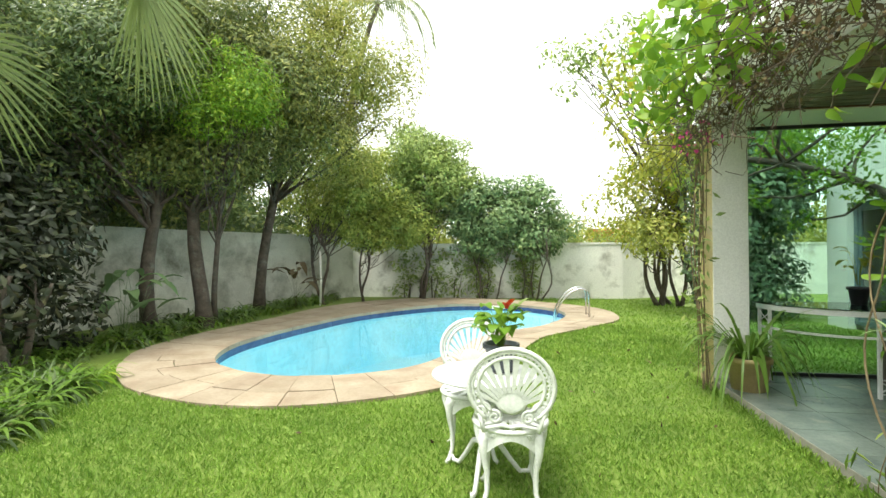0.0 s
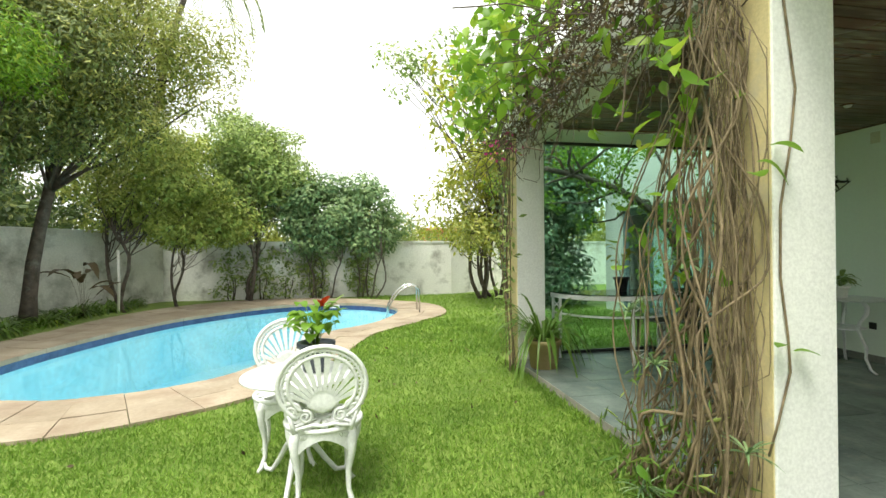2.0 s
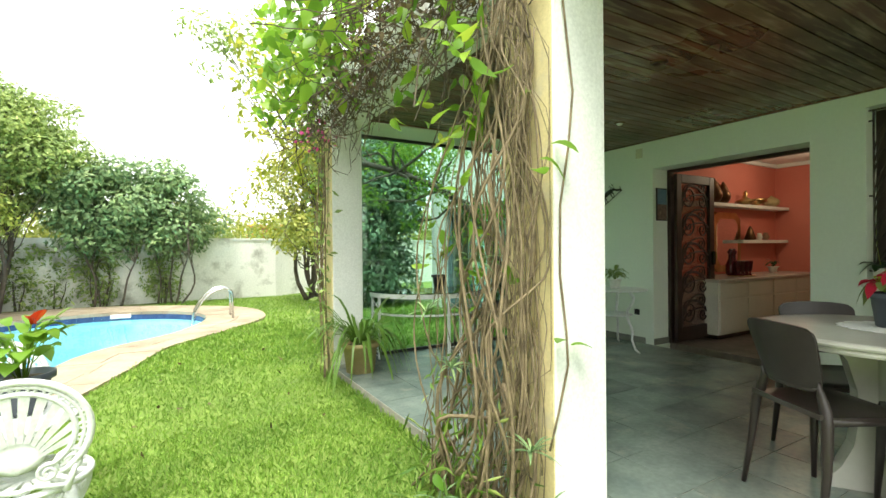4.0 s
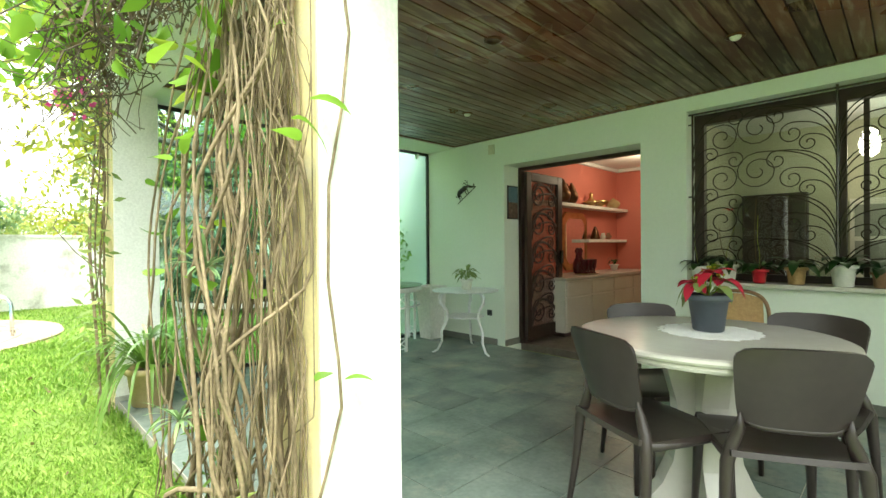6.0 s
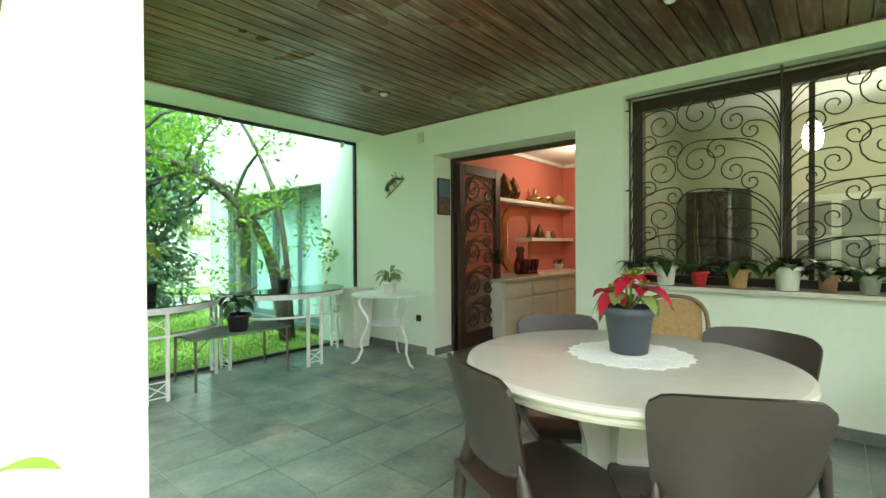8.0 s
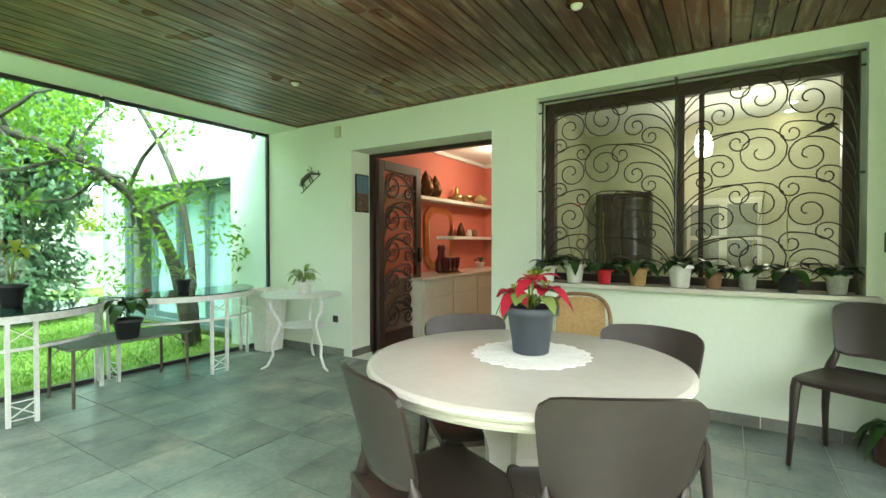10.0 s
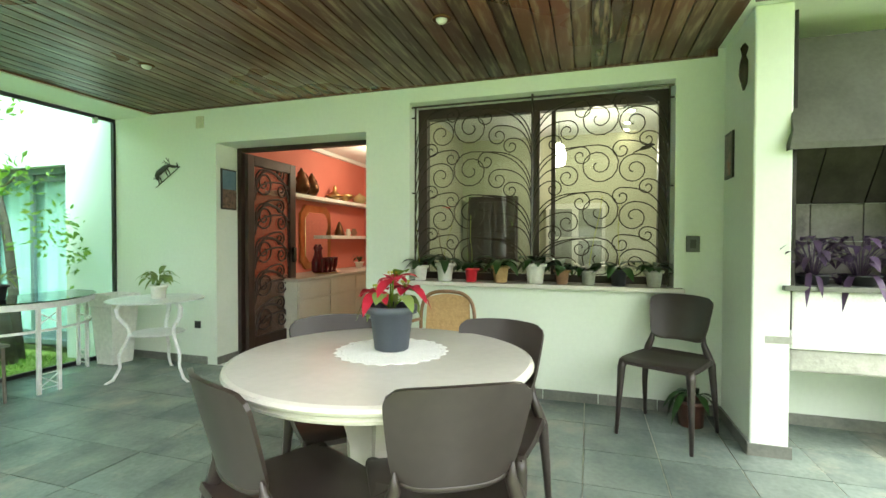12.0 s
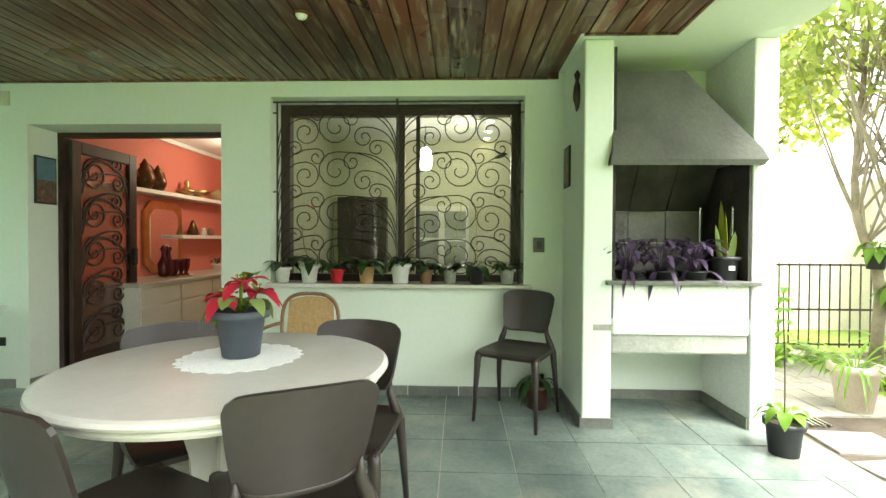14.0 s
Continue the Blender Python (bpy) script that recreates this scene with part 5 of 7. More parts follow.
# ---- red room ----
cab = empty("sideboard", 8.3, 4.08, 0)
tagged(cab, "long ivory lacquered sideboard with a pale top", "sideboard")
part("body", boxes((-1.35, 1.5, -0.3, 0.33, 0.06, 0.75)), M_IVORY, cab)
part("plinth", boxes((-1.3, 1.45, -0.26, 0.33, 0.0, 0.06)), M_DARKWOOD, cab)
part("worktop", boxes((-1.38, 1.53, -0.33, 0.335, 0.751, 0.79), bevel=0.006), M_MARBLE, cab)
for i in range(4):
    x0 = -1.33 + 0.7 * i
    d = part("drawer_front", boxes((x0, x0 + 0.68, -0.318, -0.301, 0.54, 0.73), bevel=0.006), M_IVORY, cab)
    d = part("door_front", boxes((x0, x0 + 0.68, -0.318, -0.301, 0.09, 0.52), bevel=0.006), M_IVORY, cab)
for z, x0, x1, dep in ((1.87, 7.2, 9.88, 0.22), (1.32, 8.45, 9.88, 0.2)):
    s = part("wall_shelf", boxes((x0, x1, 4.419 - dep, 4.419, z - 0.05, z), bevel=0.004), M_POTWHITE, None)
    tagged(s, "thick white floating shelf on the red wall", "shelf", "shelves on the red wall")
mir = empty("mirror", 8.3, 4.415, 1.29)
tagged(mir, "mirror in a brass frame with cut corners", "mirror")
def octagon(w, h, c, y0, y1):
    bm = bmesh.new()
    o = [(-w + c, -h), (w - c, -h), (w, -h + c), (w, h - c), (w - c, h), (-w + c, h), (-w, h - c), (-w, -h + c)]
    a, b = [bm.verts.new((x, y0, z)) for x, z in o], [bm.verts.new((x, y1, z)) for x, z in o]
    bm.faces.new(a)
    bm.faces.new(b[::-1])
    for i in range(8):
        bm.faces.new((a[i], b[i], b[(i + 1) % 8], a[(i + 1) % 8]))
    bmesh.ops.recalc_face_normals(bm, faces=bm.faces)
    return bm
part("mirror_frame", octagon(0.39, 0.46, 0.12, -0.035, 0.0), M_GILT, mir)
part("mirror_glass", octagon(0.29, 0.36, 0.09, -0.04, -0.036), M_MIRROR, mir)

def vessel(name, label, category, x, y, z, prof, m, handle=0.0, seg=20):
    v = empty(name, x, y, z)
    tagged(v, label, category)
    part("body", lathe(bmesh.new(), prof, seg), m, v, smooth=True)
    if handle:
        part("handle", tube(bmesh.new(), bezier((handle * 0.4, 0, handle * 2.6), (handle * 1.6, 0, handle * 2.7), (handle * 1.7, 0, handle * 1.4), (handle * 0.8, 0, handle * 0.9), 8), handle * 0.08, 6), m, v, smooth=True)
        part("spout", tube(bmesh.new(), bezier((-handle * 0.8, 0, handle * 1.1), (-handle * 1.4, 0, handle * 1.5), (-handle * 1.2, 0, handle * 2.2), (-handle * 1.6, 0, handle * 2.5), 8), [handle * 0.16 * (1 - 0.06 * k) for k in range(8)], 6), m, v, smooth=True)
    return v


jug = [(0.05, 0), (0.07, 0.01), (0.11, 0.08), (0.12, 0.14), (0.09, 0.21), (0.05, 0.27), (0.055, 0.3), (0.03, 0.33), (0.012, 0.37)]
vessel("coffee_pot", "dark bronze coffee pot with a tall spout", "coffee pot", 7.8, 4.3, 1.871, jug, M_BRONZE, 0.12)
vessel("teapot", "dark bronze samovar jug on the shelf", "jug", 8.05, 4.3, 1.871, [(r * 0.9, h * 0.9) for r, h in jug], M_BRONZE, 0.1)
vessel("brass_bowl", "wide brass serving bowl with lid", "bowl", 8.68, 4.3, 1.871, [(0.05, 0), (0.06, 0.02), (0.13, 0.05), (0.14, 0.07), (0.07, 0.1), (0.03, 0.14), (0.035, 0.19), (0.015, 0.23)], M_GILT)
vessel("brass_dish", "gilt openwork dish on the shelf", "dish", 9.02, 4.3, 1.871, [(0.05, 0), (0.04, 0.02), (0.13, 0.06), (0.15, 0.11), (0.14, 0.112), (0.05, 0.04)], M_GILT)
vessel("tureen", "pale ceramic tureen with a lid", "tureen", 9.5, 4.3, 1.871, [(0.06, 0), (0.11, 0.05), (0.12, 0.1), (0.08, 0.14), (0.02, 0.17), (0.015, 0.19)], M_OCHRE)
vessel("bell_ornament", "dark bronze bell shaped ornament", "ornament", 8.82, 4.3, 1.321, [(0.08, 0), (0.085, 0.02), (0.06, 0.1), (0.04, 0.16), (0.012, 0.22)], M_BRONZE)
vessel("vase", "small cream vase on the shelf", "vase", 9.1, 4.3, 1.321, [(0.03, 0), (0.05, 0.04), (0.03, 0.09), (0.035, 0.11)], M_IVORY)
vessel("vase", "small round red vase on the shelf", "vase", 9.3, 4.3, 1.321, [(0.03, 0), (0.06, 0.05), (0.03, 0.1), (0.035, 0.12)], M_CLAY)
tray = part("tray", lathe(bmesh.new(), [(0.2, 0), (0.25, 0.005), (0.26, 0.016), (0.25, 0.014), (0.2, 0.008)], 32, squash=0.6), M_GILT, None, smooth=True)
tray.location = (7.95, 4.0, 0.791)
tagged(tray, "oval gilt tray with ruby glasses", "tray")
for i in range(8):
    vessel("goblet", "ruby glass goblet with a gilt rim", "goblet", 7.78 + 0.055 * i + 0.02 * (i % 2), 3.96 + 0.07 * (i % 2), 0.8, [(0.03, 0), (0.028, 0.006), (0.01, 0.025), (0.012, 0.05), (0.03, 0.09), (0.04, 0.2), (0.038, 0.21)], M_RUBY, 0.0, 12)
for i in range(2):
    vessel("decanter", "dark ruby glass decanter with a stopper", "decanter", 7.82 + 0.09 * i, 4.08, 0.8, [(0.05, 0), (0.062, 0.03), (0.068, 0.15), (0.03, 0.24), (0.024, 0.3), (0.042, 0.34), (0.014, 0.39)], M_RUBY, 0.0, 14)
q = potted("house_plant", "small green plant in a white stand on the sideboard", 9.2, 4.15, 0.791, 0.07, 0.05, 0.1, M_POTWHITE)
leafy("leaf", q, 12, 0.1, 0.1, 0.1, 0.04, L_DEEP, 120, 0.02, 0.7, 1.0)

# ---- room behind the window ----
cb = empty("display_cabinet", 8.38, 0.68, 0)
tagged(cb, "white glazed display cabinet", "cabinet")
part("body", boxes((0.0, 0.16, -0.36, 0.36, 0.0, 1.72)), M_IVORY, cb)
for s in (-1, 1):
    for k in range(4):
        g0 = part("pane", boxes((-0.012, -0.002, s * 0.18 - 0.14, s * 0.18 + 0.14, 0.1 + 0.4 * k, 0.45 + 0.4 * k)), M_PANEGREY if k > 1 else M_IVORY, cb)
# added dark box with two leaves, standing in for a dark window reflection
dk = empty("dark_cupboard", 8.4, 1.75, 0)
tagged(dk, "tall dark wooden box standing in for a dark reflection in the window", "cupboard")
part("body", boxes((0.0, 0.14, -0.33, 0.33, 0.0, 1.84), bevel=0.01), M_DARKWOOD, dk)
for s in (-1, 1):
    part("door", boxes((-0.02, -0.002, s * 0.165 - 0.15, s * 0.165 + 0.15, 0.08, 1.76), bevel=0.006), M_DARKWOOD, dk)
pend = empty("pendant_lamp", 7.75, 0.85, 2.62)
tagged(pend, "lit white glass pendant lamp", "pendant lamp")
part("cord", tube(bmesh.new(), [(0, 0, 0), (0, 0, -0.25)], 0.004, 6), M_BLACK, pend)
part("shade", lathe(bmesh.new(), [(0.015, -0.25), (0.06, -0.29), (0.085, -0.4), (0.07, -0.5), (0.02, -0.54)], 20), glow("lit_opal_glass", (1.0, 0.93, 0.8), 1.6), pend, smooth=True)
for i, (sx, sy) in enumerate(((7.54, 0.02), (8.05, 0.015), (8.42, 0.01))):
    d = empty("spotlight", sx, sy + 0.08, 2.619)
    tagged(d, "lit recessed spotlight in the room ceiling", "ceiling light", "room spotlights")
    part("trim_ring", lathe(bmesh.new(), [(0.04, 0), (0.06, 0), (0.06, -0.008), (0.042, -0.006)], 20), M_POTWHITE, d)
    part("bulb", lathe(bmesh.new(), [(0.01, -0.001), (0.038, -0.002), (0.03, -0.012), (0.008, -0.016)], 16), glow("lit_bulb", (1.0, 0.85, 0.6), 7.0), d)
lamp_point("room_light", 7.6, 0.4, 2.1, 3.0, (1.0, 0.9, 0.7), 0.12)
lamp_point("red_room_light", 8.6, 3.4, 2.35, 4.6, (1.0, 0.78, 0.56), 0.12)


# ---- garden furniture ----
def cast_chair(x, y, rz, label):
    """White cast chair: oval fan back, round pierced seat, cabriole legs. Its front looks along +x."""
    c = empty("garden_chair", x, y, LAWN_Z, rz)
    tagged(c, label, "chair", "white cast garden chairs")
    lean = lambda z: -0.19 - 0.12 * (z - 0.42)
    P = lambda u, z: (lean(z), u, z)
    cz, ru, rv = 0.655, 0.215, 0.2
    oval = lambda k, n=40: [P(ru * k * math.cos(a), cz + rv * k * math.sin(a)) for a in np.linspace(-0.95, math.pi + 0.95, n)]
    back = part("backrest", tube(bmesh.new(), oval(1.0), 0.013, 8), M_CASTWHITE, c, smooth=True)
    part("inner_ring", tube(bmesh.new(), oval(0.78), 0.0105, 6), M_CASTWHITE, back, smooth=True)
    part("inner_ring", tube(bmesh.new(), oval(0.9), 0.007, 6), M_CASTWHITE, back, smooth=True)
    for i, a in enumerate(np.linspace(-0.75, math.pi + 0.75, 19)):
        d = 0.085
        bm = bmesh.new()
        q = [P(ru * k * math.cos(a + s * d), cz + rv * k * math.sin(a + s * d)) for k, s in ((0.79, 0), (0.86, 0.75), (0.97, 0.45), (0.97, -0.45), (0.86, -0.75))]
        tube(bm, q, 0.006, 5, closed=True)
        part("lattice_loop", bm, M_CASTWHITE, back, smooth=True)
    hub = (0.0, cz - 0.075)
    for a in np.linspace(-0.25, math.pi + 0.25, 12):
        bm = bmesh.new()
        r0, r1 = 0.055, None
        ex, ez = ru * 0.75 * math.cos(a), cz + rv * 0.75 * math.sin(a)
        sx, sz = hub[0] + 0.06 * math.cos(a), hub[1] + 0.05 * math.sin(a)
        nx, nz = -math.sin(a), math.cos(a)
        w0, w1 = 0.008, 0.0165
        quad = [(sx + nx * w0, sz + nz * w0), (ex + nx * w1, ez + nz * w1), (ex, ez + 0.006), (ex - nx * w1, ez - nz * w1), (sx - nx * w0, sz - nz * w0)]
        f = [bm.verts.new(Vector(P(*p)) + Vector((0.005, 0, 0))) for p in quad]
        b = [bm.verts.new(Vector(P(*p)) - Vector((0.005, 0, 0))) for p in quad]
        bm.faces.new(f)
        bm.faces.new(b[::-1])
        for i in range(5):
            bm.faces.new((f[i], b[i], b[(i + 1) % 5], f[(i + 1) % 5]))
        bmesh.ops.recalc_face_normals(bm, faces=bm.faces)
        part("fan_blade", bm, M_CASTWHITE, back)
    bm = bmesh.new()
    bmesh.ops.create_icosphere(bm, subdivisions=2, radius=1.0, matrix=Matrix.LocRotScale(P(0, hub[1]), None, (0.006, 0.085, 0.068)))
    part("fan_hub", bm, M_CASTWHITE, back, smooth=True)
    for s in (-1, 1):
        for uu, zz, r in ((0.15, 0.53, 0.05), (0.085, 0.5, 0.035)):
            pts = [P(s * a, b) for a, b in spiral(uu, zz, r, 1.7, 0.3, 1)]
            part("scroll", tube(bmesh.new(), pts, 0.008, 6), M_CASTWHITE, back, smooth=True)
        part("upright", tube(bmesh.new(), [P(s * 0.135, 0.42), P(s * 0.15, 0.46), P(s * 0.165, 0.52)], [0.016, 0.012, 0.012], 6), M_CASTWHITE, back, smooth=True)
    part("cross_rail", tube(bmesh.new(), [P(-0.14, 0.435), P(-0.05, 0.455), P(0, 0.445), P(0.05, 0.455), P(0.14, 0.435)], 0.011, 6), M_CASTWHITE, back, smooth=True)
    seat = part("seat", tube(bmesh.new(), [(0.198 * math.cos(a), 0.198 * math.sin(a), 0.418) for a in np.linspace(0, 2 * math.pi, 36, endpoint=False)], 0.014, 8, closed=True), M_CASTWHITE, c, smooth=True)
    bm = bmesh.new()
    for a in np.linspace(0, 2 * math.pi, 14, endpoint=False):
        tube(bm, [(0.04 * math.cos(a), 0.04 * math.sin(a), 0.42), (0.11 * math.cos(a + 0.1), 0.11 * math.sin(a + 0.1), 0.422), (0.2 * math.cos(a), 0.2 * math.sin(a), 0.42)], [0.009, 0.019, 0.012], 5)
    lathe(bm, [(0.01, 0.412), (0.05, 0.412), (0.05, 0.426), (0.01, 0.43)], 16)
    part("seat_lattice", bm, M_CASTWHITE, seat)
    for ang in (45, 135, 225, 315):
        a = radians(ang)
        line = [(r * math.cos(a), r * math.sin(a), z) for r, z in ((0.175, 0.41), (0.205, 0.36), (0.2, 0.28), (0.178, 0.18), (0.18, 0.08), (0.205, 0.02), (0.235, 0.0))]
        part("leg", tube(bmesh.new(), line, [0.034, 0.03, 0.022, 0.016, 0.013, 0.015, 0.012], 8), M_CASTWHITE, c, smooth=True)
    for k in range(4):
        a0, a1 = radians(45 + 90 * k), radians(135 + 90 * k)
        def apron_fn(u, v, a0=a0, a1=a1):
            a = a0 + (a1 - a0) * u
            return (0.196 * math.cos(a), 0.196 * math.sin(a), 0.41 - v * (0.035 + 0.105 * abs(2 * u - 1) ** 1.7))
        apron = part("apron", panel(bmesh.new(), apron_fn, 14, 3, 0.01), M_CASTWHITE, c, smooth=True)
        for u in (0.16, 0.84):
            bm = bmesh.new()
            for d in (-0.06, -0.02, 0.02, 0.06):
                top, low = Vector(apron_fn(u + d * 0.6, 0.42)), Vector(apron_fn(u + d * 1.3, 0.12))
                out = Vector((top.x, top.y, 0)).normalized() * 0.006
                tube(bm, [top + out, low + out], [0.003, 0.007], 5)
            part("fan_relief", bm, M_CASTWHITE, apron)
    return c


cast_chair(0.325, 2.8, 93, "white cast metal garden chair with a pierced fan back")
cast_chair(0.06, 3.32, -84, "white cast metal garden chair pushed under the small table")
t = empty("garden_table", 0.17, 2.97, LAWN_Z)
tagged(t, "small round white cast metal garden table", "table")
part("tabletop", lathe(bmesh.new(), [(0.2, 0.612), (0.3, 0.61), (0.312, 0.616), (0.31, 0.628), (0.3, 0.632), (0.2, 0.628)], 48), M_CASTWHITE, t, smooth=True)
part("stem", lathe(bmesh.new(), [(0.05, 0.61), (0.025, 0.57), (0.02, 0.45), (0.032, 0.36), (0.02, 0.3), (0.035, 0.22), (0.03, 0.16)], 16), M_CASTWHITE, t, smooth=True)
for ang in (20, 140, 260):
    a = radians(ang)
    line = [(r * math.cos(a), r * math.sin(a), z) for r, z in ((0.02, 0.22), (0.09, 0.2), (0.16, 0.1), (0.22, 0.025), (0.275, 0.02), (0.285, 0.05))]
    part("foot", tube(bmesh.new(), line, [0.02, 0.018, 0.015, 0.014, 0.013, 0.009], 8), M_CASTWHITE, t, smooth=True)
q = potted("anthurium", "orange anthurium in a dark pot on the garden table", 0.27, 3.0, 0.553, 0.098, 0.075, 0.165, M_POTGREY)
leafy("leaf", q, 34, 0.15, 0.2, 0.12, 0.08, L_BRIGHT, 141, 0.045, 0.9, 0.8)
part("stem", tube(bmesh.new(), [(0, 0, 0.15), (0.02, 0, 0.3), (0.03, 0, 0.4)], 0.003, 5), L_BRIGHT, q)
for k, (dx, dy, ln, m) in enumerate(((0.6, -0.6, 0.075, L_RED), (-0.4, -0.5, 0.05, L_RED), (0.9, 0.1, 0.12, L_MID))):
    bm = bmesh.new()
    broad_leaf(bm, (0.03 + 0.012 * k, 0, 0.37 - 0.04 * (k == 2)), (dx, dy), ln, ln * 0.75, 1.2, 0.3)
    part("flower" if m is L_RED else "leaf", bm, m, q)

# pool fittings
rail = empty("pool_ladder", 1.5, 10.2, -0.06)
tagged(rail, "stainless steel pool ladder with curved handrails", "pool ladder")
for s in (-0.22, 0.22):
    line = [(0.3, s, 0.0), (0.3, s, 0.42), *bezier((0.3, s, 0.42), (0.3, s, 0.66), (-0.1, s, 0.66), (-0.33, s, 0.15), 10)[1:], (-0.42, s, -0.35)]
    part("handrail", tube(bmesh.new(), line, 0.02, 8), M_STEEL, rail, smooth=True)
for z in (-0.2, -0.34):
    part("step", boxes((-0.45, -0.36, -0.22, 0.22, z, z + 0.025)), M_STEEL, rail)
pole = part("garden_pole", tube(bmesh.new(), [(0, 0, -0.05), (0.02, 0, 0.7), (0.0, 0, 1.4)], 0.028, 10), M_POTWHITE, None, smooth=True)
pole.location = (-4.72, 11.6, LAWN_Z)
tagged(pole, "white plastic pipe standing in the flower bed", "pipe")


# ---- plants ----
def tuft(name, label, x, y, z, n, length, width, material, seed, lift=1.1, curl=1.1, category="plant", group=""):
    t = empty(name, x, y, z)
    tagged(t, label, category, group)
    g = np.random.default_rng(seed)
    bm = bmesh.new()
    for i in range(n):
        a = g.uniform(0, 6.283)
        broad_leaf(bm, (0.03 * math.cos(a), 0.03 * math.sin(a), 0), (math.cos(a), math.sin(a)), length * g.uniform(0.6, 1.15), width * g.uniform(0.7, 1.2), lift * g.uniform(0.6, 1.4), curl * g.uniform(0.7, 1.3))
    part("leaves", bm, material, t, smooth=True)
    return t


q = potted("spider_plant", "arching strap leaved plant in an ochre clay pot", 2.45, 4.84, 0.0, 0.175, 0.14, 0.3, M_OCHRE)
g = np.random.default_rng(151)
for i in range(95):
    bm = bmesh.new()
    a = g.uniform(0, 6.283)
    broad_leaf(bm, (0.05 * math.cos(a), 0.05 * math.sin(a), 0.27), (math.cos(a), math.sin(a)), g.uniform(0.4, 0.78), g.uniform(0.02, 0.036), g.uniform(0.9, 1.9), g.uniform(1.0, 2.0))
    part("leaf", bm, L_SPIDER, q, smooth=True)

bed = [tuft("border_plant", "tuft of arching strap leaves in the flower bed", -4.6, 3.4, LAWN_Z, 26, 0.42, 0.03, L_DARK, 160, 1.1, 1.2, "plant", "strap leaved border plants"),
       tuft("border_plant", "tuft of arching strap leaves in the flower bed", -4.9, 4.3, LAWN_Z, 30, 0.5, 0.035, L_SPIDER, 161, 1.0, 1.1, "plant", "strap leaved border plants"),
       tuft("border_plant", "tuft of pale arching leaves by the coping", -5.2, 6.3, LAWN_Z, 24, 0.42, 0.028, L_BRIGHT, 162, 0.9, 1.2, "plant", "strap leaved border plants")]
g = np.random.default_rng(170)
for i in range(150):
    f = i / 150
    edge_x = -3.9 - 1.15 * min(1, f * 4) + 0.75 * max(0, f - 0.62) * 1.2
    y0 = 2.2 + 10.9 * f
    off = abs(g.normal()) * 0.5 + 0.1
    bx = (-3.9 + 0.3 * (4.4 - y0)) if y0 < 4.4 else edge_x
    m = copy_thing(bed[int(g.integers(3))], pose(bx - off, y0, LAWN_Z, 0, 0, g.uniform(0, 360)) @ Matrix.Scale(g.uniform(0.7, 1.25), 4))
for i in range(70):
    y0 = g.uniform(1.7, 4.6)
    copy_thing(bed[int(g.integers(2))], pose(-3.75 + 0.3 * (4.4 - y0) - abs(g.normal()) * 0.7, y0, LAWN_Z, 0, 0, g.uniform(0, 360)) @ Matrix.Scale(g.uniform(0.6, 1.1), 4))
# bird of paradise leaves by the trunk
for i, (bx, by) in enumerate(((-5.5, 6.3), (-5.9, 7.0), (-4.9, 10.6))):
    t = empty("banana_leaf_plant", bx, by, LAWN_Z)
    tagged(t, "broad paddle leaved plant by the garden wall", "plant")
    leafy("leaf", t, 9, 0.1, 0.9, 0.6, 0.2, L_BLUEGREEN if i < 2 else L_DRY, 180 + i, 0.05, 0.9, 0.9)

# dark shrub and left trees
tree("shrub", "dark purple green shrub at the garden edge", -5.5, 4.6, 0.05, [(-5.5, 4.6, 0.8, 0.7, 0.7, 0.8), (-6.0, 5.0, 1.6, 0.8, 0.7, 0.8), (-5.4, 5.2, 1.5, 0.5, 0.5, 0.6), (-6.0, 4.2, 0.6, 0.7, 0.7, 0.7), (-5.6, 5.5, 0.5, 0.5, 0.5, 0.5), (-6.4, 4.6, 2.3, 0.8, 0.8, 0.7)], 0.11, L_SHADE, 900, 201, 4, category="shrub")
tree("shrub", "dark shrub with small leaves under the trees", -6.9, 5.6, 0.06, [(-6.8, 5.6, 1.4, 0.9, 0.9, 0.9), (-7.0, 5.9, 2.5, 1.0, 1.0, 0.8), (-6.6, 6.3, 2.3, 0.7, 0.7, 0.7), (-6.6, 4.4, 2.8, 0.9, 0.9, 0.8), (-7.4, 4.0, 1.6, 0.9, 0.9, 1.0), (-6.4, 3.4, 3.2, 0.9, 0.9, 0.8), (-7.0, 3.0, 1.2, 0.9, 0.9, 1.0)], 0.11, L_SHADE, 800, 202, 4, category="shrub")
tree("garden_tree", "tall dark evergreen tree by the garden wall", -5.3, 7.9, 0.14, sub_clumps(-6.0, 8.3, 4.6, 2.7, 1.9, 2.3, 96, 0.66, 203) + sub_clumps(-5.9, 8.0, 3.2, 1.7, 1.2, 0.8, 34, 0.5, 213), 0.078, L_EVER, 1300, 203, 1, aspect=0.32, droop=0.25, top_at=(-5.45, 8.0, 4.6))
tree("garden_tree", "dark leaning evergreen tree beside the wall", -5.95, 7.35, 0.13, sub_clumps(-6.6, 6.6, 3.9, 1.9, 1.9, 1.7, 66, 0.6, 204), 0.078, L_DARK, 1250, 204, 1, aspect=0.32, droop=0.25, top_at=(-5.7, 7.5, 4.0))
tree("conifer", "conifer with olive green drooping sprays", -5.5, 10.0, 0.13, sub_clumps(-3.75, 9.6, 5.0, 1.75, 1.4, 2.0, 84, 0.46, 205), 0.085, L_OLIVE, 900, 205, 1, aspect=0.28, droop=0.4, top_at=(-4.9, 9.8, 5.6))
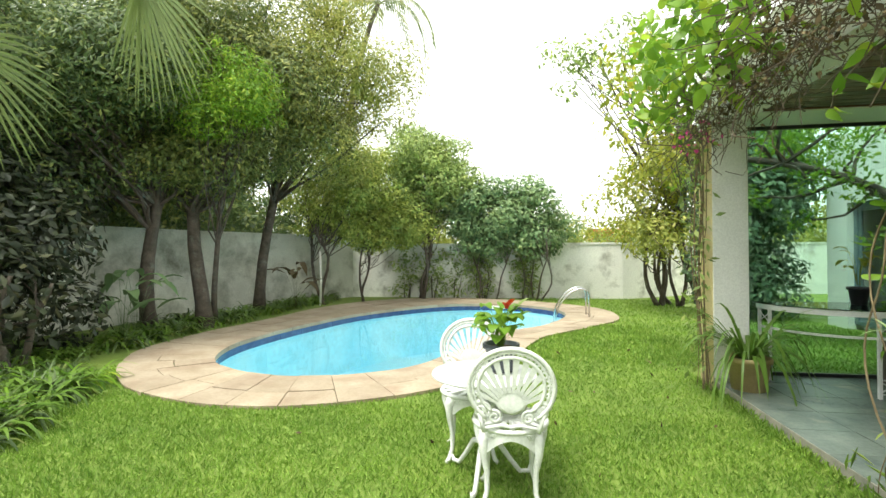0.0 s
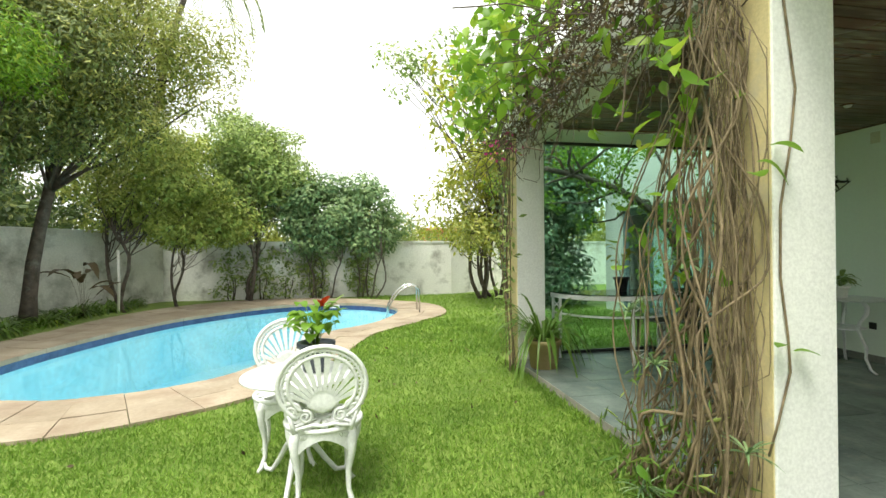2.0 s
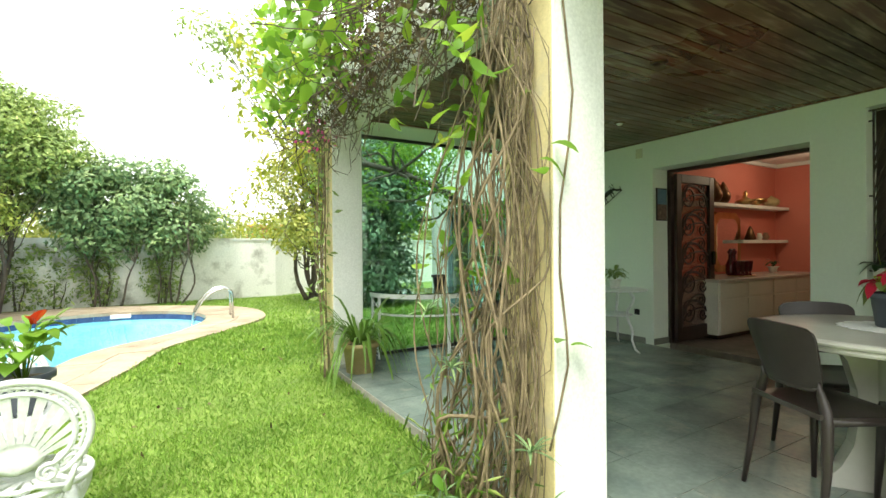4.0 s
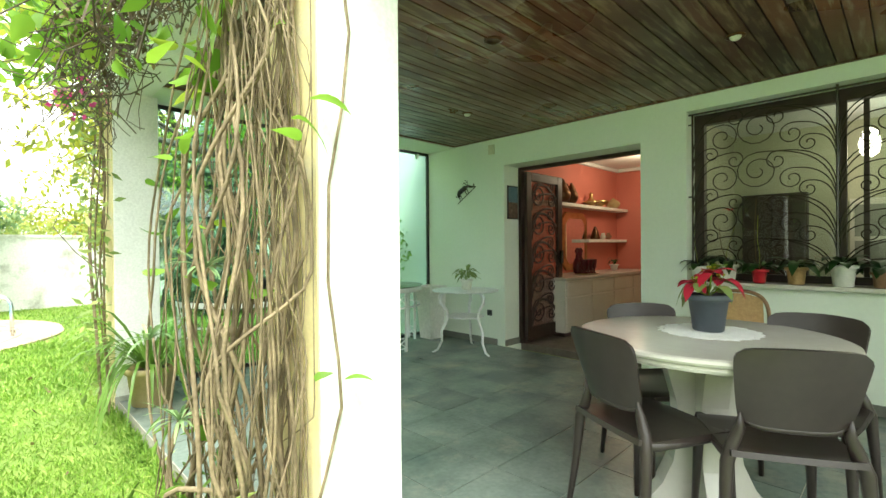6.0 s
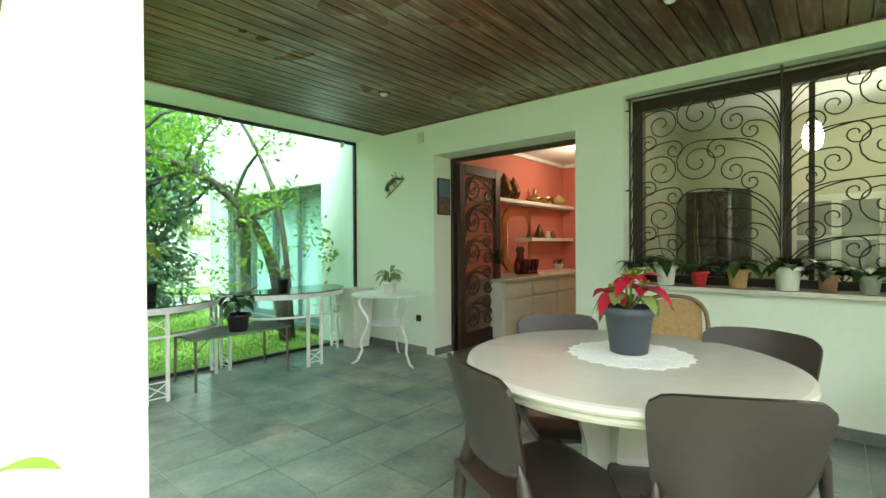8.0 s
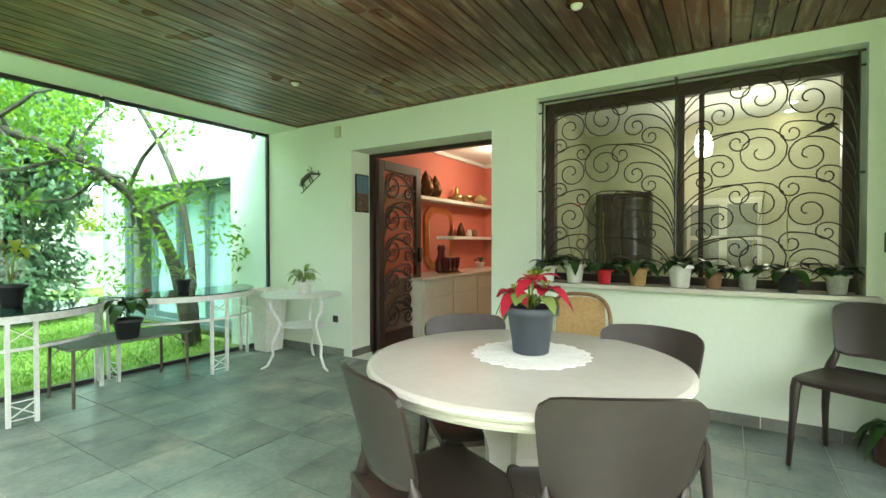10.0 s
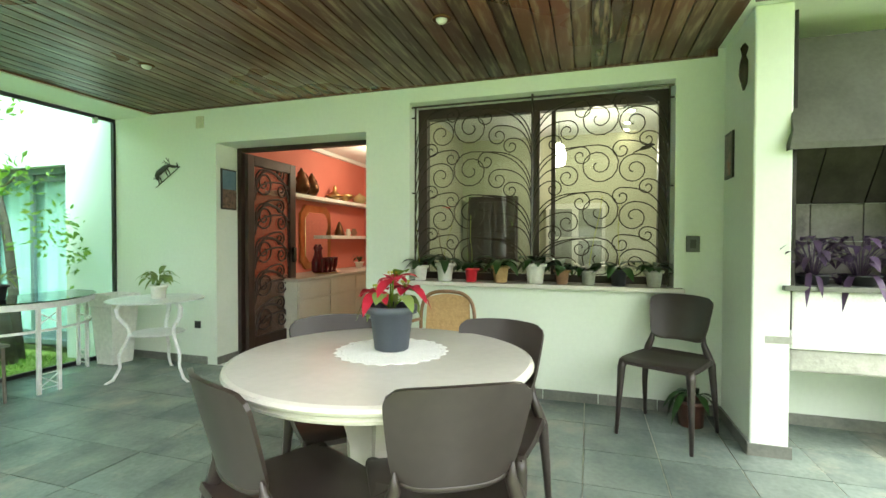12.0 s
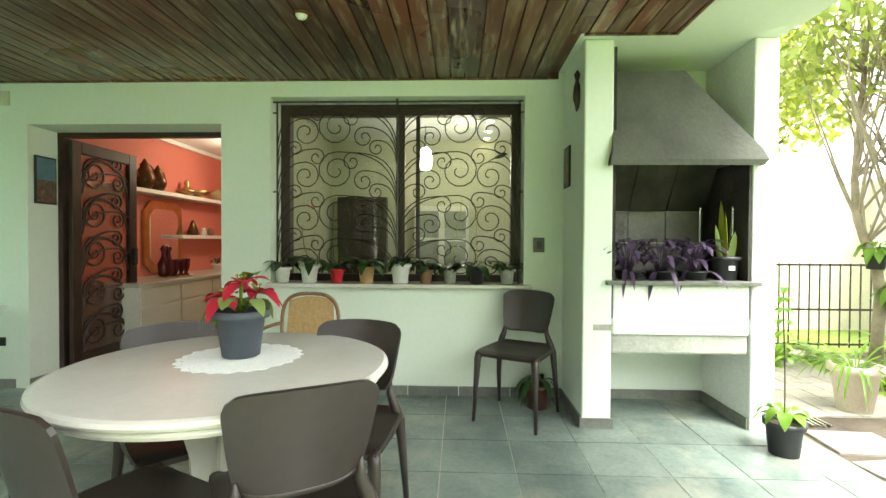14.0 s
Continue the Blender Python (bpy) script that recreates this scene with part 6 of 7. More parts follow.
tree("conifer", "bright green conifer branches in front of the dark tree", -5.4, 8.3, 0.06, sub_clumps(-4.35, 7.0, 3.85, 1.05, 0.6, 0.75, 44, 0.28, 206), 0.07, L_BRIGHT, 1150, 206, 1, aspect=0.28, droop=0.3, top_at=(-4.7, 7.6, 3.6))
tree("shrub_tree", "yellow green shrub tree before the garden wall", -4.75, 12.0, 0.05, sub_clumps(-4.3, 12.1, 2.9, 1.35, 0.9, 1.35, 62, 0.45, 207), 0.09, L_LIME, 900, 207, 2, aspect=0.42)
tree("shrub_tree", "light green feathery shrub by the wall corner", -3.9, 13.0, 0.04, sub_clumps(-3.3, 12.9, 2.1, 1.15, 0.7, 0.7, 34, 0.4, 208), 0.09, L_LIME, 900, 208, 2, aspect=0.42)
tree("round_tree", "round crowned tree rising over the garden wall", -2.35, 13.75, 0.05, sub_clumps(-2.25, 13.7, 3.55, 1.4, 1.0, 1.5, 88, 0.4, 209), 0.09, L_MID, 950, 209, 3, spread=0.14)
tree("round_bush", "dense rounded bush over the garden wall", -0.55, 13.8, 0.025, sub_clumps(-0.6, 13.7, 2.3, 1.0, 0.6, 1.05, 58, 0.38, 210), 0.11, L_BLUEGREEN, 720, 210, 4, spread=0.2)
tree("round_bush", "dense rounded bush over the garden wall", 0.75, 13.8, 0.025, sub_clumps(0.75, 13.7, 2.2, 0.95, 0.6, 0.95, 54, 0.38, 211), 0.11, L_BLUEGREEN, 720, 211, 4, spread=0.2)
for i, (bx, n) in enumerate(((-0.75, 9), (0.55, 10), (-2.2, 6), (-1.5, 4), (-3.0, 5))):
    tree("climber", "thin leafy climber growing up the garden wall", bx, 13.95, 0.018, [(bx + 0.22 * math.sin(k * 2.3 + i), 13.9, 0.15 + 1.3 * k / n, 0.32, 0.1, 0.22) for k in range(n)], 0.09, L_MID, 1300, 220 + i, 4, spread=0.1, category="climbing plant")
tree("bougainvillea", "yellow green bougainvillea spilling over the wall", 3.9, 12.6, 0.06, sub_clumps(3.6, 12.3, 2.7, 1.3, 1.2, 1.3, 40, 0.4, 230), 0.11, L_YELLOW, 240, 230, 4)
tree("garden_tree", "tree with fresh green leaves by the house wing", 4.3, 12.4, 0.05, sub_clumps(3.5, 11.0, 2.5, 0.95, 1.3, 1.5, 36, 0.38, 231), 0.1, L_OLIVE, 300, 231, 3)
tree("garden_tree", "tall tree with a light open crown", 5.0, 13.0, 0.12, sub_clumps(2.5, 11.0, 5.7, 1.5, 1.3, 0.8, 34, 0.28, 232), 0.11, L_MID, 240, 232, 1)
tree("shrub", "large glossy shrub behind the glass wall", 4.9, 11.0, 0.06, sub_clumps(5.05, 10.6, 2.0, 0.8, 1.0, 2.0, 62, 0.48, 233), 0.12, L_TEAL, 760, 233, 5, category="shrub")
tree("yellow_creeper", "yellow leaved creeper on the terrace corner", 2.62, 5.72, 0.02, sub_clumps(2.05, 6.3, 3.0, 0.5, 0.8, 1.0, 22, 0.24, 234), 0.09, L_YELLOW, 300, 234, 3)

# arching tree behind the glass
t = empty("garden_tree", 5.62, 6.45, LAWN_Z)
tagged(t, "old arching tree with sparse bright leaves behind the glass", "tree")
line = bezier((0, 0, -0.05), (-0.15, 0.1, 1.6), (-0.3, 0.2, 2.35), (-2.7, 0.8, 2.7), 14)
part("trunk", tube(bmesh.new(), line, [0.085 - 0.0035 * k for k in range(14)], 8), M_BARK, t, smooth=True)
part("trunk", tube(bmesh.new(), bezier((0.15, 0.1, -0.05), (0.1, 0.2, 1.2), (0.3, 0.3, 2.0), (-0.3, 0.9, 3.3), 12), [0.055 - 0.003 * k for k in range(12)], 8), M_BARK, t, smooth=True)
tips = []
g = np.random.default_rng(240)
for i in range(22):
    a = line[int(g.integers(6, 14))]
    e = a + Vector((g.normal() * 0.5, g.normal() * 0.5, abs(g.normal()) * 0.4 + (-0.5 if i % 3 == 0 else 0.1)))
    part("limb", tube(bmesh.new(), wander(a, e, 0.06, 6, 241 + i), [0.03 - 0.004 * k for k in range(6)], 5), M_BARK, t)
    tips.append(e)
pl, ol = clump_places([(e.x, e.y, e.z, 0.28, 0.28, 0.2) for e in tips] + [(-0.55, -0.3, 1.3, 0.3, 0.3, 0.35), (0.1, -0.5, 1.5, 0.22, 0.2, 0.35), (-0.5, -0.2, 1.8, 0.35, 0.3, 0.25), (0.3, -0.6, 1.2, 0.15, 0.15, 0.4), (-0.9, -0.2, 0.9, 0.25, 0.25, 0.4)] + [(g.uniform(-2.4, -0.6), g.uniform(0.4, 1.6), g.uniform(2.5, 3.5), 0.35, 0.35, 0.22) for i in range(14)], 1300, 0.2)
leaves_at("crown", pl, 0.08, L_BRIGHT, t, outward=ol * 0.5)

# fan palm fronds overhead
def fan_frond(parent, foot, hub, way, roll, n, length, seed):
    """A fan leaf: a stalk from foot to hub, and narrow pleated leaflets that spread from the hub round the way."""
    g = np.random.default_rng(seed)
    foot, hub, way = Vector(foot), Vector(hub), Vector(way).normalized()
    side = way.cross(Vector(roll)).normalized()
    nrm = side.cross(way)
    fr = part("frond", tube(bmesh.new(), wander(foot, hub, 0.05, 8, seed), 0.012, 6), L_PALM, parent)
    for k in range(n):
        a = radians(-78 + 156 * k / (n - 1)) + g.normal() * 0.02
        d = way * math.cos(a) + side * math.sin(a)
        ln = length * (0.75 + 0.25 * math.cos(a)) * g.uniform(0.9, 1.08)
        across = way * -math.sin(a) + side * math.cos(a)
        bm = bmesh.new()
        rows = []
        for t, w in ((0.0, 0.003), (0.25, 0.011), (0.55, 0.012), (0.8, 0.007), (1.0, 0.001)):
            p = hub + d * ln * t + Vector((0, 0, -0.22 * ln * t * t * (1 + 0.6 * abs(math.sin(a))))) 
            rows.append((bm.verts.new(p + across * w), bm.verts.new(p + nrm * w * 0.5), bm.verts.new(p - across * w)))
        for u, v in zip(rows, rows[1:]):
            bm.faces.new((u[0], u[1], v[1], v[0]))
            bm.faces.new((u[1], u[2], v[2], v[1]))
        part("leaflet", bm, L_PALM, fr)


palm = empty("palm", -2.9, 1.1, 0)
tagged(palm, "fan palm with hanging pleated fronds at the garden edge", "palm")
part("trunk", tube(bmesh.new(), wander((0, 0, -0.13), (0.1, 0.1, 3.1), 0.05, 8, 250), [0.13, 0.11, 0.1, 0.1, 0.1, 0.1, 0.11, 0.12], 10), M_BARK, palm, smooth=True)
fan_frond(palm, (0.1, 0.1, 3.1), (1.40, 1.16, 2.66), (0.3, 0.1, -0.7), (0.3, 0.9, 0.25), 24, 0.56, 260)
fan_frond(palm, (0.1, 0.1, 3.0), (0.42, 1.05, 2.36), (0.75, 0.3, -0.45), (0.2, 0.95, 0.2), 22, 0.56, 261)
fan_frond(palm, (0.1, 0.1, 3.05), (-0.6, 0.9, 2.9), (-0.5, 0.6, -0.4), (0.2, 0.9, 0.3), 18, 0.6, 262)

# vine on the first pillar
vine = empty("pillar_vine", 2.1, 2.2, LAWN_Z)
tagged(vine, "old woody vine with hanging stems climbing the terrace pillar", "climbing plant")
g = np.random.default_rng(300)
for i in range(84):
    y0, y1 = (g.uniform(-0.3, 0.0) if i % 3 else g.uniform(0.0, 0.42)), g.uniform(-0.3, -0.1) + (0.25 * g.random() if i % 6 == 0 else 0)
    x0, x1 = g.uniform(-0.1, 0.1), g.uniform(-0.06, 0.1)
    r = 0.002 + 0.0068 * g.random() ** 2.2
    line = wander((x0, y0, -0.03 + (0.5 * g.random() if i % 4 == 0 else 0)), (x1, y1, g.uniform(1.9, 3.05)), 0.07 + (0.2 if i % 3 == 0 else 0.09) * g.random(), 26, 310 + i)
    w1, w2 = g.uniform(2.0, 6.0), g.uniform(0, 6.28)
    for k, p in enumerate(line):
        p.y += (0.03 + 0.03 * (i % 3 == 0)) * math.sin(w1 * k / 7 + w2) * min(1, k / 4)
        p.x = max(min(p.x + 0.02 * math.cos(w1 * k / 6 + w2), 0.12 - r), -0.16)
        p.y = max(p.y, -0.335)
    part("stem", tube(bmesh.new(), line, [r * (1.15 - 0.4 * k / 25) for k in range(26)], 6), M_VINE, vine, smooth=True)
for i in range(7):
    line = wander((g.uniform(-0.2, 0.0), g.uniform(0.0, 0.55), -0.02), (g.uniform(-0.15, 0.05), g.uniform(-0.25, -0.05), g.uniform(0.6, 1.3)), 0.1, 14, 400 + i)
    for p in line:
        p.x = min(p.x, 0.1)
    part("stem", tube(bmesh.new(), line, 0.009, 6), M_VINE, vine, smooth=True)
# single stem over the white face
part("stem", tube(bmesh.new(), [(0.145, -0.345, 2.7), (0.2, -0.342, 2.35), (0.25, -0.342, 2.0), (0.22, -0.342, 1.75), (0.17, -0.342, 1.5), (0.165, -0.342, 1.2), (0.2, -0.342, 0.95), (0.21, -0.342, 0.8), (0.15, -0.342, 0.6), (0.1, -0.34, 0.45)], 0.005, 5), M_VINE, vine, smooth=True)
for (ux, uz, dx, dz, ln) in ((0.21, 0.89, 1, 0.05, 0.1), (0.17, 0.92, -1, 0.2, 0.1), (0.1, 1.75, 1, -0.1, 0.13), (0.06, 1.62, -0.8, 0.2, 0.14), (0.04, 1.68, 0.6, -0.7, 0.12)):
    bm = bmesh.new()
    broad_leaf(bm, (ux, -0.36, uz), (dx, -0.5), ln, ln * 0.55, 0.2, 0.4 - dz)
    part("leaf", bm, L_BRIGHT, vine, smooth=True)
# twig tangle along the beam, and its leaves
bm = bmesh.new()
for i in range(430):
    f = g.random() ** 1.3
    a = (g.uniform(-0.15, 0.12), -0.25 + 3.1 * f, g.uniform(2.55, 3.3) - 0.3 * f)
    b = (a[0] + g.normal() * 0.25 - 0.1, a[1] + g.normal() * 0.4, a[2] + g.normal() * 0.28 - 0.12)
    tube(bm, wander(a, (min(b[0], 0.12), b[1], max(b[2], 1.9)), 0.08, 7, 500 + i), 0.002 + 0.0025 * g.random(), 4)
tagged(part("twig_tangle", bm, M_TWIG, vine, "tangle of dry dark twigs under the roof edge"), kind="stuff")
pl = np.stack([g.uniform(-0.5, 0.14, 1500), -0.3 + 3.6 * g.random(1500), 2.5 + np.abs(g.normal(size=1500)) * 0.45 - 0.25 * g.random(1500)], 1)
leaves_at("dry_leaves", pl[:1400] * [0.7, 0.6, 1], 0.045, L_DRY, vine, aspect=0.5, droop=0.8)
pl = np.concatenate([np.stack([g.uniform(-0.55, 0.05, 1000), 0.75 + 2.85 * g.random(1000), 2.0 + 1.6 * g.random(1000) ** 0.8], 1)])
keep = pl[:, 2] > 2.68 - 0.14 * (np.sin(pl[:, 1] * 5) + 0.6)
big = pl[keep]
round_leaves_at("leaves", big, 0.125, L_BRIGHT, vine)
pl = np.stack([g.uniform(-0.2, 0.05, 46), g.uniform(-0.3, 0.45, 46), g.uniform(0.0, 2.0, 46)], 1)
round_leaves_at("leaves", pl, 0.085, L_BRIGHT, vine, 0.45)
hang = []
bm = bmesh.new()
for i in range(6):
    a = Vector((g.uniform(-0.3, -0.05), g.uniform(-0.1, 0.35), g.uniform(2.3, 2.7)))
    b = a + Vector((g.normal() * 0.1, abs(g.normal()) * 0.1, -g.uniform(0.3, 0.7)))
    line = wander(a, b, 0.09, 9, 1500 + i)
    tube(bm, line, 0.0022, 4)
    hang += [tuple(p + Vector((g.normal() * 0.02, g.normal() * 0.02, 0))) for p in line[1:] for q in range(2)]
tagged(part("twig_tangle", bm, M_TWIG, vine, "thin hanging green twigs"), kind="stuff")
round_leaves_at("leaves", np.array(hang), 0.1, L_BRIGHT, vine, 0.5)
pl = np.stack([g.uniform(-0.25, 0.08, 260), g.uniform(-0.25, 0.45, 260), np.abs(g.normal(size=260)) * 0.28], 1)
leaves_at("leaves", pl, 0.11, L_SPIDER, vine, aspect=0.14, droop=-0.7)
pl = np.stack([g.uniform(-0.25, 0.05, 34), 2.3 + 0.5 * g.random(34), 2.25 + 0.25 * g.random(34)], 1)
leaves_at("blossom", pl, 0.05, L_PINK, vine, 0.8)
for i, (px, py, pz) in enumerate(((0.02, -0.37, 0.2), (-0.02, -0.36, 0.48), (-0.15, 0.05, 0.75), (-0.2, 0.2, 1.0), (-0.12, -0.12, 1.25), (-0.2, 0.1, 0.12), (-0.08, -0.3, 0.1))):
    bm = bmesh.new()
    for k in range(22):
        a = g.uniform(0, 6.28)
        broad_leaf(bm, (px, py, pz), (math.cos(a), math.sin(a) - 0.6), g.uniform(0.08, 0.16), 0.011, g.uniform(0.2, 1.2), 0.5)
    part("air_plant", bm, L_BLUEGREEN, vine)
# creeper on the second pillar
v2 = empty("pillar_vine", 2.2, 5.2, LAWN_Z)
tagged(v2, "thin climbing stems on the far terrace pillar", "climbing plant")
for i in range(6):
    line = wander((g.uniform(-0.06, 0.03), g.uniform(-0.2, 0.15), 0), (g.uniform(-0.06, 0.03), g.uniform(-0.15, 0.15), 2.6), 0.05, 16, 600 + i)
    for p in line:
        p.x = min(p.x, 0.025)
    part("stem", tube(bmesh.new(), line, 0.004 + 0.004 * g.random(), 5), M_VINE, v2)
pl = np.stack([g.uniform(-0.15, 0.03, 260), g.uniform(-0.25, 0.25, 260), 2.7 * g.random(260) ** 0.7], 1)
leaves_at("leaves", pl, 0.09, L_MID, v2, aspect=0.4, droop=0.4)

# ---- side yard ----
structure("path_bed", boxes((4.0, 8.0, -6.0, -1.8, -0.2, -0.07)), M_SOIL, "bare brown earth of the side yard", "ground")
structure("yard_side_wall", boxes((9.6, 9.8, -6.0, -1.65, -0.2, 2.15)), surface("cream_yard_paint", (0.66, 0.62, 0.46), (0.76, 0.72, 0.56), 1.2, 0.9, 40, 0.2, stain=(0.4, 0.4, 0.34), stain_scale=1.5), "cream painted side yard wall")
structure("neighbour_wall", boxes((12.0, 12.3, -6.0, 6.0, -0.2, 4.2)), M_WHITE, "tall white neighbouring wall")
path = empty("path")
tagged(path, "pale concrete stepping stones and paving in the side yard", "path", "", "structure")
for a, b, c, d, r in ((4.75, 5.12, -2.32, -1.93, 8), (5.2, 5.55, -2.4, -1.95, -4), (4.3, 4.65, -2.25, -1.9, 5)):
    bm = boxes((-(b - a) / 2, (b - a) / 2, -(d - c) / 2, (d - c) / 2, -0.05, 0.02), bevel=0.008)
    ob = part("paver", bm, M_TILE_IVORY, path)
    ob.matrix_basis = pose((a + b) / 2, (c + d) / 2, -0.07, 0, 0, r)
g = np.random.default_rng(700)
for i in range(13):
    for j in range(9):
        ob = part("brick_paver", boxes((-0.1, 0.1, -0.1, 0.1, -0.03, 0.012)), M_TILE_IVORY, path) if i + j == 0 else new("brick_paver", pav)
        pav = ob.data
        ob.parent = path
        ob.matrix_basis = pose(5.95 + 0.207 * i, -3.75 + 0.207 * j, -0.068 + 0.003 * g.random(), 0, 0, g.normal())
grate = empty("drain_grate", 5.72, -2.05, -0.055)
tagged(grate, "grey metal drain grate in the paving", "drain")
for i in range(9):
    part("bar", boxes((-0.08, 0.08, -0.18 + 0.04 * i, -0.16 + 0.04 * i, -0.01, 0.006)), M_STEEL, grate)
q = potted("planter", "tall cream round planter with arching grass leaves", 5.98, -2.66, -0.06, 0.165, 0.11, 0.37, surface("cream_planter", (0.62, 0.54, 0.44), (0.7, 0.62, 0.52), 4, 0.7))
g = np.random.default_rng(710)
for i in range(46):
    bm = bmesh.new()
    a = g.uniform(0, 6.283)
    broad_leaf(bm, (0.05 * math.cos(a), 0.05 * math.sin(a), 0.33), (math.cos(a), math.sin(a)), g.uniform(0.25, 0.5), 0.022, g.uniform(0.5, 1.2), g.uniform(0.8, 1.4))
    part("leaf", bm, L_BRIGHT, q)
fence = empty("fence", 8.0, -4.0, -0.05)
tagged(fence, "black iron railing fence of the side yard", "fence")
for i in range(34):
    part("bar", boxes((-0.006, 0.006, -1.95 + 0.12 * i - 0.006, -1.95 + 0.12 * i + 0.006, 0.04, 1.06)), M_IRON, fence)
for z in (0.08, 0.5, 1.04):
    part("rail", boxes((-0.012, 0.012, -2.0, 2.1, z - 0.012, z + 0.012)), M_IRON, fence)
# first crown is widened beyond its visible part to shade the terrace end
tree("yard_tree", "slender multi stemmed tree in the side yard", 7.0, -3.75, 0.055, sub_clumps(6.5, -3.7, 3.9, 2.0, 1.7, 1.1, 80, 0.42, 720), 0.1, L_LIME, 380, 720, 3, spread=0.07, bark=M_PALEBARK)
tree("yard_tree", "light leafy tree beyond the yard wall", 10.8, -4.0, 0.1, sub_clumps(10.3, -4.3, 3.9, 1.2, 1.8, 1.2, 40, 0.5, 721), 0.13, L_YELLOW, 260, 721, 2)
for i, (bx, by, s) in enumerate(((7.5, -3.0, 0.5), (7.4, -3.6, 0.6), (6.6, -4.3, 0.7), (7.6, -4.6, 0.6), (6.4, -3.4, 0.45))):
    tuft("yard_plant", "low green foliage plant by the fence", bx, by, -0.07, 36, s, 0.06, L_MID if i % 2 else L_BRIGHT, 730 + i, 1.0, 1.0, "plant", "low yard plants")
for i, (hx, hy, hz) in enumerate(((6.85, -3.78, 0.62), (6.9, -3.6, 1.0), (6.6, -3.72, 0.3))):
    q = potted("hanging_plant", "black pot with trailing leaves hung on the yard tree", hx, hy, hz, 0.09, 0.07, 0.14, M_POTBLACK, "potted plant", False, "hanging pots in the yard")
    leafy("leaf", q, 16, 0.13, 0.12, 0.17, 0.08, L_BRIGHT, 740 + i, 0.03, 0.5, 1.2)
    part("hook", tube(bmesh.new(), [(0.09, 0, 0.13), (0.05, 0, 0.36), (0.07, 0, 0.44)], 0.003, 4), M_STEEL, q)
    part("hook", tube(bmesh.new(), [(-0.09, 0, 0.13), (0.02, 0, 0.36), (0.07, 0, 0.44)], 0.003, 4), M_STEEL, q)

# ---- beyond the walls ----
far_palm = empty("palm", -6.2, 16.6, LAWN_Z)
tagged(far_palm, "tall slender feather palm beyond the garden wall", "palm")
stem_line = bezier((0, 0, -0.05), (0.1, 0.0, 4.0), (0.2, 0.0, 7.5), (1.5, 0.1, 10.6), 14)
part("trunk", tube(bmesh.new(), stem_line, [0.15 - 0.005 * k for k in range(14)], 10), M_BARK, far_palm, smooth=True)
g = np.random.default_rng(790)
for i in range(11):
    a = i * 0.571 + g.uniform(-0.15, 0.15)
    hub, reach = stem_line[-1], g.uniform(1.5, 2.1)
    out = Vector((math.cos(a), math.sin(a), 0))
    rib = bezier(hub, hub + out * reach * 0.45 + Vector((0, 0, 0.55)), hub + out * reach * 0.95 + Vector((0, 0, 0.1)), hub + out * reach + Vector((0, 0, -1.5)), 26)
    bm = tube(bmesh.new(), rib, [0.022 - 0.0007 * k for k in range(26)], 5)
    for k in range(3, 26):
        for sd in (-1, 1):
            w = Vector((-out.y * sd, out.x * sd, 0)) * 0.6 + out * 0.35
            tip = rib[k] + w * 0.4 + Vector((0, 0, -0.28 - 0.12 * g.random()))
            d = out * 0.022
            bm.faces.new([bm.verts.new(q) for q in (rib[k] - d, rib[k] + d, (rib[k] + tip) / 2 + d + Vector((0, 0, 0.05)), tip, (rib[k] + tip) / 2 - d + Vector((0, 0, 0.05)))])
    part("frond", bm, L_PALM, far_palm)
g = np.random.default_rng(800)
rows = []
for i in range(150):
    f = i / 150
    rows.append((-9.9 - 1.5 * g.random() - 2.0 * (1 - f) * 0.5, -6 + 23 * f, g.uniform(0.8, 6.4), 1.4, 1.3, 1.2))
rows += [(g.uniform(-9.6, -8.4) + 0.1 * k, 8.5 + 0.5 * k, g.uniform(1.4, 3.6), 1.0, 0.9, 0.8) for k in range(16)]
pl, ol = clump_places(rows, 700, 0.4)
w = leaves_at("hedge", pl, 0.2, L_DARK, None, outward=ol * 0.5)
tagged(w, "dark tall hedge beyond the garden wall", "hedge", "", "stuff")
rows = [(g.uniform(-9, 13), g.uniform(17.5, 22), g.uniform(0.6, 2.6), 1.2, 1.0, 0.9) for i in range(60)]
pl, ol = clump_places(rows, 420, 0.4)
w = leaves_at("far_woods", pl, 0.2, L_OLIVE, None, outward=ol * 0.5)
tagged(w, "far greenery beyond the garden wall", "trees", "", "stuff")
rows = [(g.uniform(1.2, 4.4), 14.35 + 0.15 * g.random(), 1.55 + 0.2 * g.random(), 0.35, 0.2, 0.17) for i in range(22)]
pl, ol = clump_places(rows, 900, 0.4)
w = leaves_at("wall_creeper", pl, 0.09, L_MID, None, outward=ol * 0.5)
tagged(w, "green creeper along the top of the garden wall", "climbing plant")
hut = empty("neighbour_house", 4.6, 22.5, 0)
tagged(hut, "orange tiled outbuilding beyond the garden wall", "building")
part("wall", boxes((-0.9, 0.9, -0.6, 0.6, -0.1, 2.2)), M_ORANGE, hut)
part("roof", boxes((-1.05, 1.05, -0.75, 0.75, 2.2, 2.32)), M_ORANGE, hut)
for i in range(3):
    part("vent", boxes((-0.7 + 0.5 * i, -0.45 + 0.5 * i, -0.62, -0.59, 1.2, 1.9)), M_DARKWOOD, hut)

# ---- lawn grass ----
def in_ring(px, py, ring):
    inside = np.zeros(len(px), bool)
    n = len(ring)
    for i in range(n):
        a, b = ring[i], ring[(i + 1) % n]
        cond = ((a.y > py) != (b.y > py)) & (px < (b.x - a.x) * (py - a.y) / (b.y - a.y + 1e-12) + a.x)
        inside ^= cond
    return inside


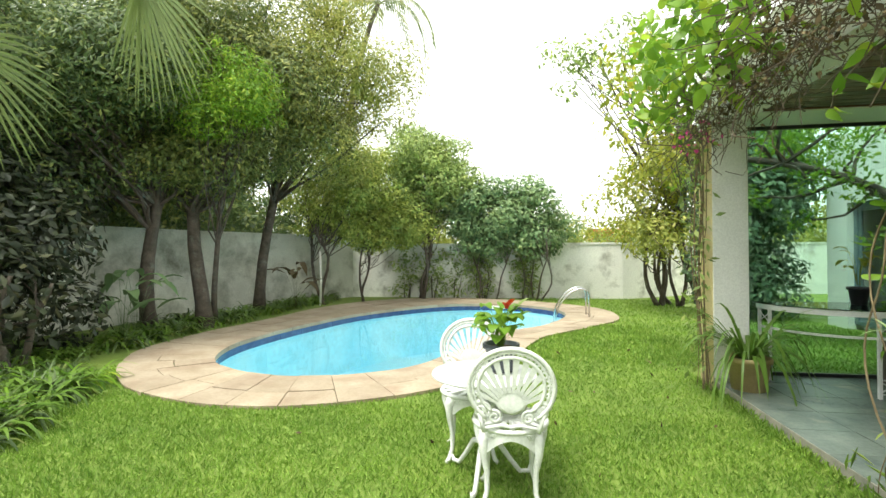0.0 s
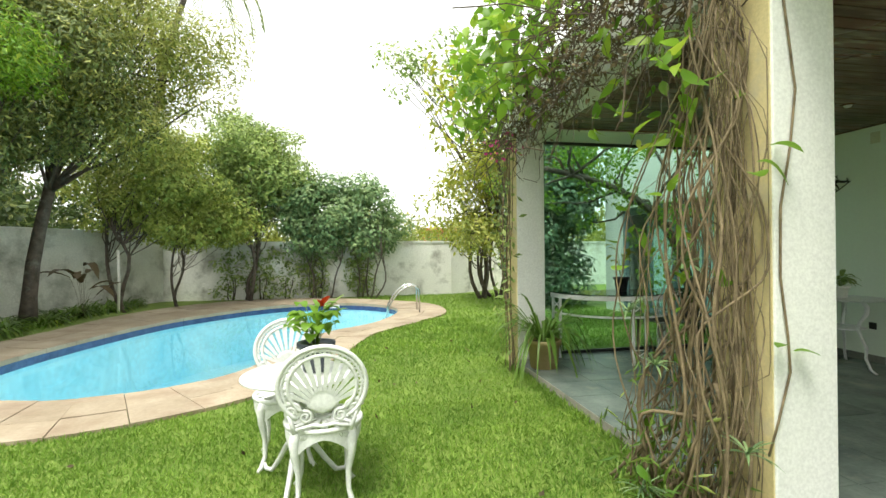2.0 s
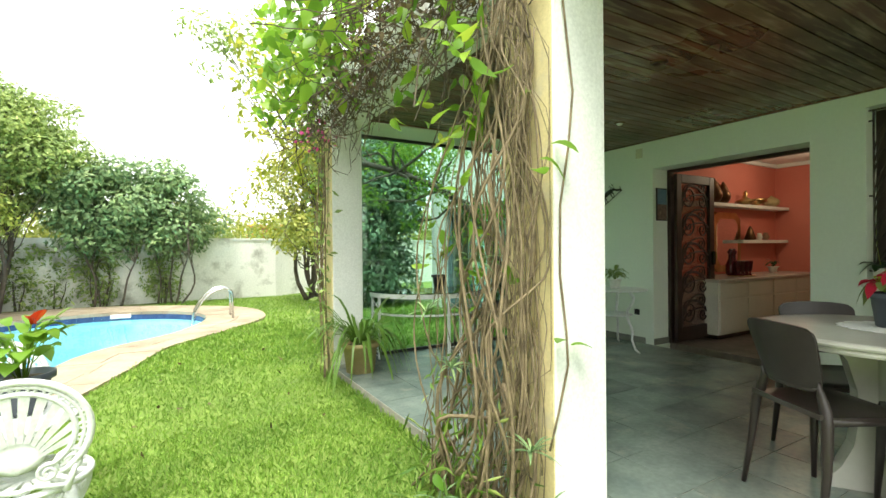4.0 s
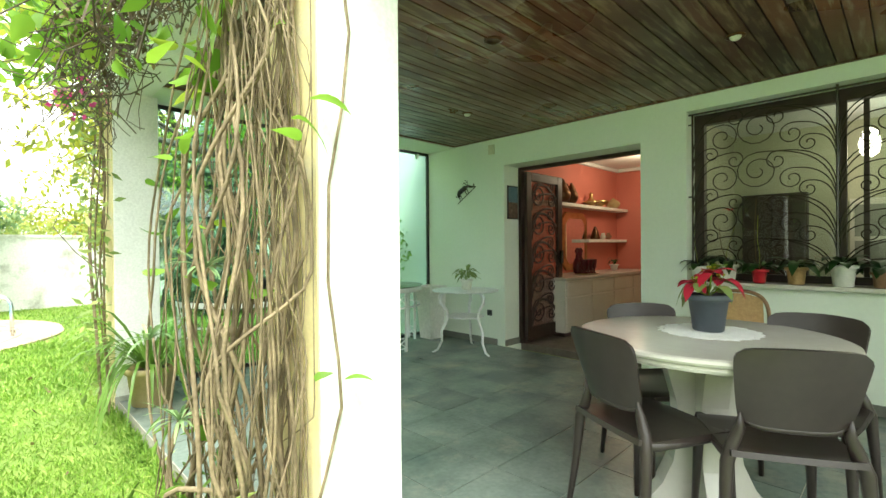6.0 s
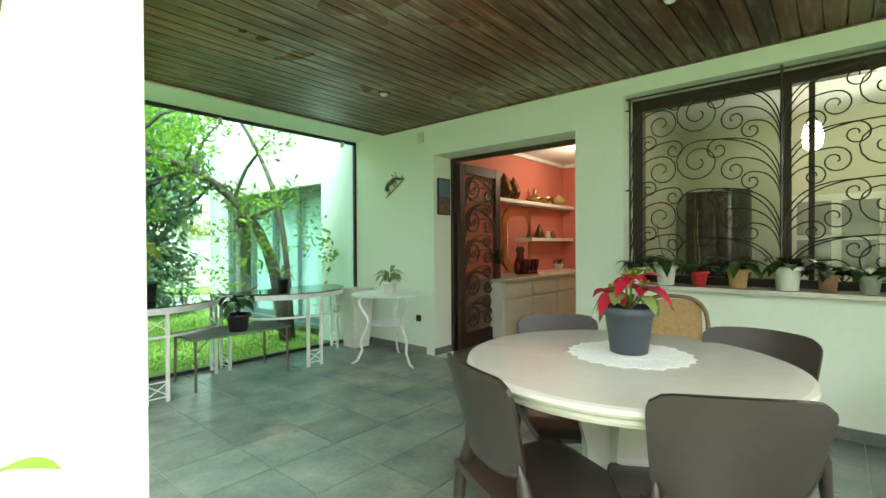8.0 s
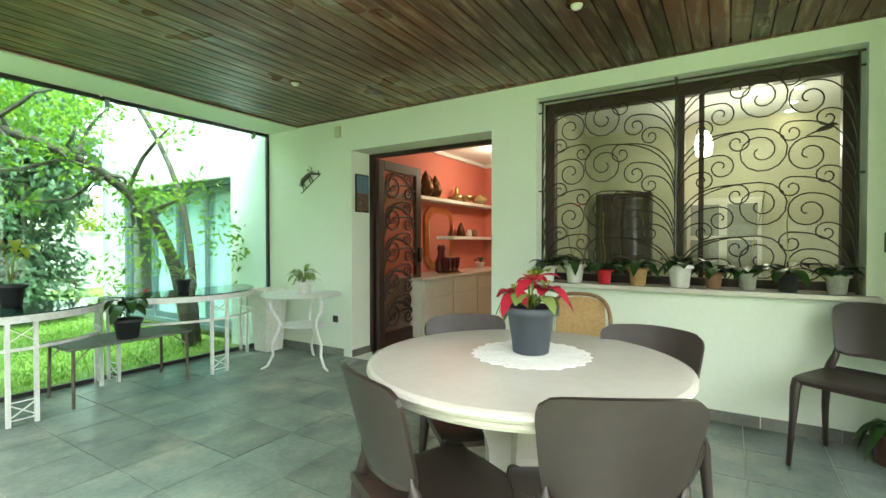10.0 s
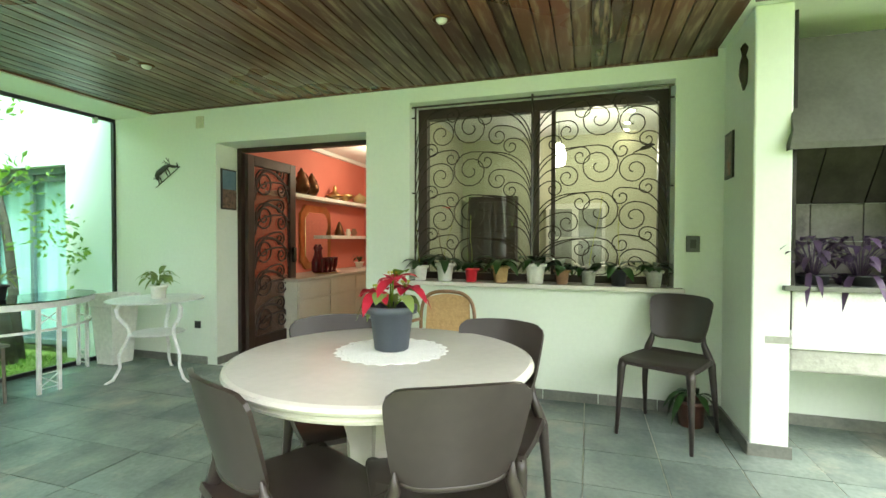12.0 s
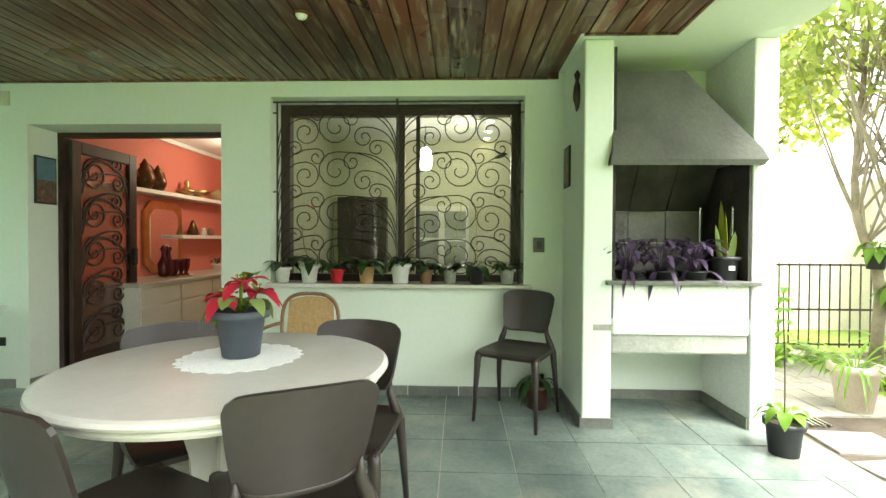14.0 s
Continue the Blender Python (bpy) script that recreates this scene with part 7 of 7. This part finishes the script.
g = np.random.default_rng(900)
pts = []
for x0, x1, y0, y1, dens in ((-3.6, 2.26, 0.9, 4.2, 5600), (-4.4, 2.26, 4.2, 6.0, 3000), (-0.5, 2.6, 6.0, 9.0, 1900), (0.5, 5.9, 9.0, 14.0, 600), (2.3, 5.9, 5.45, 9.0, 900), (-4.2, -1.0, -1.0, 0.9, 300)):
    n = int((x1 - x0) * (y1 - y0) * dens)
    pts.append(np.stack([g.uniform(x0, x1, n), g.uniform(y0, y1, n), np.full(n, LAWN_Z - 0.012)], 1))
pts = np.concatenate(pts)
pts = pts[~in_ring(pts[:, 0], pts[:, 1], p_out)]
far = np.clip((pts[:, 1] - 2) / 9, 0, 1)
near = pts[pts[:, 1] < 6.0]
wide = pts[pts[:, 1] >= 6.0]
up = np.array([0, 0, 0.9])
grass = leaves_at("grass", near, 0.042, L_LAWN, None, aspect=0.17, up=0.8, outward=up)
tagged(grass, "short dense green lawn grass", "grass", "", "stuff")
grass = leaves_at("grass", wide, 0.06, L_LAWN, None, aspect=0.24, up=0.8, outward=up)
tagged(grass, "short dense green lawn grass", "grass", "", "stuff")
n = 1500
edge = np.stack([2.25 - np.abs(g.normal(size=n)) * 0.05, g.uniform(1.0, 5.4, n), np.full(n, LAWN_Z)], 1)
grass = leaves_at("grass_edge", edge, 0.07, L_LAWN, None, aspect=0.12, up=0.8, outward=up)
tagged(grass, "longer grass along the terrace edge", "grass", "", "stuff")
fallen = np.stack([g.uniform(-2.5, 2.1, 46), g.uniform(1.2, 8, 46), np.full(46, LAWN_Z + 0.02)], 1)
fallen = fallen[~in_ring(fallen[:, 0], fallen[:, 1], p_out)]
lv = leaves_at("fallen_leaves", fallen, 0.06, L_DRY, None, aspect=0.5, up=0.9)
tagged(lv, "a few dry leaves fallen on the lawn", "leaves", "", "stuff")

# ---- slate tiles of the terrace floor ----
floor = empty("floor")
tagged(floor, "grey green slate tile terrace floor", "floor", "", "structure")
T = 0.4135
tile_meshes = []
for k in range(6):
    bm = boxes((-T / 2 + 0.003, T / 2 - 0.003, -T / 2 + 0.003, T / 2 - 0.003, -0.02, 0.0))
    for v in bm.verts:
        if v.co.z > -0.01:
            v.co.z += random.uniform(-0.0012, 0.0012)
    me = bpy.data.meshes.new("tile")
    bm.to_mesh(me)
    bm.free()
    me.materials.append(M_SLATE)
    tile_meshes.append(me)
gx = 3.92 - 4 * T
for i in range(10):
    for j in range(18):
        x0, x1 = gx + i * T, gx + (i + 1) * T
        y0, y1 = 0.54 - 6 * T + j * T, 0.54 - 5 * T + j * T
        a, b, c, d = max(x0, 2.262), min(x1, 6.0), max(y0, -1.8), min(y1, 5.42)
        if b - a < 0.02 or d - c < 0.02:
            continue
        ob = new("tile", tile_meshes[(i * 7 + j * 3) % 6])
        ob.location = ((a + b) / 2, (c + d) / 2, random.uniform(-0.0008, 0.0008))
        ob.scale = ((b - a) / T, (d - c) / T, 1)
        ob.parent = floor
